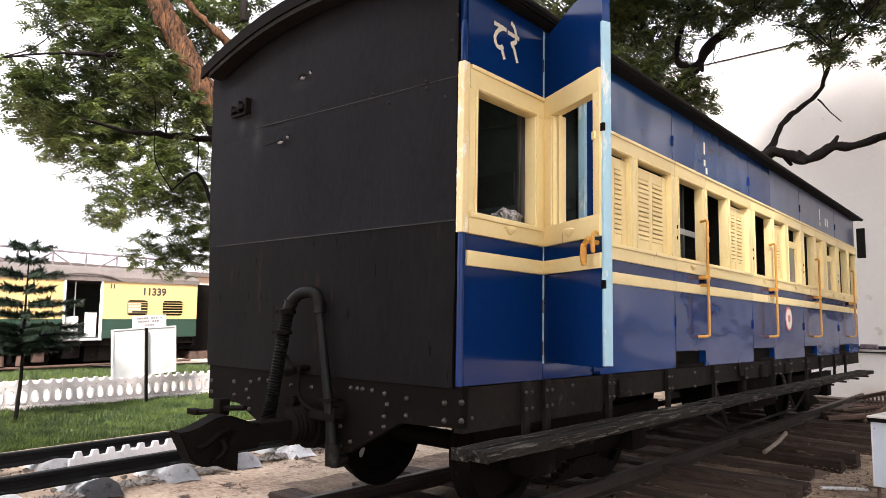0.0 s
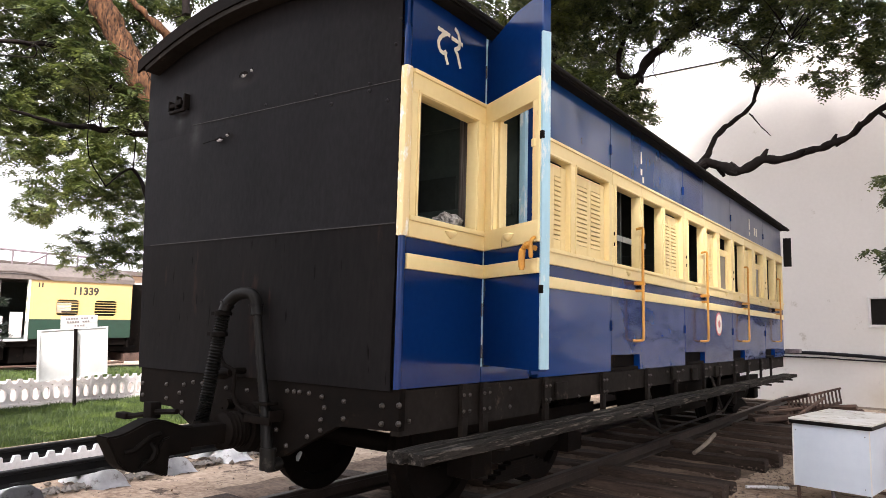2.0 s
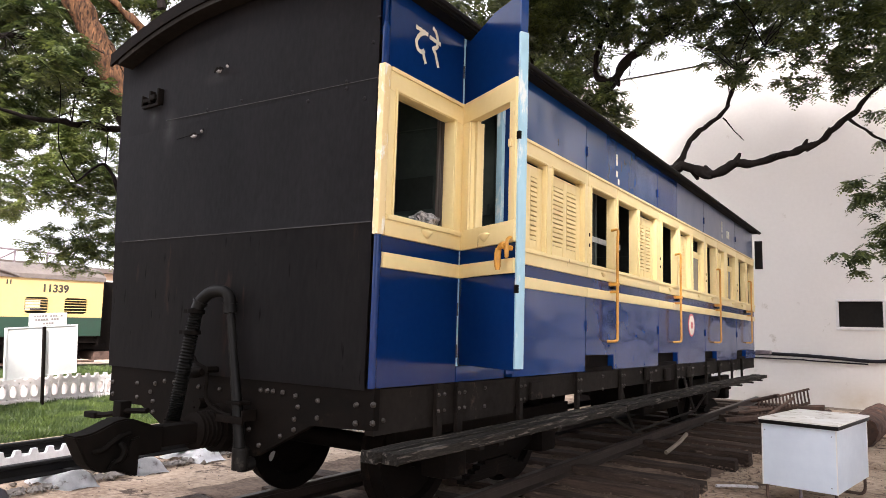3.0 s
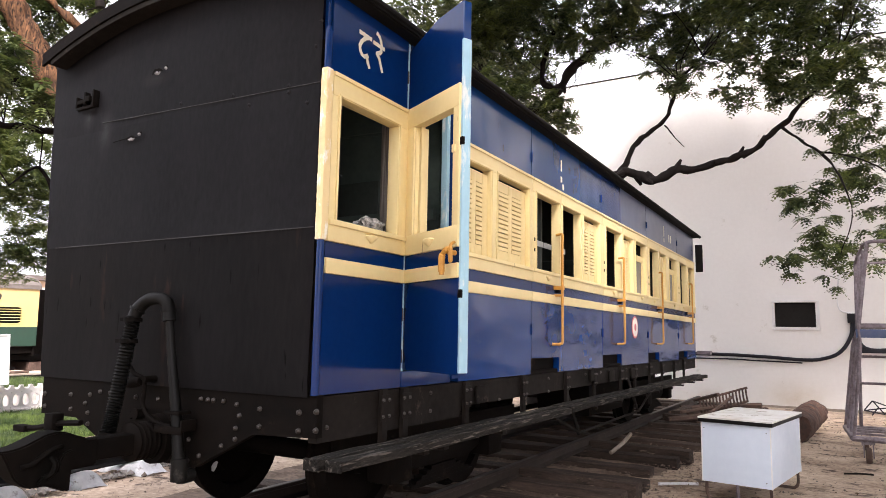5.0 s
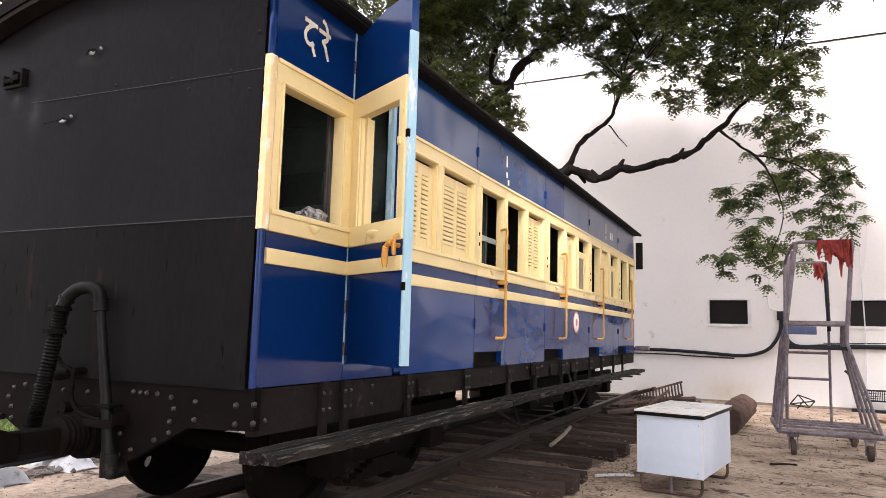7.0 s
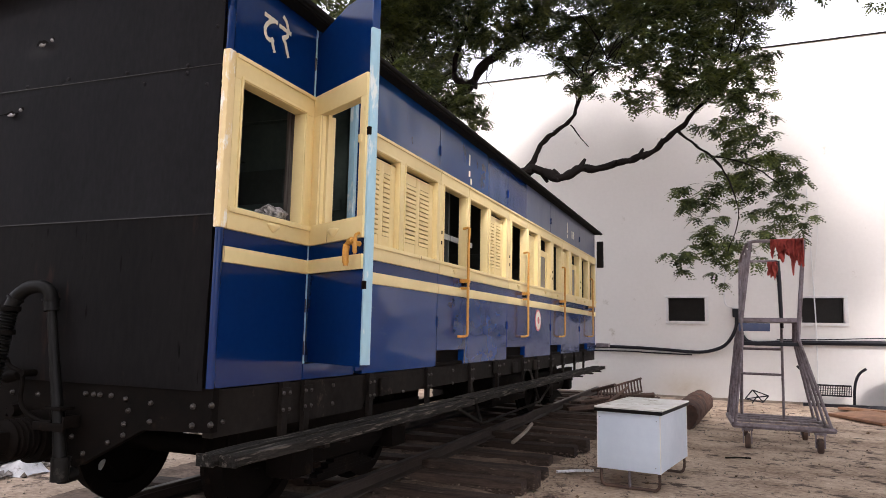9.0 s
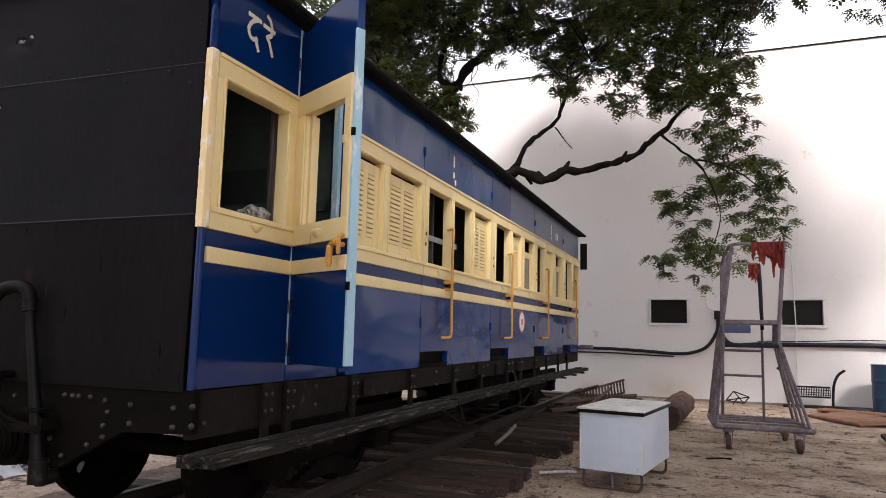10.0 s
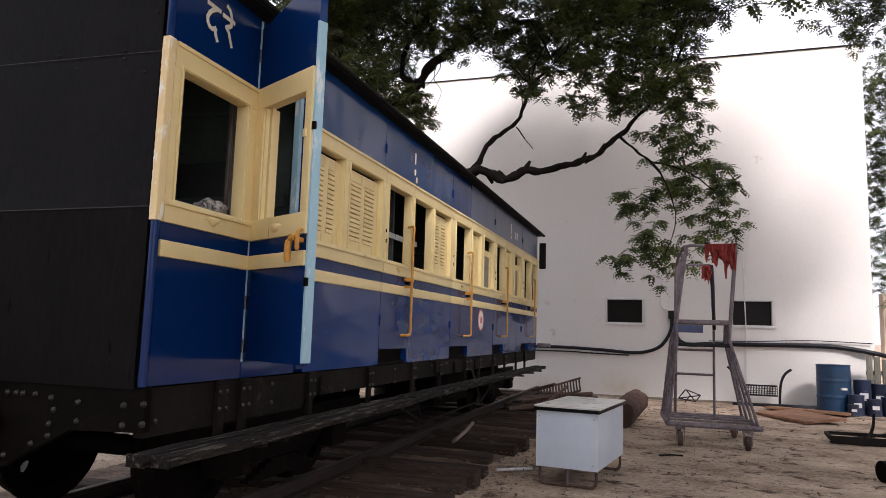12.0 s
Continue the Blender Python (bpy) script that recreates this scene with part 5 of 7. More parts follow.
# metre-gauge display track on white pot sleepers, with a rack bar
NR, FR = -3.555, -4.62
askew(rail(NR, 0.085, -8, 14, BLACKRAIL, "black painted display rail on white pot sleepers"))
askew(rail(FR, 0.055, -8, 14, BLACKRAIL, "black painted display rail along the lawn"))


def pot_sleeper():
    t = thing("pot_sleeper", (0, 0, 0), "white painted iron pot sleeper holding a black rail", "pot sleeper", "pot sleepers")
    bm = bmesh.new()
    n, m = 24, 14
    grid = []
    for i in range(n + 1):
        u = -1 + 2 * i / n
        row = []
        for j in range(m + 1):
            v = -1 + 2 * j / m
            wide = 0.150 - 0.035 * abs(u) ** 4
            crown = (0.055 + 0.075 * math.exp(-((abs(u) - 0.55) / 0.26) ** 2)) * (1 - 0.72 * max(0.0, abs(u) - 0.62) / 0.38)
            lift = 0.040 * math.exp(-((abs(u) - 0.12) / 0.26) ** 2) - 0.010
            row.append(bm.verts.new((0.29 * u + 0.03 * v, wide * v, crown * (1 - abs(v) ** 2.6) ** 0.6 + lift + 0.008 * noise.noise(Vector((u * 4, v * 4, 1))))))
        grid.append(row)
    for a, c in zip(grid, grid[1:]):
        for j in range(m):
            bm.faces.new((a[j], c[j], c[j + 1], a[j + 1]))
    bmesh.ops.solidify(bm, geom=bm.faces[:], thickness=0.012)
    bmesh.ops.recalc_face_normals(bm, faces=bm.faces[:])
    p = part("pot", bm, WHITE, t, "white painted iron bowl")
    for s in (-1, 1):
        part("rail_clip", box(s * 0.075 - 0.03, s * 0.075 + 0.03, -0.03, 0.03, 0.075, 0.125, 0.006), BLACKRAIL, t)
    return t


pot = pot_sleeper()
pot.matrix_basis = ASKEW @ pose(NR + 0.03, -0.62 * 5 - 0.06, 0)
for i in range(-4, 14):
    copy_thing(pot, ASKEW @ pose(NR + 0.03, -0.06 + i * 0.66, 0, 0, 0, (i * 37) % 7 - 3))
for i in range(-4, 14):
    copy_thing(pot, ASKEW @ pose(FR, 0.2 + i * 0.66, -0.03, 0, 0, (i * 53) % 7 - 3))
rk = bmesh.new()
rack_out = [(0.17, 0.035)]
for i in range(60):
    y = 0.17 + i * 0.145
    rack_out += [(y, 0.115), (y + 0.035, 0.115), (y + 0.05, 0.165), (y + 0.095, 0.165), (y + 0.11, 0.115)]
rack_out += [(0.17 + 60 * 0.145, 0.115), (0.17 + 60 * 0.145, 0.035)]
prism(rk, rack_out, "x", -4.285, -4.25)
rack = askew(single("rack_bar", rk, WHITE, "white painted toothed rack bar between the rails", "rack bar"))

# ---------------------------------------------------------------- things left of the coach
def fence():
    f = thing("fence", (-8.2, 3, 0), "low white precast concrete fence with oval openings", "fence")
    FW = surface("white_concrete_fence", (0.72, 0.68, 0.67), (0.58, 0.53, 0.52), fine=14, broad=2, rough=0.85, bump=0.3, stain=(0.38, 0.33, 0.31), stain_scale=4, stain_at=0.66)
    part("base_rail", box(-8.24, -8.16, -4, 10, -0.02, 0.09, 0.01), FW, f)
    half, zc, z_lo, z_hi = 0.0775, 0.215, 0.09, 0.340

    def pierced():
        """A flat panel with one oval hole and a scalloped top edge."""
        bm = bmesh.new()
        n = 28
        loops = []
        for x in (-0.022, 0.022):
            inner, outer = [], []
            for k in range(n):
                a = k * math.tau / n
                c, s = math.cos(a), math.sin(a)
                ci, si = math.copysign(abs(c) ** 0.8, c), math.copysign(abs(s) ** 0.8, s)
                inner.append(bm.verts.new((x, ci * 0.047, zc + si * 0.082)))
                q = min(half / max(1e-6, abs(c)), ((z_hi - zc) if s > 0 else (zc - z_lo)) / max(1e-6, abs(s)))
                outer.append(bm.verts.new((x, c * q, zc + s * q)))
            loops.append((inner, outer))
        for j in range(n):
            k = (j + 1) % n
            for inner, outer in loops:
                bm.faces.new((inner[j], inner[k], outer[k], outer[j]))
            bm.faces.new((loops[0][0][j], loops[0][0][k], loops[1][0][k], loops[1][0][j]))
            bm.faces.new((loops[0][1][j], loops[0][1][k], loops[1][1][k], loops[1][1][j]))
        cup = [(half, z_hi), (half, 0.435)] + [(math.cos(a) * 0.055, 0.437 - math.sin(a) * 0.062) for a in np.linspace(0.0, math.pi, 9)] + [(-half, 0.435), (-half, z_hi)]
        prism(bm, cup, "x", -0.022, 0.022)
        bmesh.ops.recalc_face_normals(bm, faces=bm.faces[:])
        return mesh_of("panel", bm, FW)

    def rim():
        bm = bmesh.new()
        tb(bm, [(0.022, math.copysign(abs(math.cos(a)) ** 0.8, math.cos(a)) * 0.054, zc + math.copysign(abs(math.sin(a)) ** 0.8, math.sin(a)) * 0.090) for a in np.linspace(0, math.tau, 25)], 0.010, 6)
        return mesh_of("rim", bm, FW)
    panel_me, rim_me = pierced(), rim()
    inv = Matrix.Translation(-f.location)
    y = -3.9
    while y < 9.9:
        for me in (panel_me, rim_me):
            o = new(me.name.split(".")[0], me)
            o.matrix_basis = Matrix.Translation((-8.2, y, 0))
            o.parent = f
            o.matrix_parent_inverse = inv
        y += 0.155
    post_me = mesh_of("post", box(-0.03, 0.03, -0.03, 0.03, 0.08, 0.44, 0.008), FW)
    for y in np.arange(-3.9775, 10, 1.55):
        o = new("post", post_me)
        o.matrix_basis = Matrix.Translation((-8.2, float(y), 0))
        o.parent = f
        o.matrix_parent_inverse = inv

    f.matrix_basis = ASKEW @ pose(-8.40, 3, 0)


fence()
sg = thing("sign_board", (-7.95, 2.53, 0), "white sign board on a black post in the lawn", "sign")
part("board", box(-7.93, -7.91, 2.05, 3.02, 0.45, 1.11, 0.004), SIGNWHITE, sg)
fr = bmesh.new()
for a in ((2.03, 3.04, 1.11, 1.125), (2.03, 3.04, 0.435, 0.45), (2.03, 2.05, 0.45, 1.11), (3.02, 3.04, 0.45, 1.11)):
    bx(fr, -7.94, -7.90, *a)
part("frame", fr, SIGNWHITE, sg)
part("post", box(-7.90, -7.865, 2.515, 2.55, -0.1, 1.12, 0.004), FRAME, sg, "black square post")
tp = part("top_plate", box(-7.93, -7.915, 2.34, 2.88, 1.13, 1.30, 0.003), SIGNWHITE, sg)
for z, w in ((1.262, 0.42), (1.215, 0.38), (1.16, 0.16)):
    bars = bmesh.new()
    n = max(3, int(w / 0.035))
    for i in range(n):
        if i not in (5, 9):
            bx(bars, -7.915, -7.911, 2.61 - w / 2 + i * w / n, 2.61 - w / 2 + (i + 0.72) * w / n, z - 0.013, z + 0.013)
    part("text_line", bars, FADEDINK, tp, "line of small dark lettering")

sg.matrix_basis = pose(-8.37, 2.68, 0, 4.0, 0, 6.9) @ Matrix.Scale(1.04, 4)


def conifer(x, y):
    t = thing("young_conifer", (x, y, 0), "young tiered conifer with thin bare stem in the lawn", "tree")
    part("trunk", tube(smooth_path([(x, y, -0.02), (x + 0.01, y + 0.02, 0.6), (x - 0.005, y + 0.01, 1.3), (x, y, 2.15)]), [0.028 - 0.0012 * i for i in range(19)], 8), DARKBARK, t)
    rng_c = np.random.default_rng(8)
    verts, faces = [], []
    for z, r, cnt in ((2.14, 0.30, 6), (1.98, 0.22, 6), (1.80, 0.50, 7), (1.62, 0.35, 7), (1.44, 0.62, 8), (1.30, 0.45, 7), (1.14, 0.72, 11), (1.04, 0.70, 11), (0.95, 0.62, 10), (0.88, 0.5, 8)):
        for k in range(cnt):
            a = k * math.tau / cnt + rng_c.uniform(-0.25, 0.25)
            rr = r * rng_c.uniform(0.75, 1.1)
            path = [Vector((x, y, z)), Vector((x + math.cos(a) * rr * 0.5, y + math.sin(a) * rr * 0.5, z - 0.01)), Vector((x + math.cos(a) * rr, y + math.sin(a) * rr, z + 0.03 + 0.05 * rr))]
            part("branch", tube(path, [0.008, 0.006, 0.003], 5), DARKBARK, t)
            for s in range(int(rr * 430)):
                u = rng_c.uniform(0.15, 1.0)
                p = path[0].lerp(path[2], u)
                side = Vector((-math.sin(a), math.cos(a), 0)) * rng_c.uniform(-1, 1) + Vector((math.cos(a), math.sin(a), 0)) * 0.6 + Vector((0, 0, rng_c.uniform(-0.9, 0.7)))
                side = side.normalized() * rng_c.uniform(0.05, 0.11)
                w = side.cross(Vector((0, 0, 1))).normalized() * 0.010
                i = len(verts)
                verts += [p - w, p + w, p + side + w * 0.3, p + side - w * 0.3]
                faces.append((i, i + 1, i + 2, i + 3))
    me = bpy.data.meshes.new("needles")
    me.from_pydata(verts, [], faces)
    me.materials.append(NEEDLE)
    part("needles", me, None, t)


conifer(-7.5, 0.68)


# ---------------------------------------------------------------- the standing electric train
def emu():
    X = -20.5
    y0, y1 = -14.0, 10.3
    t = thing("electric_train", (X - 1.3, 0, -0.4), "cream and green electric train coach standing on a track", "train")
    wins = [(7.84, 8.55), (9.04, 9.79), (3.0, 3.7), (1.7, 2.4), (0.3, 1.0)]
    cuts = sorted(wins)
    zc = 1.22
    body = bmesh.new()
    d0, d1 = 5.95, 7.0
    for a, b in ((y0, d0), (d1, y1)):
        bx(body, X - 0.06, X, a, b, 0.62, zc)
    part("lower_side", body, EMUGREEN, t, "dark green lower side")
    up = bmesh.new()
    for a, b in ((y0, d0), (d1, y1)):
        ws = [w for w in cuts if a < w[0] < b]
        bx(up, X - 0.06, X + 0.004, a, b, zc + 0.001, 1.33)
        bx(up, X - 0.06, X + 0.004, a, b, 1.85, 2.42)
        edges = [a] + [v for w in ws for v in w] + [b]
        for i in range(0, len(edges), 2):
            bx(up, X - 0.06, X + 0.004, edges[i], edges[i + 1], 1.33, 1.85)
    part("upper_side", up, EMUCREAM, t, "cream upper side")
    for a, b in wins:
        fr = bmesh.new()
        for q in ((a - 0.03, b + 0.03, 1.84, 1.875), (a - 0.03, b + 0.03, 1.305, 1.34), (a - 0.03, a, 1.34, 1.84), (b, b + 0.03, 1.34, 1.84)):
            bx(fr, X - 0.04, X + 0.02, *q)
        for y, sy in ((a, 1), (b, -1)):
            for z, sz in ((1.34, 1), (1.84, -1)):
                prism(fr, [(y, z), (y + sy * 0.10, z), (y + sy * 0.045, z + sz * 0.018), (y + sy * 0.016, z + sz * 0.045), (y, z + sz * 0.10)], "x", X - 0.04, X + 0.018)
        bmesh.ops.recalc_face_normals(fr, faces=fr.faces[:])
        w = part("window", fr, EMUCREAM, t)
        for z in (1.42, 1.51, 1.60, 1.69, 1.77):
            part("bar", box(X - 0.02, X, a, b, z - 0.011, z + 0.011), EMUCREAM, w)
    part("window_paper", box(X - 0.05, X - 0.04, 7.88, 8.32, 1.42, 1.74), TRIM, t, "pale notice behind the window bars")
    rf_ = bmesh.new()
    prism(rf_, [(X + 0.05, 2.42), (X + 0.03, 2.56), (X - 0.25, 2.78), (X - 0.8, 2.92), (X - 1.4, 2.95), (X - 2.0, 2.92), (X - 2.6, 2.75), (X - 2.8, 2.42)], "y", y0, y1 + 0.05)
    part("roof", rf_, EMUROOF, t, "dusty grey rounded roof")
    hood = bmesh.new()
    tb(hood, smooth_path([(X + 0.06, d0 - 0.5, 2.46), (X + 0.06, d0, 2.60), (X + 0.06, (d0 + d1) / 2, 2.64), (X + 0.06, d1 + 0.1, 2.60), (X + 0.06, d1 + 0.6, 2.46)]), 0.035, 8)
    part("door_hood", hood, EMUROOF, t)
    part("far_side", box(X - 2.75, X - 2.68, y0, y1, 0.6, 2.5), DARKIN, t)
    part("end_wall", box(X - 2.68, X - 0.07, y1 - 0.06, y1, 0.3, 2.45), FRAME, t, "dark end wall with gangway")
    part("end_gangway", box(X - 2.2, X - 0.35, y1, y1 + 0.9, 0.1, 2.45, 0.03), FRAME, t)
    part("buffer_gear", box(X - 2.2, X - 0.3, y1, y1 + 0.9, -0.2, 0.08, 0.03), RUST, t)
    part("floor", box(X - 2.68, X - 0.07, y0, y1 - 0.07, 0.60, 0.66), DARKIN, t)
    jam = bmesh.new()
    bx(jam, X - 0.08, X + 0.02, d0 - 0.06, d0, 0.62, 2.42)
    bx(jam, X - 0.08, X + 0.02, d1, d1 + 0.06, 0.62, 2.42)
    bx(jam, X - 0.12, X + 0.06, d0 - 0.05, d1 + 0.05, 0.56, 0.615)
    part("door_frame", jam, TRIM, t, "pale steel door frame")
    for a, b, z in ((6.05, 6.42, 1.30), (6.62, 6.97, 1.42)):
        p = part("inner_panel", box(X - 0.22, X - 0.18, a, b, 0.66, z, 0.01), TRIM, t, "pale grey inside panel")
    part("grab_pole", tube([(X - 0.6, 6.45, 0.66), (X - 0.6, 6.45, 2.4)], 0.02, 6), TRIM, t)
    lettering("11339", 0.335, Matrix.Translation((X + 0.008, 8.73, 2.115)) @ SIDE_UP, INK, t, "dark painted running number", bold=0.035)
    for y in (7.30, 7.40):
        part("class_mark", box(X + 0.004, X + 0.010, y - 0.018, y + 0.018, 2.20, 2.34), INK, t)
    part("number_plate_bar", box(X + 0.02, X + 0.03, 8.0, 8.35, 1.43, 1.49), INK, t)
    # underframe
    for y in (1.2, 7.1, -1.5):
        part("under_box", box(X - 0.9, X - 0.2, y, y + 1.0, -0.10, 0.5, 0.03), FRAME, t)
    part("sole_bar", box(X - 0.3, X - 0.12, y0, y1, 0.38, 0.60), FRAME, t)
    # dark sheet added behind the gear so no light shows through
    part("far_skirt", box(X - 2.6, X - 2.5, 2.4, y1, -0.36, 0.60), FRAME, t, "added dark sheet blocking light under the train")
    for y, w, z in ((6.05, 0.5, 0.0), (6.7, 0.7, -0.12), (7.55, 0.35, 0.05), (2.45, 0.35, -0.05)):
        part("equipment_box", box(X - 1.0, X - 0.25, y, y + w, z, 0.5, 0.03), FRAME, t)
    for y in (3.9, 4.4, 4.9, 9.0, 9.5):
        part("spring", tube([(X - 0.33, y, -0.16), (X - 0.33, y, 0.14)], [0.10, 0.09], 12), RUST, t)
    part("brake_rod", tube([(X - 0.3, 2.5, -0.22), (X - 0.3, y1, -0.22)], 0.04, 6), RUST, t)
    for y in (3.4, 5.4, 8.7, -6, -8):
        wb = bmesh.new()
        tb(wb, [(X - 0.65, y, 0.08), (X - 0.55, y, 0.08)], 0.40, 24)
        part("wheel", wb, FRAME, t)
        part("axle_box", box(X - 0.5, X - 0.3, y - 0.16, y + 0.16, -0.08, 0.22, 0.03), RUST, t)
    for y in (4.4, 9.2, -7):
        fr = bmesh.new()
        bx(fr, X - 0.46, X - 0.34, y - 1.5, y + 1.5, 0.16, 0.34, 0.02)
        bx(fr, X - 0.48, X - 0.36, y - 0.7, y + 0.7, -0.16, -0.06, 0.02)
        for q in (-0.5, -0.25, 0, 0.25, 0.5):
            tb(fr, [(X - 0.4, y + q, -0.10), (X - 0.4, y + q, 0.20)], 0.09, 10)
        part("bogie_frame", fr, FRAME, t)
    for x in (X - 0.8, X - 1.8):
        rail(x, -0.43, -16, 24, RAIL, "rusty rail below the electric train")

    t.matrix_basis = Matrix.Translation((0, 4.3, 1.2)) @ Matrix.Rotation(radians(1.1), 4, "X") @ Matrix.Translation((0, -4.3, -1.2)) @ pose(*t.location)


emu()
structure("ballast", box(-24, -18.6, -16, 26, -0.7, -0.415, 0.02), surface("grey_brown_ballast", (0.10, 0.078, 0.062), (0.035, 0.028, 0.024), fine=16, broad=3, rough=0.95, bump=1.0), "stone ballast below the electric train", "ballast")


def far_shed():
    t = thing("station_shed", (-36, 10, 0), "long pale station building with steel roof trusses far off", "building")
    part("wall", box(-40, -39.6, -14, 40, -0.1, 4.1), FARWALL, t)
    part("roof", box(-41, -38.5, -14, 40, 4.1, 4.35), EMUROOF, t)
    part("fascia", box(-38.5, -38.3, -14, 40, 3.5, 3.62), TRIM, t)
    tr = bmesh.new()
    for y in (6.5, 8.2, 9.9, 11.6, 13.3, 15.0, 16.7):
        tb(tr, [(-38, y, 3.6), (-38, y, 4.9)], 0.05, 5)
    for y in (8.2, 11.6):
        tb(tr, [(-38, y, 4.8), (-38, y + 1.7, 3.7)], 0.05, 5)
        tb(tr, [(-38, y + 3.4, 4.8), (-38, y + 1.7, 3.7)], 0.05, 5)
    tb(tr, [(-38, 5, 4.9), (-38, 18, 4.9)], 0.06, 5)
    part("truss", tr, TROLLEY, t, "weathered steel truss")


far_shed()


# ---------------------------------------------------------------- things in the yard
def white_cabinet():
    w, d = 0.53, 1.03
    t = thing("white_cabinet", (0, 0, 0), "white enamelled metal box with dark rimmed top on bent tube legs", "cabinet")
    part("body", box(0, w, 0, d, 0.155, 0.630, 0.006), BOXWHITE, t, "white enamelled sides")
    for x, y in ((0, 0), (w, 0), (w, d), (0, d)):
        part("corner_trim", box(x - 0.004, x + 0.004, y - 0.004, y + 0.004, 0.155, 0.625), TRIM, t)
    part("rim", box(-0.022, w + 0.022, -0.022, d + 0.022, 0.630, 0.660, 0.006), RUBBER, t, "dark rim below the top")
    part("top", box(-0.024, w + 0.024, -0.024, d + 0.024, 0.660, 0.674, 0.005), BOXTOP, t, "dirty white top")
    for y in (0.04, d - 0.04):
        lg = tube(smooth_path([(0.02, y, 0.16), (0.02, y, 0.06), (0.05, y, 0.016), (0.12, y, 0.014), (w - 0.12, y, 0.014), (w - 0.05, y, 0.016), (w - 0.02, y, 0.06), (w - 0.02, y, 0.16)], 5), 0.013, 8)
        part("leg", lg, RUST, t, "bent rusty tube leg")
    part("middle_leg", tube([(0.26, 0.04, 0.16), (0.265, 0.04, 0.015)], 0.013, 8), TROLLEY, t)
    for x, z in ((0.02, 0.58), (w - 0.03, 0.58), (w - 0.04, 0.20)):
        part("screw", tube([(x, 0, z), (x, -0.003, z)], 0.004, 8), RUST, t)
    t.matrix_basis = pose(0.951, 3.790, 0, 0, 0, -8.3)


white_cabinet()


def platform_trolley():
    t = thing("platform_trolley", (2.55, 7.1, 0), "worn steel work platform trolley with ladder and guard cage", "trolley")
    X0, X1, Y0, Y1 = 2.05, 3.08, 6.62, 7.75
    base = bmesh.new()
    for a, b in (((X0, Y0), (X1, Y0)), ((X1, Y0), (X1 - 0.08, Y1)), ((X1 - 0.08, Y1), (X0 - 0.07, Y1)), ((X0 - 0.07, Y1), (X0, Y0))):
        tb(base, [(*a, 0.26), (*b, 0.26)], 0.032, 8)
    part("base_frame", base, TROLLEY, t)
    for y in (6.98, 7.30, 7.52):
        part("cross_bar", box(X0 - 0.02, X1 - 0.06, y - 0.020, y + 0.020, 0.262, 0.288, 0.004), TROLLEY, t)
    for x, y in ((X0 + 0.14, Y0 + 0.02), (X1 - 0.14, Y0 + 0.02), (X0 + 0.14, Y1 - 0.05), (X1 - 0.2, Y1 - 0.05)):
        fk = bmesh.new()
        bx(fk, x - 0.05, x - 0.038, y - 0.03, y + 0.03, 0.06, 0.22)
        bx(fk, x + 0.038, x + 0.05, y - 0.03, y + 0.03, 0.06, 0.22)
        bx(fk, x - 0.06, x + 0.06, y - 0.045, y + 0.045, 0.205, 0.23, 0.004)
        c = part("castor", fk, TROLLEY, t)
        part("wheel", tube([(x - 0.03, y, 0.085), (x - 0.02, y, 0.085), (x + 0.02, y, 0.085), (x + 0.03, y, 0.085)], [0.075, 0.085, 0.085, 0.075], 18), RUST, c, "small worn wheel")
    PX0, PX1, PY0, PY1, PZ = 2.14, 2.80, 6.70, 7.45, 1.47
    plat = bmesh.new()
    bx(plat, PX0, PX1, PY0, PY1, PZ, PZ + 0.05, 0.006)
    part("platform", plat, TROLLEY, t, "worn grey platform")
    part("blue_plate", box(PX0 - 0.01, PX0 + 0.33, PY0 - 0.012, PY0 - 0.001, PZ - 0.11, PZ - 0.015, 0.003), TROLBLUE, t, "faded blue plate")
    part("apron", box(PX0 + 0.02, PX1 - 0.02, PY0 + 0.02, PY0 + 0.05, PZ - 0.28, PZ - 0.235, 0.004), CABLE, t)
    # inclined sides
    for i in range(4):
        u = i / 3
        y_b, y_t = Y0 + (Y1 - Y0) * u, PY0 + (PY1 - PY0) * u
        part("side_post", tube([(X1 - 0.02 - 0.07 * u, y_b, 0.27), (PX1 - 0.03, y_t, PZ - 0.2), (PX1 - 0.02, y_t, PZ)], 0.018, 8), TROLLEY, t)
        part("side_post", tube([(X0 + 0.01 - 0.08 * u, y_b, 0.27), (PX0 + 0.03 - 0.07 * u, y_t, PZ - 0.2), (PX0 + 0.02, y_t, PZ)], 0.017, 8), TROLLEY, t)
    # cage
    TZ = 2.43
    cx0, cx1 = 2.24, 2.86
    part("cage_post", tube([(PX0 + 0.02, PY0, PZ), (cx0 + 0.05, PY0, TZ)], 0.021, 8), TROLLEY, t)
    part("cage_post", tube([(PX1 - 0.02, PY0, PZ), (cx1, PY0, TZ)], 0.024, 8), TROLLEY, t)
    part("cage_post", tube([(PX0 + 0.02, PY1, PZ), (cx0 - 0.06, PY1, TZ - 0.16)], 0.021, 8), TROLLEY, t)
    part("cage_post", tube([(PX0 + 0.02, PY0 + 0.25, PZ), (cx0 + 0.01, PY0 + 0.25, TZ - 0.06)], 0.017, 8), TROLLEY, t)
    part("cage_post", tube([(PX0 + 0.02, PY0 + 0.5, PZ), (cx0 - 0.02, PY0 + 0.5, TZ - 0.1)], 0.017, 8), TROLLEY, t)
    part("back_post", tube([(2.645, PY1, PZ - 0.06), (2.635, PY1, 2.0), (2.615, PY1, 2.27)], [0.022, 0.026, 0.034], 8), CABLE, t, "dark upright post")
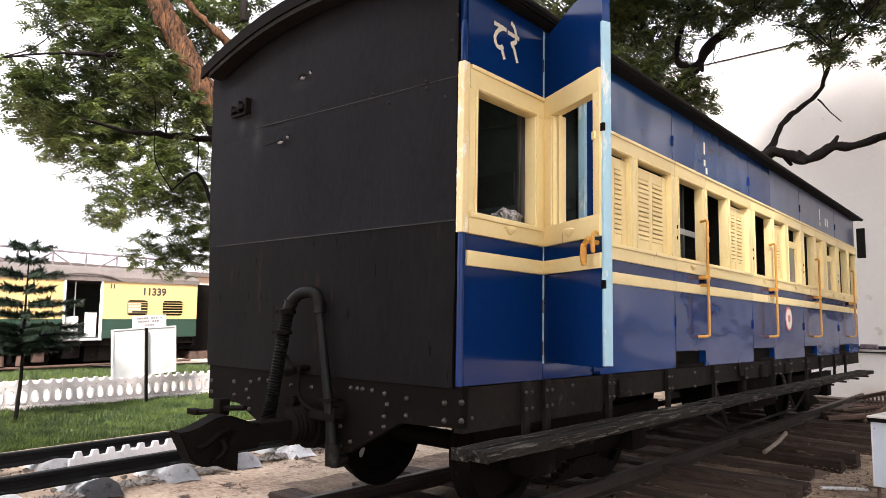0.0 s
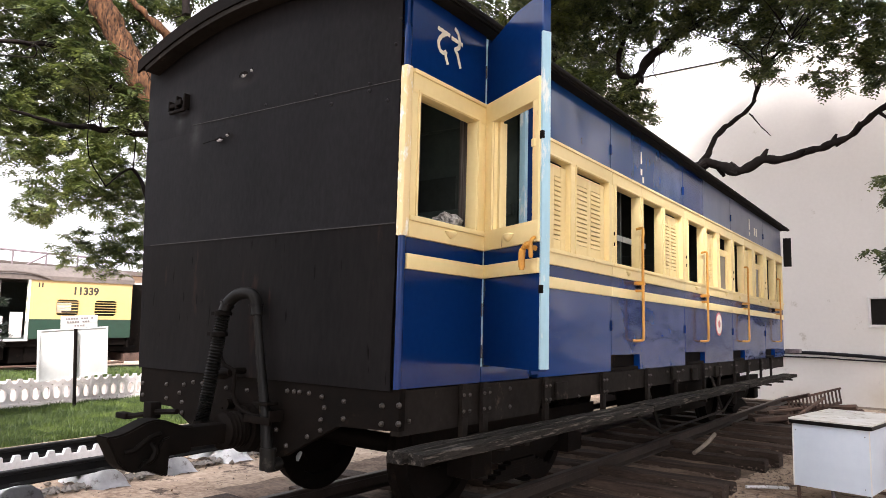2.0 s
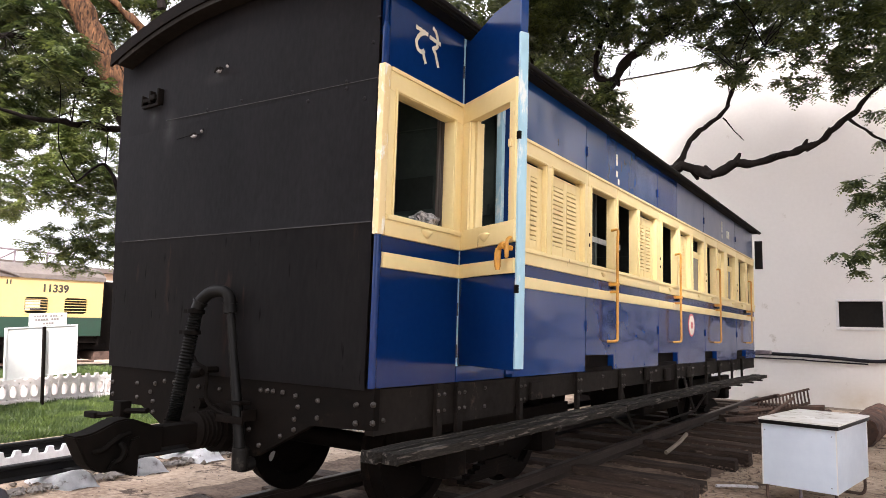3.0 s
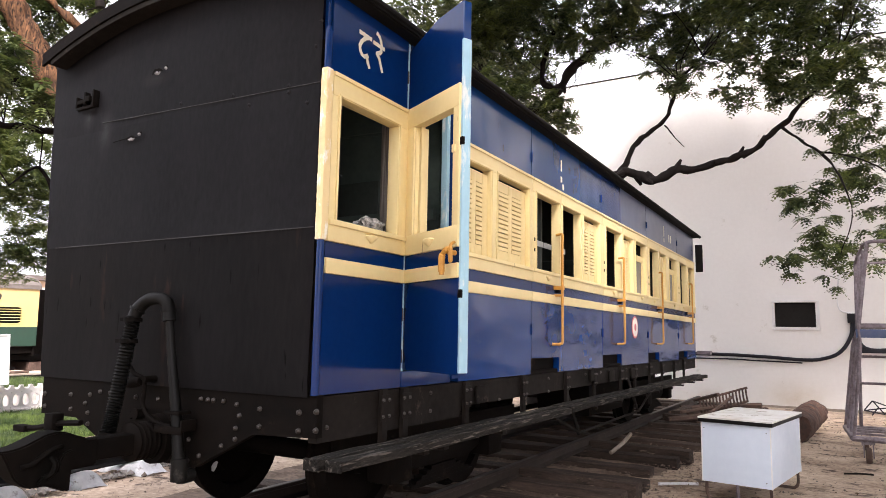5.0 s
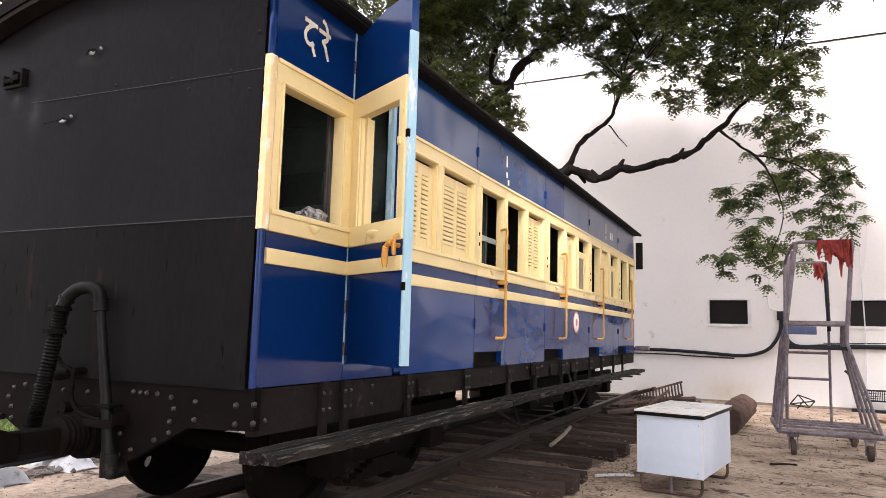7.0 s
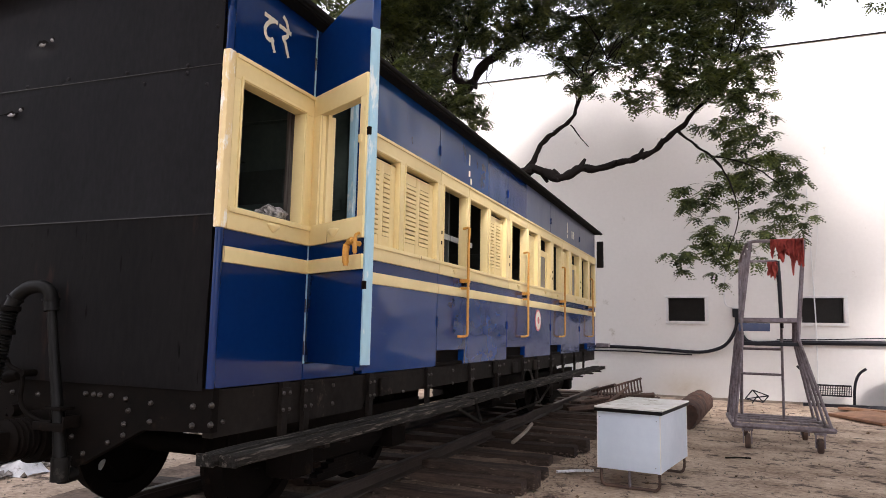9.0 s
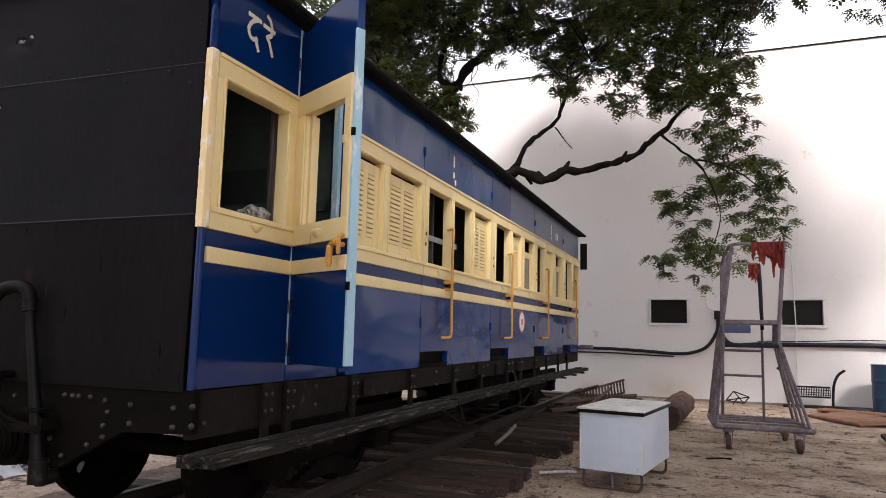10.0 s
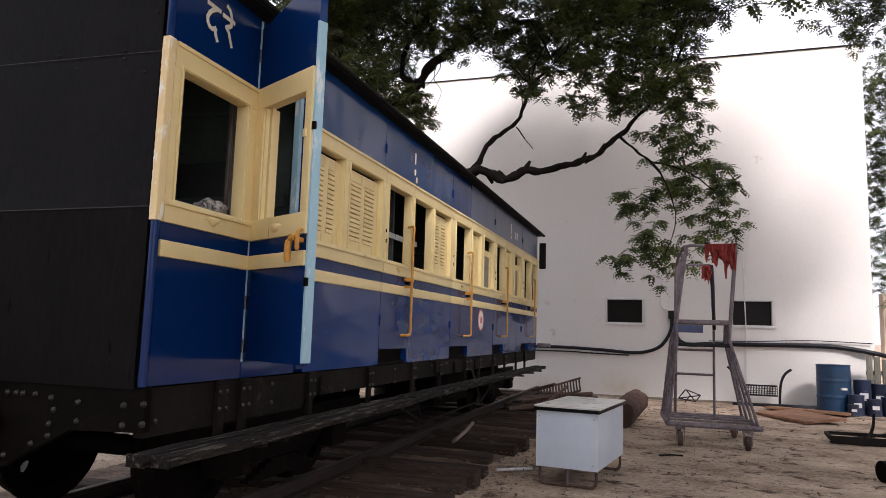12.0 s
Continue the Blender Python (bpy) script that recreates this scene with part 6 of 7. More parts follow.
    part("ladder_rail", tube([(2.63, PY1, 0.28), (2.64, PY1, PZ)], 0.016, 8), TROLLEY, t)
    part("top_rail", tube(smooth_path([(cx0 - 0.06, PY1, TZ - 0.16), (cx0 - 0.02, PY0 + 0.45, TZ - 0.06), (cx0 + 0.05, PY0, TZ), (2.55, PY0, TZ + 0.005), (cx1, PY0, TZ)], 5), 0.020, 8), TROLLEY, t)
    part("top_rail", tube([(cx0 - 0.06, PY1, TZ - 0.16), (2.615, PY1, 2.27)], 0.016, 8), TROLLEY, t)
    # ladder on the back
    for z in (0.82, 1.14):
        part("rung", tube([(PX0 + 0.01 - (1.2 - z) * 0.05, PY1 + 0.05, z), (2.64, PY1 + 0.01, z)], 0.016, 8), TROLLEY, t)
    part("ladder_rail", tube([(X0 + 0.10, Y1, 0.27), (PX0 + 0.03, PY1 + 0.03, PZ)], 0.020, 8), TROLLEY, t)
    # red cloth on the top rail
    cl_ = thing("red_cloth", (2.7, 6.68, 2.2), "torn red cloth hanging over the cage rail", "cloth")
    for x0, x1, zb, s, yy in ((2.50, 2.66, 2.26, 1, 6.672), (2.58, 2.84, 2.12, 4, 6.668), (2.72, 2.86, 2.02, 12, 6.664), (2.60, 2.80, 2.20, 5, 6.722), (2.50, 2.62, 2.02, 9, 7.41)):
        bm = bmesh.new()
        n, m = 16, 14
        g = []
        zt = 2.455 if yy < 7 else 2.26
        for j in range(m + 1):
            row = []
            for i in range(n + 1):
                u, v = i / n, j / m
                drop = (zt - zb) * (0.65 + 0.75 * noise.noise(Vector((u * 3.8, s, 0))) + 0.12 * noise.noise(Vector((u * 14, s, 3)))) + 0.03 if j else 0
                x = x0 + (x1 - x0) * u + 0.02 * noise.noise(Vector((u * 4, v * 3, s)))
                row.append(bm.verts.new((x, yy - 0.045 * noise.noise(Vector((u * 9, v * 2.5, s + 3))), zt - drop * v)))
            g.append(row)
        for a, c in zip(g, g[1:]):
            for i in range(n):
                bm.faces.new((a[i], a[i + 1], c[i + 1], c[i]))
        bmesh.ops.solidify(bm, geom=bm.faces[:], thickness=0.004)
        part("cloth_fold", bm, RED, cl_)


platform_trolley()


def drum(x, y):
    t = thing("steel_drum", (x, y, 0), "blue steel oil drum standing against the wall", "drum")
    prof = []
    for z in np.linspace(0, 0.88, 45):
        r = 0.285
        for h in (0.29, 0.59):
            r += 0.012 * math.exp(-((z - h) / 0.013) ** 2)
        if z < 0.02 or z > 0.86:
            r += 0.008
        prof.append((r, float(z)))
    bm = bmesh.new()
    n = 32
    rings = [[bm.verts.new((x + r * math.cos(k * math.tau / n), y + r * math.sin(k * math.tau / n), z)) for k in range(n)] for r, z in prof]
    for a, c in zip(rings, rings[1:]):
        for k in range(n):
            bm.faces.new((a[k], a[(k + 1) % n], c[(k + 1) % n], c[k]))
    part("shell", bm, DRUM, t)
    part("lid", tube([(x, y, 0.845), (x, y, 0.855)], 0.28, 32), DRUM, t)
    part("label_patch", tube([(x + 0.06, y - 0.292, 0.45), (x + 0.16, y - 0.262, 0.45)], 0.03, 4), TRIM, t, "worn pale lettering patch")


drum(5.03, 12.35)


def can(x, y, r, h, label, handle=True):
    t = thing("paint_can", (x, y, 0), label, "can", "paint cans")
    bm = bmesh.new()
    tb(bm, [(x, y, 0), (x, y, 0.015), (x, y, 0.02), (x, y, h - 0.03), (x, y, h - 0.02), (x, y, h)], [r, r, r * 0.96, r * 0.96, r, r * 1.02], 18)
    part("body", bm, CAN, t)
    if handle:
        part("handle", tube(smooth_path([(x - r, y, h - 0.04), (x - r * 0.8, y - 0.02, h - 0.12), (x, y - r - 0.02, h - 0.2), (x + r * 0.8, y - 0.02, h - 0.12), (x + r, y, h - 0.04)]), 0.004, 5), TROLLEY, t)
    part("label_patch", box(x - r * 0.5, x + r * 0.4, y - r - 0.004, y - r * 0.86, h * 0.4, h * 0.62), TRIM, t, "pale worn label")


for x, y, r, h in ((5.50, 12.35, 0.15, 0.62), (5.78, 12.45, 0.14, 0.55), (5.32, 12.02, 0.13, 0.36), (5.60, 12.0, 0.12, 0.30), (5.86, 12.1, 0.13, 0.34), (5.22, 11.82, 0.09, 0.20), (6.05, 12.3, 0.16, 0.42)):
    can(x, y, r, h, "dark blue paint can among the drums")


def plates():
    PLATE = surface("orange_brown_plate_rust", (0.30, 0.155, 0.085), (0.14, 0.070, 0.043), fine=16, broad=3, rough=0.85, bump=0.3, stain=(0.28, 0.17, 0.11), stain_scale=4, stain_at=0.62)
    for x, y, ln, wd, z, tilt, a in ((4.15, 10.65, 1.25, 0.75, 0.03, 4, -62), (4.5, 11.9, 1.35, 0.5, 0.02, -3, -24)):
        bm = box(-ln / 2, ln / 2, -wd / 2, wd / 2, 0, 0.045, 0.006)
        o = single("rusty_plate", bm, PLATE, "flat rusty brown plate lying on the ground", "metal plate", "rusty plates")
        o.matrix_basis = pose(x, y, z, tilt, 0, a)


plates()


def scrap_frame():
    t = thing("scrap_steel_frame", (4.4, 8.2, 0), "grimy black angle-iron scrap frame lying on the ground", "scrap metal")
    fr = bmesh.new()
    bx(fr, 4.05, 5.2, 7.85, 7.87, 0.0, 0.10, 0.003)
    bx(fr, 4.05, 5.2, 7.87, 7.97, 0.0, 0.015, 0.003)
    part("angle_bar", fr, UNDER, t)
    part("angle_bar", tube([(4.07, 7.88, 0.05), (4.12, 8.5, 0.06)], 0.03, 4), UNDER, t)
    part("angle_bar", tube([(4.12, 8.5, 0.06), (5.2, 8.55, 0.06)], 0.03, 4), UNDER, t)
    part("bent_strip", tube(smooth_path([(4.45, 7.95, 0.03), (4.55, 8.1, 0.10), (4.62, 8.2, 0.22), (4.66, 8.3, 0.36)]), 0.022, 4), UNDER, t)
    part("bent_strip", tube(smooth_path([(4.3, 8.1, 0.05), (4.7, 8.2, 0.10), (5.1, 8.15, 0.22)]), 0.02, 4), UNDER, t)


scrap_frame()


def rusty_roll():
    t = thing("rusty_pipe_roll", (1.6, 8.8, 0.18), "rusty crumpled sheet roll lying on the ground", "pipe")
    bm = bmesh.new()
    n = 60
    pts = [(1.42 + 0.13 * i / n, 7.9 + 2.4 * i / n, 0.188) for i in range(n + 1)]
    tb(bm, pts, 0.185, 28)
    for v in bm.verts:
        q = Vector((v.co.x * 7, v.co.y * 3.2, v.co.z * 7))
        c = Vector((1.42 + 0.13 * (v.co.y - 7.9) / 2.4, v.co.y, 0.188))
        v.co += (v.co - c) * (0.09 * noise.noise(q) + 0.10 * noise.noise(q * 2.5) + 0.05 * math.sin(v.co.y * 38)) + Vector((0, 0.06 * noise.noise(q * 0.7), 0))
        v.co.z = max(0.0, v.co.z)
    part("roll", bm, surface("dark_red_rust", (0.085, 0.038, 0.024), (0.030, 0.017, 0.013), fine=26, broad=4, rough=0.9, bump=0.8, stain=(0.15, 0.075, 0.045), stain_scale=6, stain_at=0.6), t, "crumpled rusty sheet")


rusty_roll()


def scrap_heap():
    t = thing("rack_scrap", (0.4, 9.3, 0), "heap of rusty toothed rack bars beside the track", "scrap metal")
    c = bmesh.new()
    a, b = Vector((-0.02, 9.25, 0.14)), Vector((0.66, 9.6, 0.36))
    tb(c, [a + Vector((0, 0, 0.21)), b + Vector((0, 0, 0.21))], 0.018, 6)
    tb(c, [a, b], 0.022, 6)
    part("bar", c, RUST, t)
    for i in range(15):
        p = a.lerp(b, (i + 0.5) / 15)
        part("tooth", tube([p + Vector((0.03, -0.02, 0.0)), p + Vector((0.015, -0.03, 0.1)), p + Vector((0.0, 0.0, 0.21))], 0.015, 5), RUST, t)
    for k, (p, q) in enumerate((((-0.3, 8.3, 0.12), (0.9, 9.9, 0.22)), ((-0.2, 8.8, 0.20), (0.5, 9.8, 0.3)), ((0.1, 8.5, 0.10), (0.45, 9.5, 0.42)), ((-0.1, 9.3, 0.35), (0.35, 8.8, 0.50)), ((-0.6, 9.4, 0.1), (0.9, 9.5, 0.18)), ((-0.4, 9.9, 0.15), (0.85, 9.7, 0.30)))):
        part("bar", tube([p, q], 0.045 if k in (0, 4, 5) else 0.025, 6), RUST, t)
    for x in (-0.3, 0.2, 0.7):
        part("bearer", box(x - 0.07, x + 0.07, 8.9, 9.9, 0.0, 0.20, 0.01), SLEEPER, t, "dark timber bearer")


scrap_heap()


def wall_bench():
    t = thing("broken_metal_bench", (3.9, 12.7, 0), "broken black perforated metal bench leaning at the wall", "bench")
    g = bmesh.new()
    x0, x1, z0, z1, y = 3.52, 4.12, 0.20, 0.42, 12.72
    bx(g, x0, x1, y, y + 0.02, z0, z0 + 0.03)
    bx(g, x0, x1, y, y + 0.02, z1 - 0.03, z1)
    for i in range(22):
        x = x0 + (x1 - x0) * i / 21
        bx(g, x - 0.006, x + 0.006, y, y + 0.015, z0, z1)
    for z in (0.26, 0.30, 0.35):
        bx(g, x0, x1, y + 0.002, y + 0.014, z - 0.005, z + 0.005)
    part("seat_grid", g, CABLE, t)
    part("arm", tube(smooth_path([(4.16, y, 0.05), (4.17, y, 0.3), (4.20, y, 0.5), (4.27, y, 0.65), (4.38, y, 0.74)]), 0.025, 8), CABLE, t)
    part("arm", tube(smooth_path([(3.22, y, 0.75), (3.30, y, 0.66), (3.38, y, 0.45), (3.42, y, 0.1)]), 0.022, 8), CABLE, t)
    part("foot_bar", box(3.3, 4.5, y - 0.05, y + 0.05, 0.0, 0.06, 0.01), CABLE, t)


wall_bench()
xf = thing("folded_wire_stand", (2.45, 12.5, 0), "small folded black wire stand at the wall foot", "stand")
for a, b in (((2.28, 0.10), (2.42, 0.28)), ((2.42, 0.28), (2.70, 0.18)), ((2.70, 0.18), (2.60, 0.05)), ((2.60, 0.05), (2.28, 0.10)), ((2.28, 0.10), (2.70, 0.18)), ((2.42, 0.28), (2.60, 0.05)), ((2.40, 0.02), (2.50, 0.16))):
    part("rod", tube([(a[0], 12.6, a[1] - 0.02), (b[0], 12.62, b[1] - 0.02)], 0.012, 5), CABLE, xf)
single("tarpaulin", tube(smooth_path([(4.2, 12.2, 0.03), (4.4, 12.15, 0.05), (4.65, 12.2, 0.045), (4.8, 12.15, 0.02)]), [0.03] * 4 + [0.06] * 10 + [0.03] * 5, 8), CABLE, "crumpled black tarpaulin on the ground", "tarpaulin")
pal = thing("wooden_palings", (6.3, 12.6, 0), "weathered grey wooden paling fence beside the building", "fence")
rngp = random.Random(9)
for i in range(16):
    x = 5.66 + i * 0.13
    part("paling", box(x, x + 0.10, 12.65, 12.68, 0, 1.08 + rngp.uniform(-0.12, 0.1), 0.006), GREYWOOD, pal)
part("rail", box(5.66, 7.8, 12.682, 12.73, 0.7, 0.78), GREYWOOD, pal)
single("concrete_block", box(6.6, 8.2, 15, 15.3, 0, 2.4, 0.01), FARWALL, "pale boundary wall behind the trees", "wall")
wheel = thing("old_wheel", (3.95, 5.3, 0), "small rusty wheel lying at the yard edge", "wheel")
part("rim", tube([(3.95, 5.28, 0.10), (4.01, 5.30, 0.10)], 0.10, 20), FRAME, wheel)

# scattered chips of stone and leaf litter
def litter(name, count, area, size, material, label, seed, lift=0.0):
    rg = np.random.default_rng(seed)
    verts, faces = [], []
    for i in range(count):
        x, y = rg.uniform(area[0], area[1]), rg.uniform(area[2], area[3])
        s = size * min(2.6, 0.28 / (rg.uniform(0.08, 1.0) ** 0.8))
        pts = rg.normal(0, 1, (6, 3))
        base = np.array([[1, 0, 0], [0, 1, 0], [-1, 0, 0], [0, -1, 0], [0, 0, 0.7], [0, 0, -0.5]]) * s + pts * s * 0.25
        j = len(verts)
        h = 0.018 * noise.noise(Vector((x * 0.9, y * 0.9, 0)))
        verts += [(x + p[0], y + p[1], lift + h + s * 0.2 + p[2]) for p in base]
        for a, b, c in ((0, 1, 4), (1, 2, 4), (2, 3, 4), (3, 0, 4), (1, 0, 5), (2, 1, 5), (3, 2, 5), (0, 3, 5)):
            faces.append((j + a, j + b, j + c))
    me = bpy.data.meshes.new(name)
    me.from_pydata(verts, [], faces)
    me.materials.append(material)
    return tagged(new(name, me), label, "debris", kind="stuff")


STONE = surface("grey_brown_chips", (0.20, 0.165, 0.135), (0.10, 0.08, 0.065), fine=40, broad=9, rough=0.9)
litter("gravel", 6000, (-0.2, 3.4, 0.5, 12), 0.007, STONE, "scattered gravel and chips on the yard", 1)
litter("cinders", 14000, (-1.2, 0.85, 1.5, 11), 0.0075, surface("brown_cinder", (0.20, 0.145, 0.11), (0.07, 0.05, 0.04), fine=40, broad=9, rough=0.95), "brown cinders and rubble among the sleepers", 7, 0.035)
litter("ballast_chips", 2500, (-5.2, -3.4, -3, 9), 0.022, STONE, "dark ballast between the display rails", 2)
HEAP = surface("grey_crushed_stone", (0.24, 0.215, 0.195), (0.11, 0.10, 0.092), fine=40, broad=14, rough=0.95)
askew(litter("rail_ballast", 3800, (NR + 0.05, NR + 0.21, -1.5, 7.5), 0.020, HEAP, "grey crushed stone heaped along the display rail", 8, 0.018))
litter("path_chips", 3500, (-3.7, -0.3, -2.2, 5), 0.006, STONE, "small stone chips on the path beside the display track", 5)
litter("leaf_litter", 1500, (-3.0, 5.5, 0, 12.8), 0.011, surface("dead_leaf", (0.16, 0.095, 0.05), (0.08, 0.05, 0.03), rough=0.9), "dry brown leaf litter on the ground", 3)

# ---------------------------------------------------------------- trees
A_CLUMPS = [(-6.3, 1.75, 4.52, 0.34), (-6.2, 1.35, 4.25, 0.36), (-6.4, 1.15, 4.85, 0.34), (-6.3, 2.05, 4.0, 0.34), (-8.26, 1.28, 5.5, 0.66), (-8.73, 2.25, 5.94, 0.81), (-7.77, 2.7, 5.83, 0.66), (-8.27, 0.83, 4.41, 0.56), (-9, 1.6, 4.61, 0.81), (-10.08, 2.81, 5.37, 0.91), (-9.43, 3.42, 5.4, 0.77), (-10.1, 1.53, 4.39, 0.55), (-8.46, 1.61, 3.9, 0.68), (-9.04, 2.52, 4.11, 0.73), (-8.06, 2.88, 3.94, 0.59), (-8.09, 2.15, 3.11, 0.48), (-7.73, 2.48, 3.29, 0.56), (-7.81, 2.98, 3.21, 0.48), (-10.15, 2.71, 3.18, 0.4), (-9.27, 3.89, 2.71, 0.61), (-9.59, 3.13, 2.5, 0.39), (-9.39, 3.5, 2.37, 0.39), (-7.46, 3.47, 6.3, 0.48), (-8.75, 1.53, 6.58, 0.89), (-8.97, 3.25, 7.5, 0.96)]
B_CLUMPS = [(-0.89, 8.45, 6.59, 0.58), (-0.27, 8.82, 6.19, 0.64), (0.47, 9, 6.49, 0.79), (1.32, 7.65, 5.72, 0.69), (1.95, 8.61, 6.17, 0.76), (2.51, 8.72, 6.53, 0.57), (0.14, 8.26, 5.34, 0.42), (0.99, 7.78, 5.01, 0.44), (1.54, 8.36, 5.09, 0.55), (2.11, 7.68, 4.89, 0.52), (2.43, 9.19, 5.65, 0.4), (0.58, 7.47, 6.78, 0.94), (1.78, 8.27, 7.14, 1.01), (-0.49, 7.54, 7.05, 0.79)]
B_HANGING = [(2.26, 9.07, 4.77, 0.54), (2.49, 8.49, 4.09, 0.42), (2, 8.06, 4.17, 0.36), (2.64, 9.14, 3.7, 0.55), (2.2, 8.55, 3.68, 0.38), (3, 9.06, 3.72, 0.3), (2.79, 9.02, 3.09, 0.44), (2.16, 8.13, 2.67, 0.41), (1.68, 8.01, 3.28, 0.31), (1.47, 8.22, 3.41, 0.23), (1.8, 8.03, 2.57, 0.31), (1.47, 7.7, 2.41, 0.22), (2.53, 7.87, 2.47, 0.25), (2.04, 8.49, 2.24, 0.23), (2.97, 7.52, 2.66, 0.15)]
C_CLUMPS = [(-3.34, 8.27, 6.57, 0.62), (-2.56, 8.46, 6.78, 0.81), (-1.6, 8.48, 6.58, 0.69), (-3.13, 9.64, 6.46, 0.56), (-2.75, 7.62, 5.33, 0.57), (-2.16, 8.46, 5.24, 0.4), (-3.15, 7.44, 6.57, 0.57), (-2.11, 9.07, 5.13, 0.23), (-3.55, 7.42, 6.41, 0.58), (-2.48, 8.18, 7.58, 0.99)]
# the last seven clumps are unseen, added to darken the coach's reflections
D_CLUMPS = [(4.84, 10.15, 6.86, 0.5), (5.15, 9.63, 6.34, 0.48), (5.62, 9.75, 6.58, 0.65), (6.83, 14.91, 7.02, 0.77), (6.56, 13.74, 5.41, 0.87), (6.47, 13.7, 4.33, 0.86), (6.45, 13.97, 3.31, 0.8), (6.69, 14.73, 2.66, 0.77), (7.09, 14.39, 5.06, 1.36), (7.17, 13.77, 6.71, 1.32), (8.6, 14.5, 3.0, 1.4), (8.8, 14.2, 5.2, 1.5), (10.2, 13.4, 3.2, 1.5), (10.4, 13.0, 5.4, 1.5), (11.8, 11.6, 3.4, 1.5), (11.6, 11.8, 5.4, 1.5), (9.4, 14.6, 7.2, 1.5)]
A_LIMBS = [[(-6.33, 4.02, -0.15, 0.28), (-6.33, 4.02, 0.18, 0.245), (-6.49, 3.46, 2.18, 0.218), (-6.75, 2.6, 4.3, 0.197), (-6.93, 2.3, 4.95, 0.177), (-7.11, 1.92, 5.69, 0.156), (-7.09, 1.56, 6.27, 0.122)],
           [(-6.62, 2.67, 3.88, 0.105), (-6.8, 2.02, 4.43, 0.078), (-6.69, 1.48, 4.63, 0.052), (-6.69, 1.07, 4.56, 0.030), (-6.71, 0.56, 4.43, 0.017), (-6.71, -0.01, 4.21, 0.01)],
           [(-6.57, 2.6, 3.81, 0.048), (-6.67, 1.92, 3.74, 0.043), (-6.57, 1.36, 3.64, 0.029), (-6.46, 0.78, 3.63, 0.014)],
           [(-6.88, 2.87, 5.38, 0.067), (-7.01, 2.65, 5.59, 0.053), (-7.2, 2.29, 5.95, 0.043)],
           [(-6.9, 3.14, 5.83, 0.067), (-6.94, 3.08, 6.45, 0.058)],
           [(-6.78, 2.72, 2.9, 0.029), (-6.83, 2.48, 3.35, 0.022), (-6.76, 2.09, 3.03, 0.01)]]
B_LIMBS = [[(-3.2, 10.4, -0.1, 0.24), (-3, 10.1, 2.5, 0.2), (-2.2, 9.3, 3.6, 0.128), (-0.97, 8.2, 3.89, 0.084), (-0.64, 8.19, 3.81, 0.076), (-0.39, 8.14, 3.73, 0.072), (-0.09, 8.21, 3.85, 0.068), (0.39, 8.29, 3.89, 0.06), (0.73, 8.34, 3.99, 0.056), (0.99, 8.37, 4.08, 0.048), (1.25, 8.29, 4.27, 0.048), (1.46, 8.3, 4.46, 0.04), (1.79, 8.21, 4.75, 0.032), (2.12, 8.12, 5.22, 0.02)],
           [(-0.97, 8.2, 3.89, 0.072), (-0.82, 8.24, 4.03, 0.056), (-0.75, 8.26, 4.31, 0.048), (-0.55, 8.31, 4.49, 0.042), (-0.28, 8.37, 4.67, 0.038), (-0.16, 8.4, 4.94, 0.034), (-0.03, 8.42, 5.32, 0.028), (0.34, 8.39, 5.66, 0.016)],
           [(1.38, 8.3, 4.36, 0.024), (1.63, 8.21, 4.1, 0.02), (1.88, 8.12, 3.85, 0.018), (2.08, 8.02, 3.48, 0.013), (2.19, 7.92, 2.96, 0.008), (2.04, 7.82, 2.46, 0.005)],
           [(1.84, 8.12, 3.89, 0.014), (2.31, 8.01, 3.72, 0.011), (2.72, 7.89, 3.36, 0.006)],
           [(-0.26, 8.38, 4.63, 0.014), (-0.14, 8.4, 4.47, 0.011), (0.02, 8.43, 4.26, 0.006)]]
C_LIMBS = [[(-3.2, 10.4, 2, 0.2), (-3.01, 8.70, 4.98, 0.13), (-2.62, 8.70, 5.29, 0.105), (-2.17, 8.70, 5.62, 0.092), (-1.75, 8.70, 6.09, 0.078), (-1.19, 8.70, 6.35, 0.055), (-0.78, 8.70, 6.52, 0.03)],
           [(-2.17, 8.7, 5.62, 0.06), (-2.42, 8.65, 5.9, 0.05), (-2.19, 8.63, 6.71, 0.04)],
           [(-2.62, 8.7, 5.29, 0.06), (-3.37, 8.44, 5.79, 0.045), (-3.6, 8.32, 6.72, 0.03)]]
D_LIMBS = [[(8.3, 17.2, -0.1, 0.25), (8.2, 16.5, 3, 0.22), (7.8, 15.8, 6, 0.15), (6.8, 12, 7.6, 0.06)]]


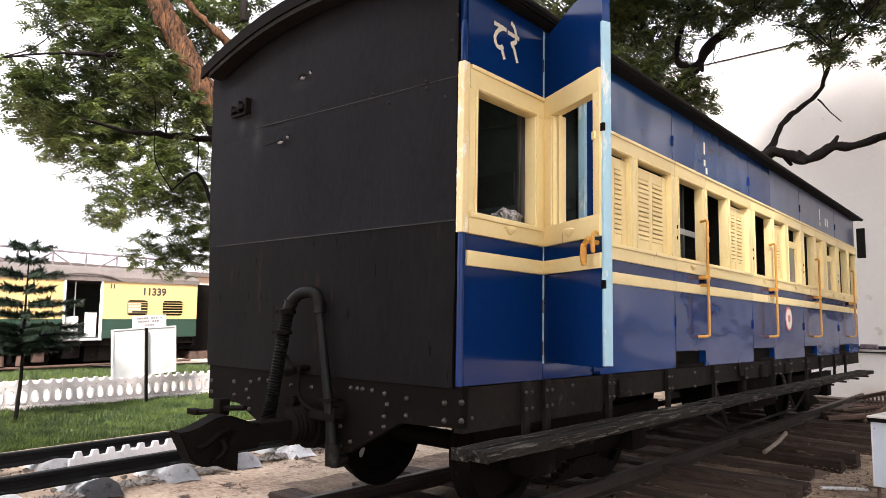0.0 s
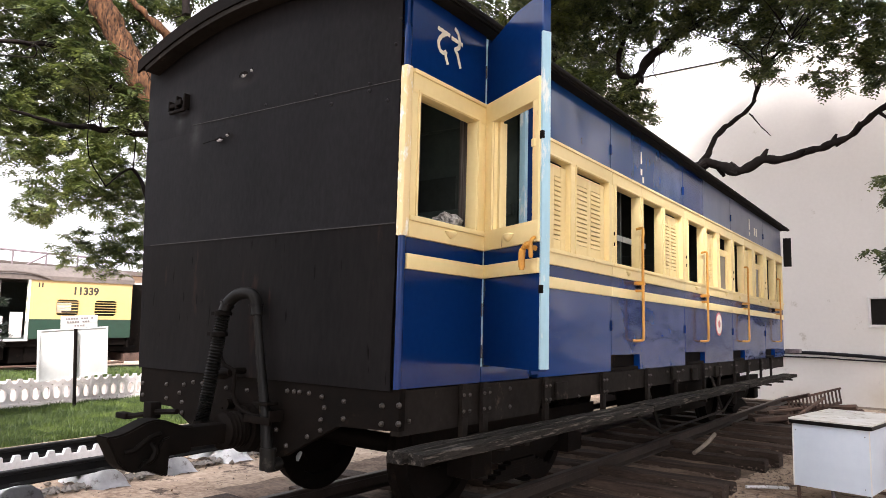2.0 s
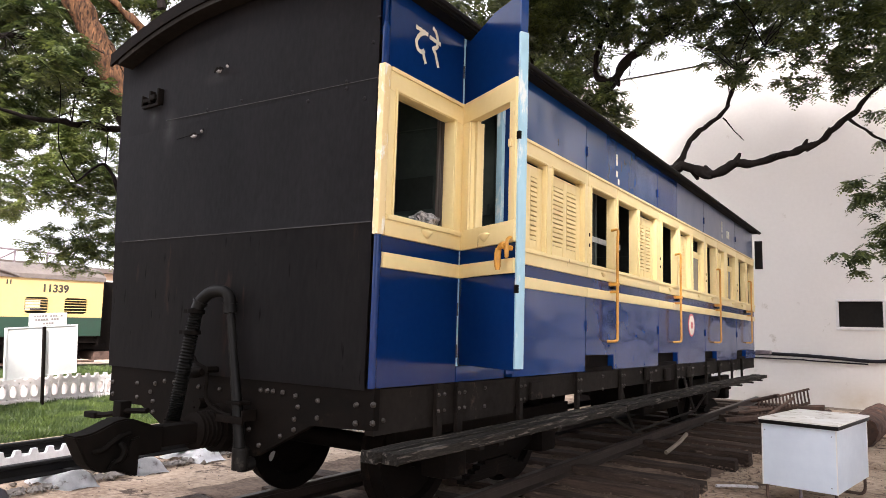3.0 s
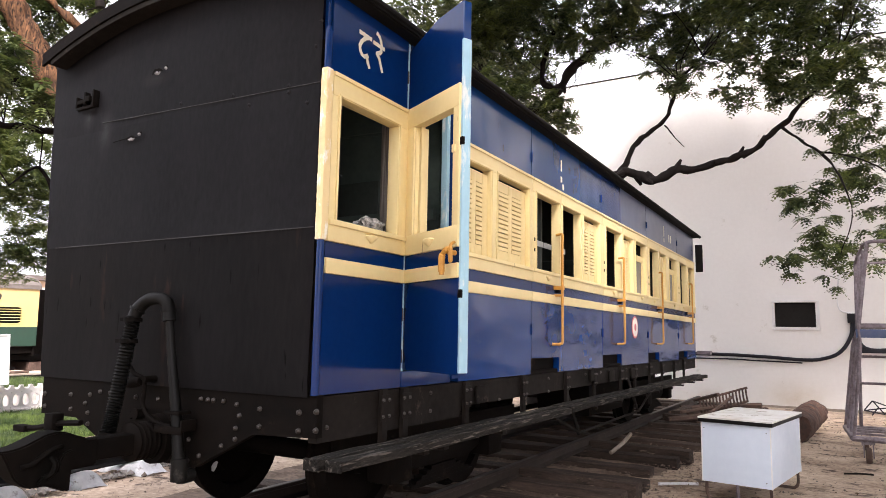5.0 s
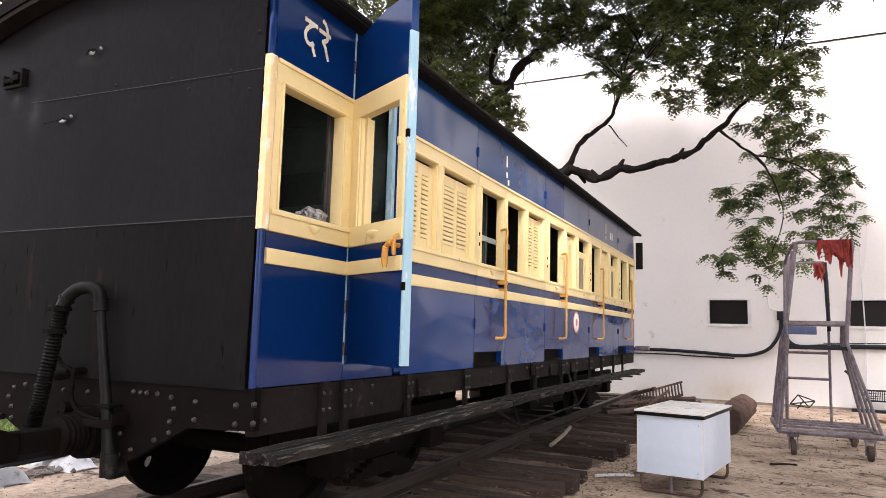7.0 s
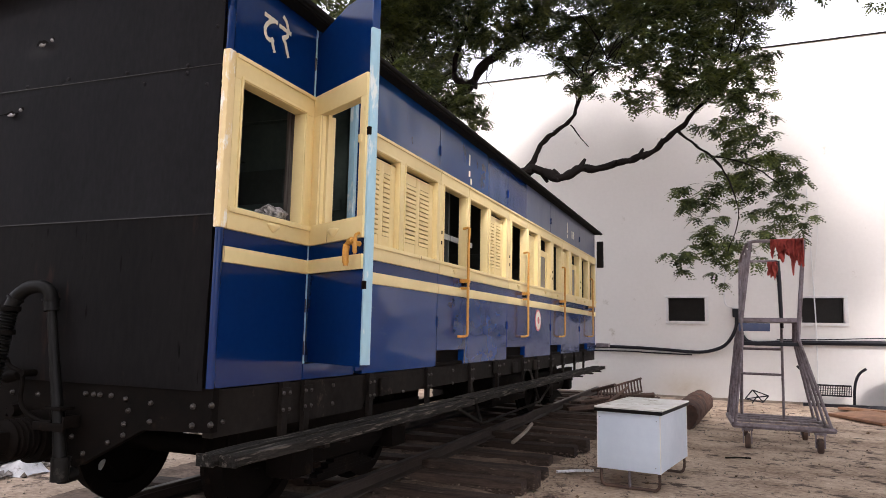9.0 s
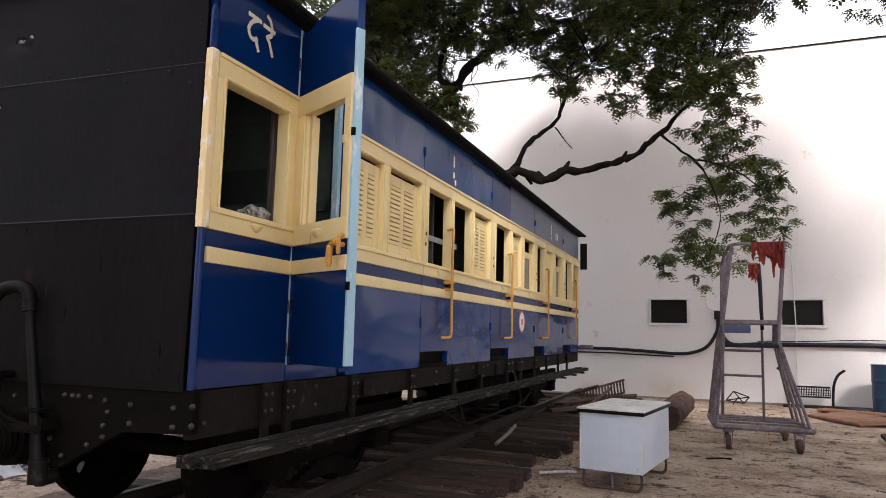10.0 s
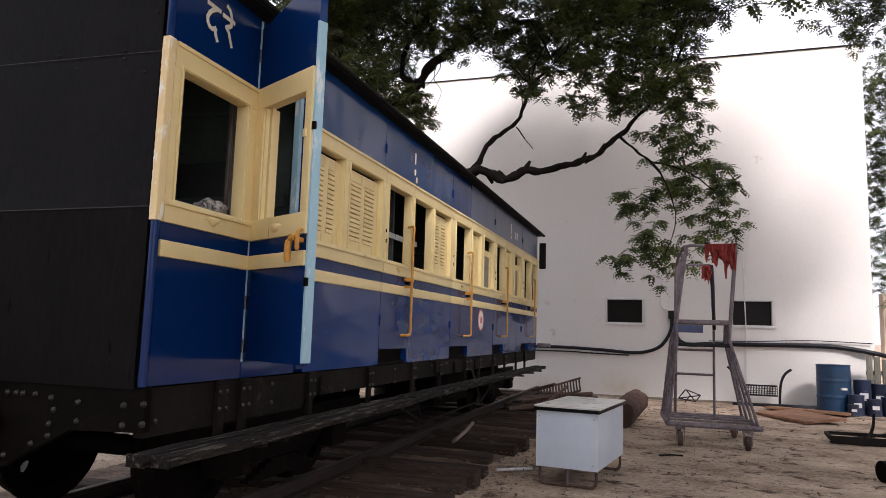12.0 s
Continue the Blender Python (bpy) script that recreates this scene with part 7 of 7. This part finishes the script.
def sprays(name, clumps, count, material, parent, seed, leaf=0.062, droop=0.25, fill=0.45):
    """Feathery leaves in tufts: from each twig's end a fan of stalks spreads, with paired round leaflets along it."""
    rg = np.random.default_rng(seed)
    c = np.array(clumps)
    fan = 9
    tufts = max(1, count // fan)
    w = c[:, 3] ** 2.3
    pick = rg.choice(len(c), tufts, p=w / w.sum())
    off = rg.normal(0, 1, (tufts, 3))
    off /= np.linalg.norm(off, axis=1, keepdims=True)
    off *= rg.uniform(0.15, 1.0, (tufts, 1)) ** 0.55 * (0.82 + fill * 0.5)
    off[:, 2] = np.round(off[:, 2] * 3.5) / 3.5 + rg.normal(0, 0.05, tufts)
    centre = c[pick, :3] + off * c[pick, 3:4] * np.array([1, 1, 0.85])
    centre = np.repeat(centre, fan, 0)
    m = len(centre)
    az = rg.uniform(0, math.tau, m)
    pitch = np.clip(rg.normal(-droop, 0.32, m), -1.1, 0.7)
    d = np.stack([np.cos(az) * np.cos(pitch), np.sin(az) * np.cos(pitch), np.sin(pitch)], 1)
    p = centre + d * leaf * 0.5
    side = np.stack([-np.sin(az), np.cos(az), np.clip(rg.normal(0, 0.35, m), -0.8, 0.8)], 1)
    side /= np.linalg.norm(side, axis=1, keepdims=True)
    n = 4
    ln = leaf * rg.uniform(2.6, 4.4, m)
    quads = []
    for k in range(n):
        u = (k + 0.5) / n
        base = p + d * (ln * u)[:, None] - np.array([0, 0, 1]) * (ln * 0.25 * u * u)[:, None]
        size = leaf * (0.75 + 0.6 * math.sin(math.pi * min(1, u + 0.15)))
        for s in (-1, 1):
            tip = base + side * (s * size) + d * size * 0.35 - np.array([0, 0, 0.15 * size])
            mid = base * 0.45 + tip * 0.55
            wd = d * size * 0.42
            quads.append(np.stack([base, mid - wd, tip, mid + wd], 1))
    v = np.concatenate(quads).reshape(-1, 3)
    me = bpy.data.meshes.new(name)
    k = len(v) // 4
    me.vertices.add(len(v))
    me.vertices.foreach_set("co", v.ravel())
    me.loops.add(4 * k)
    me.loops.foreach_set("vertex_index", np.arange(4 * k))
    me.polygons.add(k)
    me.polygons.foreach_set("loop_start", np.arange(k) * 4)
    me.update(calc_edges=True)
    me.materials.append(material)
    return part(name, me, None, parent)


def tree(loc, label, limbs, clumps, count, bark, leaf_mat, seed, twigs=True, leaf=0.040, extra=None):
    t = thing("tree", loc, label, "tree", "trees")
    for i, l_ in enumerate(limbs):
        thick = l_[0][3] > 0.2
        step = 16 if thick else 8
        pts = smooth_path([q[:3] for q in l_], step)
        rs = []
        for a, b in zip(l_, l_[1:]):
            rs += [a[3] + (b[3] - a[3]) * s / step for s in range(step)]
        rs.append(l_[-1][3])
        pts = [p + Vector((noise.noise(p * 5.3), noise.noise(p * 5.3 + Vector((7, 0, 0))), noise.noise(p * 5.3 + Vector((0, 9, 0))))) * (0.02 if r > 0.13 else min(0.055, r * 1.1))
               for p, r in zip(pts, rs)]
        bm = bmesh.new()
        tb(bm, pts, [r * (0.92 + (0.10 if r > 0.13 else 0.4) * noise.noise(Vector(p) * 7)) for p, r in zip(pts, rs)], 30 if thick else 12)
        rough_bark = 0.03 if rs[len(rs) // 2] > 0.1 else 0.008
        for v in bm.verts:
            v.co += Vector((noise.noise(Vector((v.co.x * 16, v.co.y * 16, v.co.z * 4))), noise.noise(Vector((v.co.x * 16 + 5, v.co.y * 16, v.co.z * 4))), 0)) * rough_bark
        if bark is DARKBARK:
            for k in range(step, len(pts) - 3, 9):
                if rs[k] < 0.1 and noise.noise(pts[k] * 5) > -0.15:
                    q = Vector((noise.noise(pts[k] * 9) + 0.2, noise.noise(pts[k] * 9 + Vector((3, 0, 0))), noise.noise(pts[k] * 9 + Vector((0, 3, 0))) * 2)).normalized()
                    tb(bm, [pts[k], pts[k] + q * rs[k] * 1.5, pts[k] + q * rs[k] * 2.6], [rs[k] * 0.8, rs[k] * 0.55, rs[k] * 0.3], 7)
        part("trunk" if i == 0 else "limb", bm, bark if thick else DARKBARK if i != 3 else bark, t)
    if twigs:
        rg = random.Random(seed)
        tips = [Vector(q[:3]) for l_ in limbs for q in l_[len(l_) // 3:]]
        tw = bmesh.new()
        for c in clumps:
            cc = Vector(c[:3])
            start = min(tips, key=lambda q: (q - cc).length)
            for k in range(3):
                start = min(tips, key=lambda q: (q - cc - Vector((rg.uniform(-1, 1), rg.uniform(-1, 1), rg.uniform(-1, 1))) * 0.9).length)
                end = cc + Vector((rg.uniform(-1, 1), rg.uniform(-1, 1), rg.uniform(-0.6, 0.6))) * c[3]
                if (end - start).length < 1.9 and (bark is BARK or min(start.z, end.z) > 4.85):
                    way = [start]
                    for s in (0.3, 0.6, 0.85):
                        way.append(start.lerp(end, s) + Vector((rg.uniform(-1, 1), rg.uniform(-1, 1), rg.uniform(-0.6, 1))) * 0.16)
                    way.append(end)
                    tb(tw, smooth_path(way, 3), [0.0095 - 0.0006 * j for j in range(13)], 5)
        if len(tw.verts):
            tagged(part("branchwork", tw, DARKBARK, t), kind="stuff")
    sprays("crown", clumps, count, leaf_mat, t, seed, leaf)
    if extra:
        sprays("hanging_leaves", extra[0], extra[1], leaf_mat, t, seed + 50, leaf, 0.45, 0.6)
    return t


# low clumps, which get the paler sunlit leaf colour
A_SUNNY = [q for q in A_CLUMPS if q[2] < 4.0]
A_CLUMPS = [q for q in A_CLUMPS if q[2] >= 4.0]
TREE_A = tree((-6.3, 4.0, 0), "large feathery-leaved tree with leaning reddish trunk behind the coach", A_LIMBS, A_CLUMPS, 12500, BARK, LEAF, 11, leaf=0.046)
sprays("lower_crown", A_SUNNY, 6000, LEAFSUNLIT, TREE_A, 41, 0.040)
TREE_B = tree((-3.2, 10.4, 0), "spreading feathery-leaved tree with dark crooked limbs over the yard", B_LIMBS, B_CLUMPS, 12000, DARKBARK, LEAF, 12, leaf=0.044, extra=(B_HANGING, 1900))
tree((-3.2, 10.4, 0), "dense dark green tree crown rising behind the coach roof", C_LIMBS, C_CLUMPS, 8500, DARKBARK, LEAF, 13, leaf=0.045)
tree((8.3, 17.2, 0), "green tree beside the white building", D_LIMBS, D_CLUMPS, 26000, DARKBARK, LEAF, 14)


def unseen_shade_tree(loc, label, crown, count, seed, leaf, bark=DARKBARK):
    """A tall tree added out of view for shade, with a straight trunk; crown: clumps (x, y, z, r)."""
    top = Vector(crown[0][:3])
    limbs = [[(*loc, 0.3), (loc[0] * 0.9 + top.x * 0.1, loc[1] * 0.9 + top.y * 0.1, 3.0, 0.24), (*((Vector(loc) * 0.4 + top * 0.6)[:2]), top.z - 1.0, 0.16), (*top, 0.06)]]
    for c in crown[1:]:
        limbs.append([(*limbs[0][2][:3], 0.12), (*((Vector(limbs[0][2][:3]) + Vector(c[:3])) / 2 + Vector((0, 0, 0.3))), 0.08), (*c[:3], 0.03)])
    return tree(loc, label, limbs, crown, count, bark, LEAF, seed, False, leaf)


# unseen trees, added round the yard only to shade it and dim reflections
unseen_shade_tree((8.5, -6.5, 0), "unseen broad tree added over the yard for shade", [(5.0, -4.5, 8.2, 2.6), (8.0, -4.0, 8.8, 2.6), (6.5, -1.0, 8.6, 2.4), (3.0, -7.0, 8.8, 2.4), (9.5, -0.5, 8.0, 2.2), (6.0, -8.0, 8.0, 2.4)], 7000, 21, 0.13)
unseen_shade_tree((-1.5, -11.0, 0), "unseen tall tree added beside the yard for shade", [(-1.0, -9.0, 7.5, 2.6), (1.5, -11.0, 7.0, 2.6), (-3.5, -11.5, 6.5, 2.4), (0.0, -12.5, 4.0, 2.4), (2.5, -13.0, 3.0, 2.2)], 5000, 22, 0.13)
ADDED_EDGE_TREE = unseen_shade_tree((13.0, 4.0, 0), "unseen leafy tree added at the yard edge for shade", [(12.5, 4.0, 6.0, 2.4), (13.5, 7.0, 5.0, 2.3), (13.0, 1.0, 5.5, 2.4), (13.0, 4.0, 3.0, 2.2), (13.5, 1.0, 2.6, 2.0), (13.5, 7.5, 2.6, 2.0), (12.8, -3.0, 3.0, 2.4), (4.2, 5.0, 10.2, 1.8), (6.3, 5.0, 10.8, 2.0), (7.4, 5.2, 9.6, 1.5), (9.0, 5.2, 10.4, 1.1), (5.2, 6.4, 11.2, 1.8), (7.4, 3.6, 11.0, 2.0), (4.3, 0.8, 8.8, 1.5), (4.3, 2.4, 8.9, 1.5), (7.2, 2.6, 7.2, 1.2), (8.8, 3.4, 7.2, 1.0), (6.5, 8.0, 7.0, 1.5), (5.6, 8.0, 9.0, 1.5)], 12200, 23, 0.13)
sprays("outer_crown", [(9.2, 5.5, 10.6, 1.9), (10.3, 5.5, 9.2, 1.5)], 210, LEAF, ADDED_EDGE_TREE, 33, 0.13)
# unseen crown added above the visible limbs to shade yard and wall
sprays("upper_crown", [(-3.0, 6.5, 8.4, 1.7), (-0.5, 7.5, 8.8, 1.7), (2.0, 8.5, 8.6, 1.7), (0.5, 10.0, 8.2, 1.5), (3.6, 9.0, 7.8, 1.3), (4.8, 6.6, 8.2, 1.6), (-1.5, 4.5, 8.8, 1.7), (1.5, 5.5, 9.0, 1.7), (-4.5, 9.0, 8.2, 1.7), (3.2, 7.6, 9.6, 1.5), (1.0, 7.8, 9.4, 1.6), (2.4, 7.0, 10.6, 1.4)], 11500, LEAF, TREE_B, 31, 0.085)
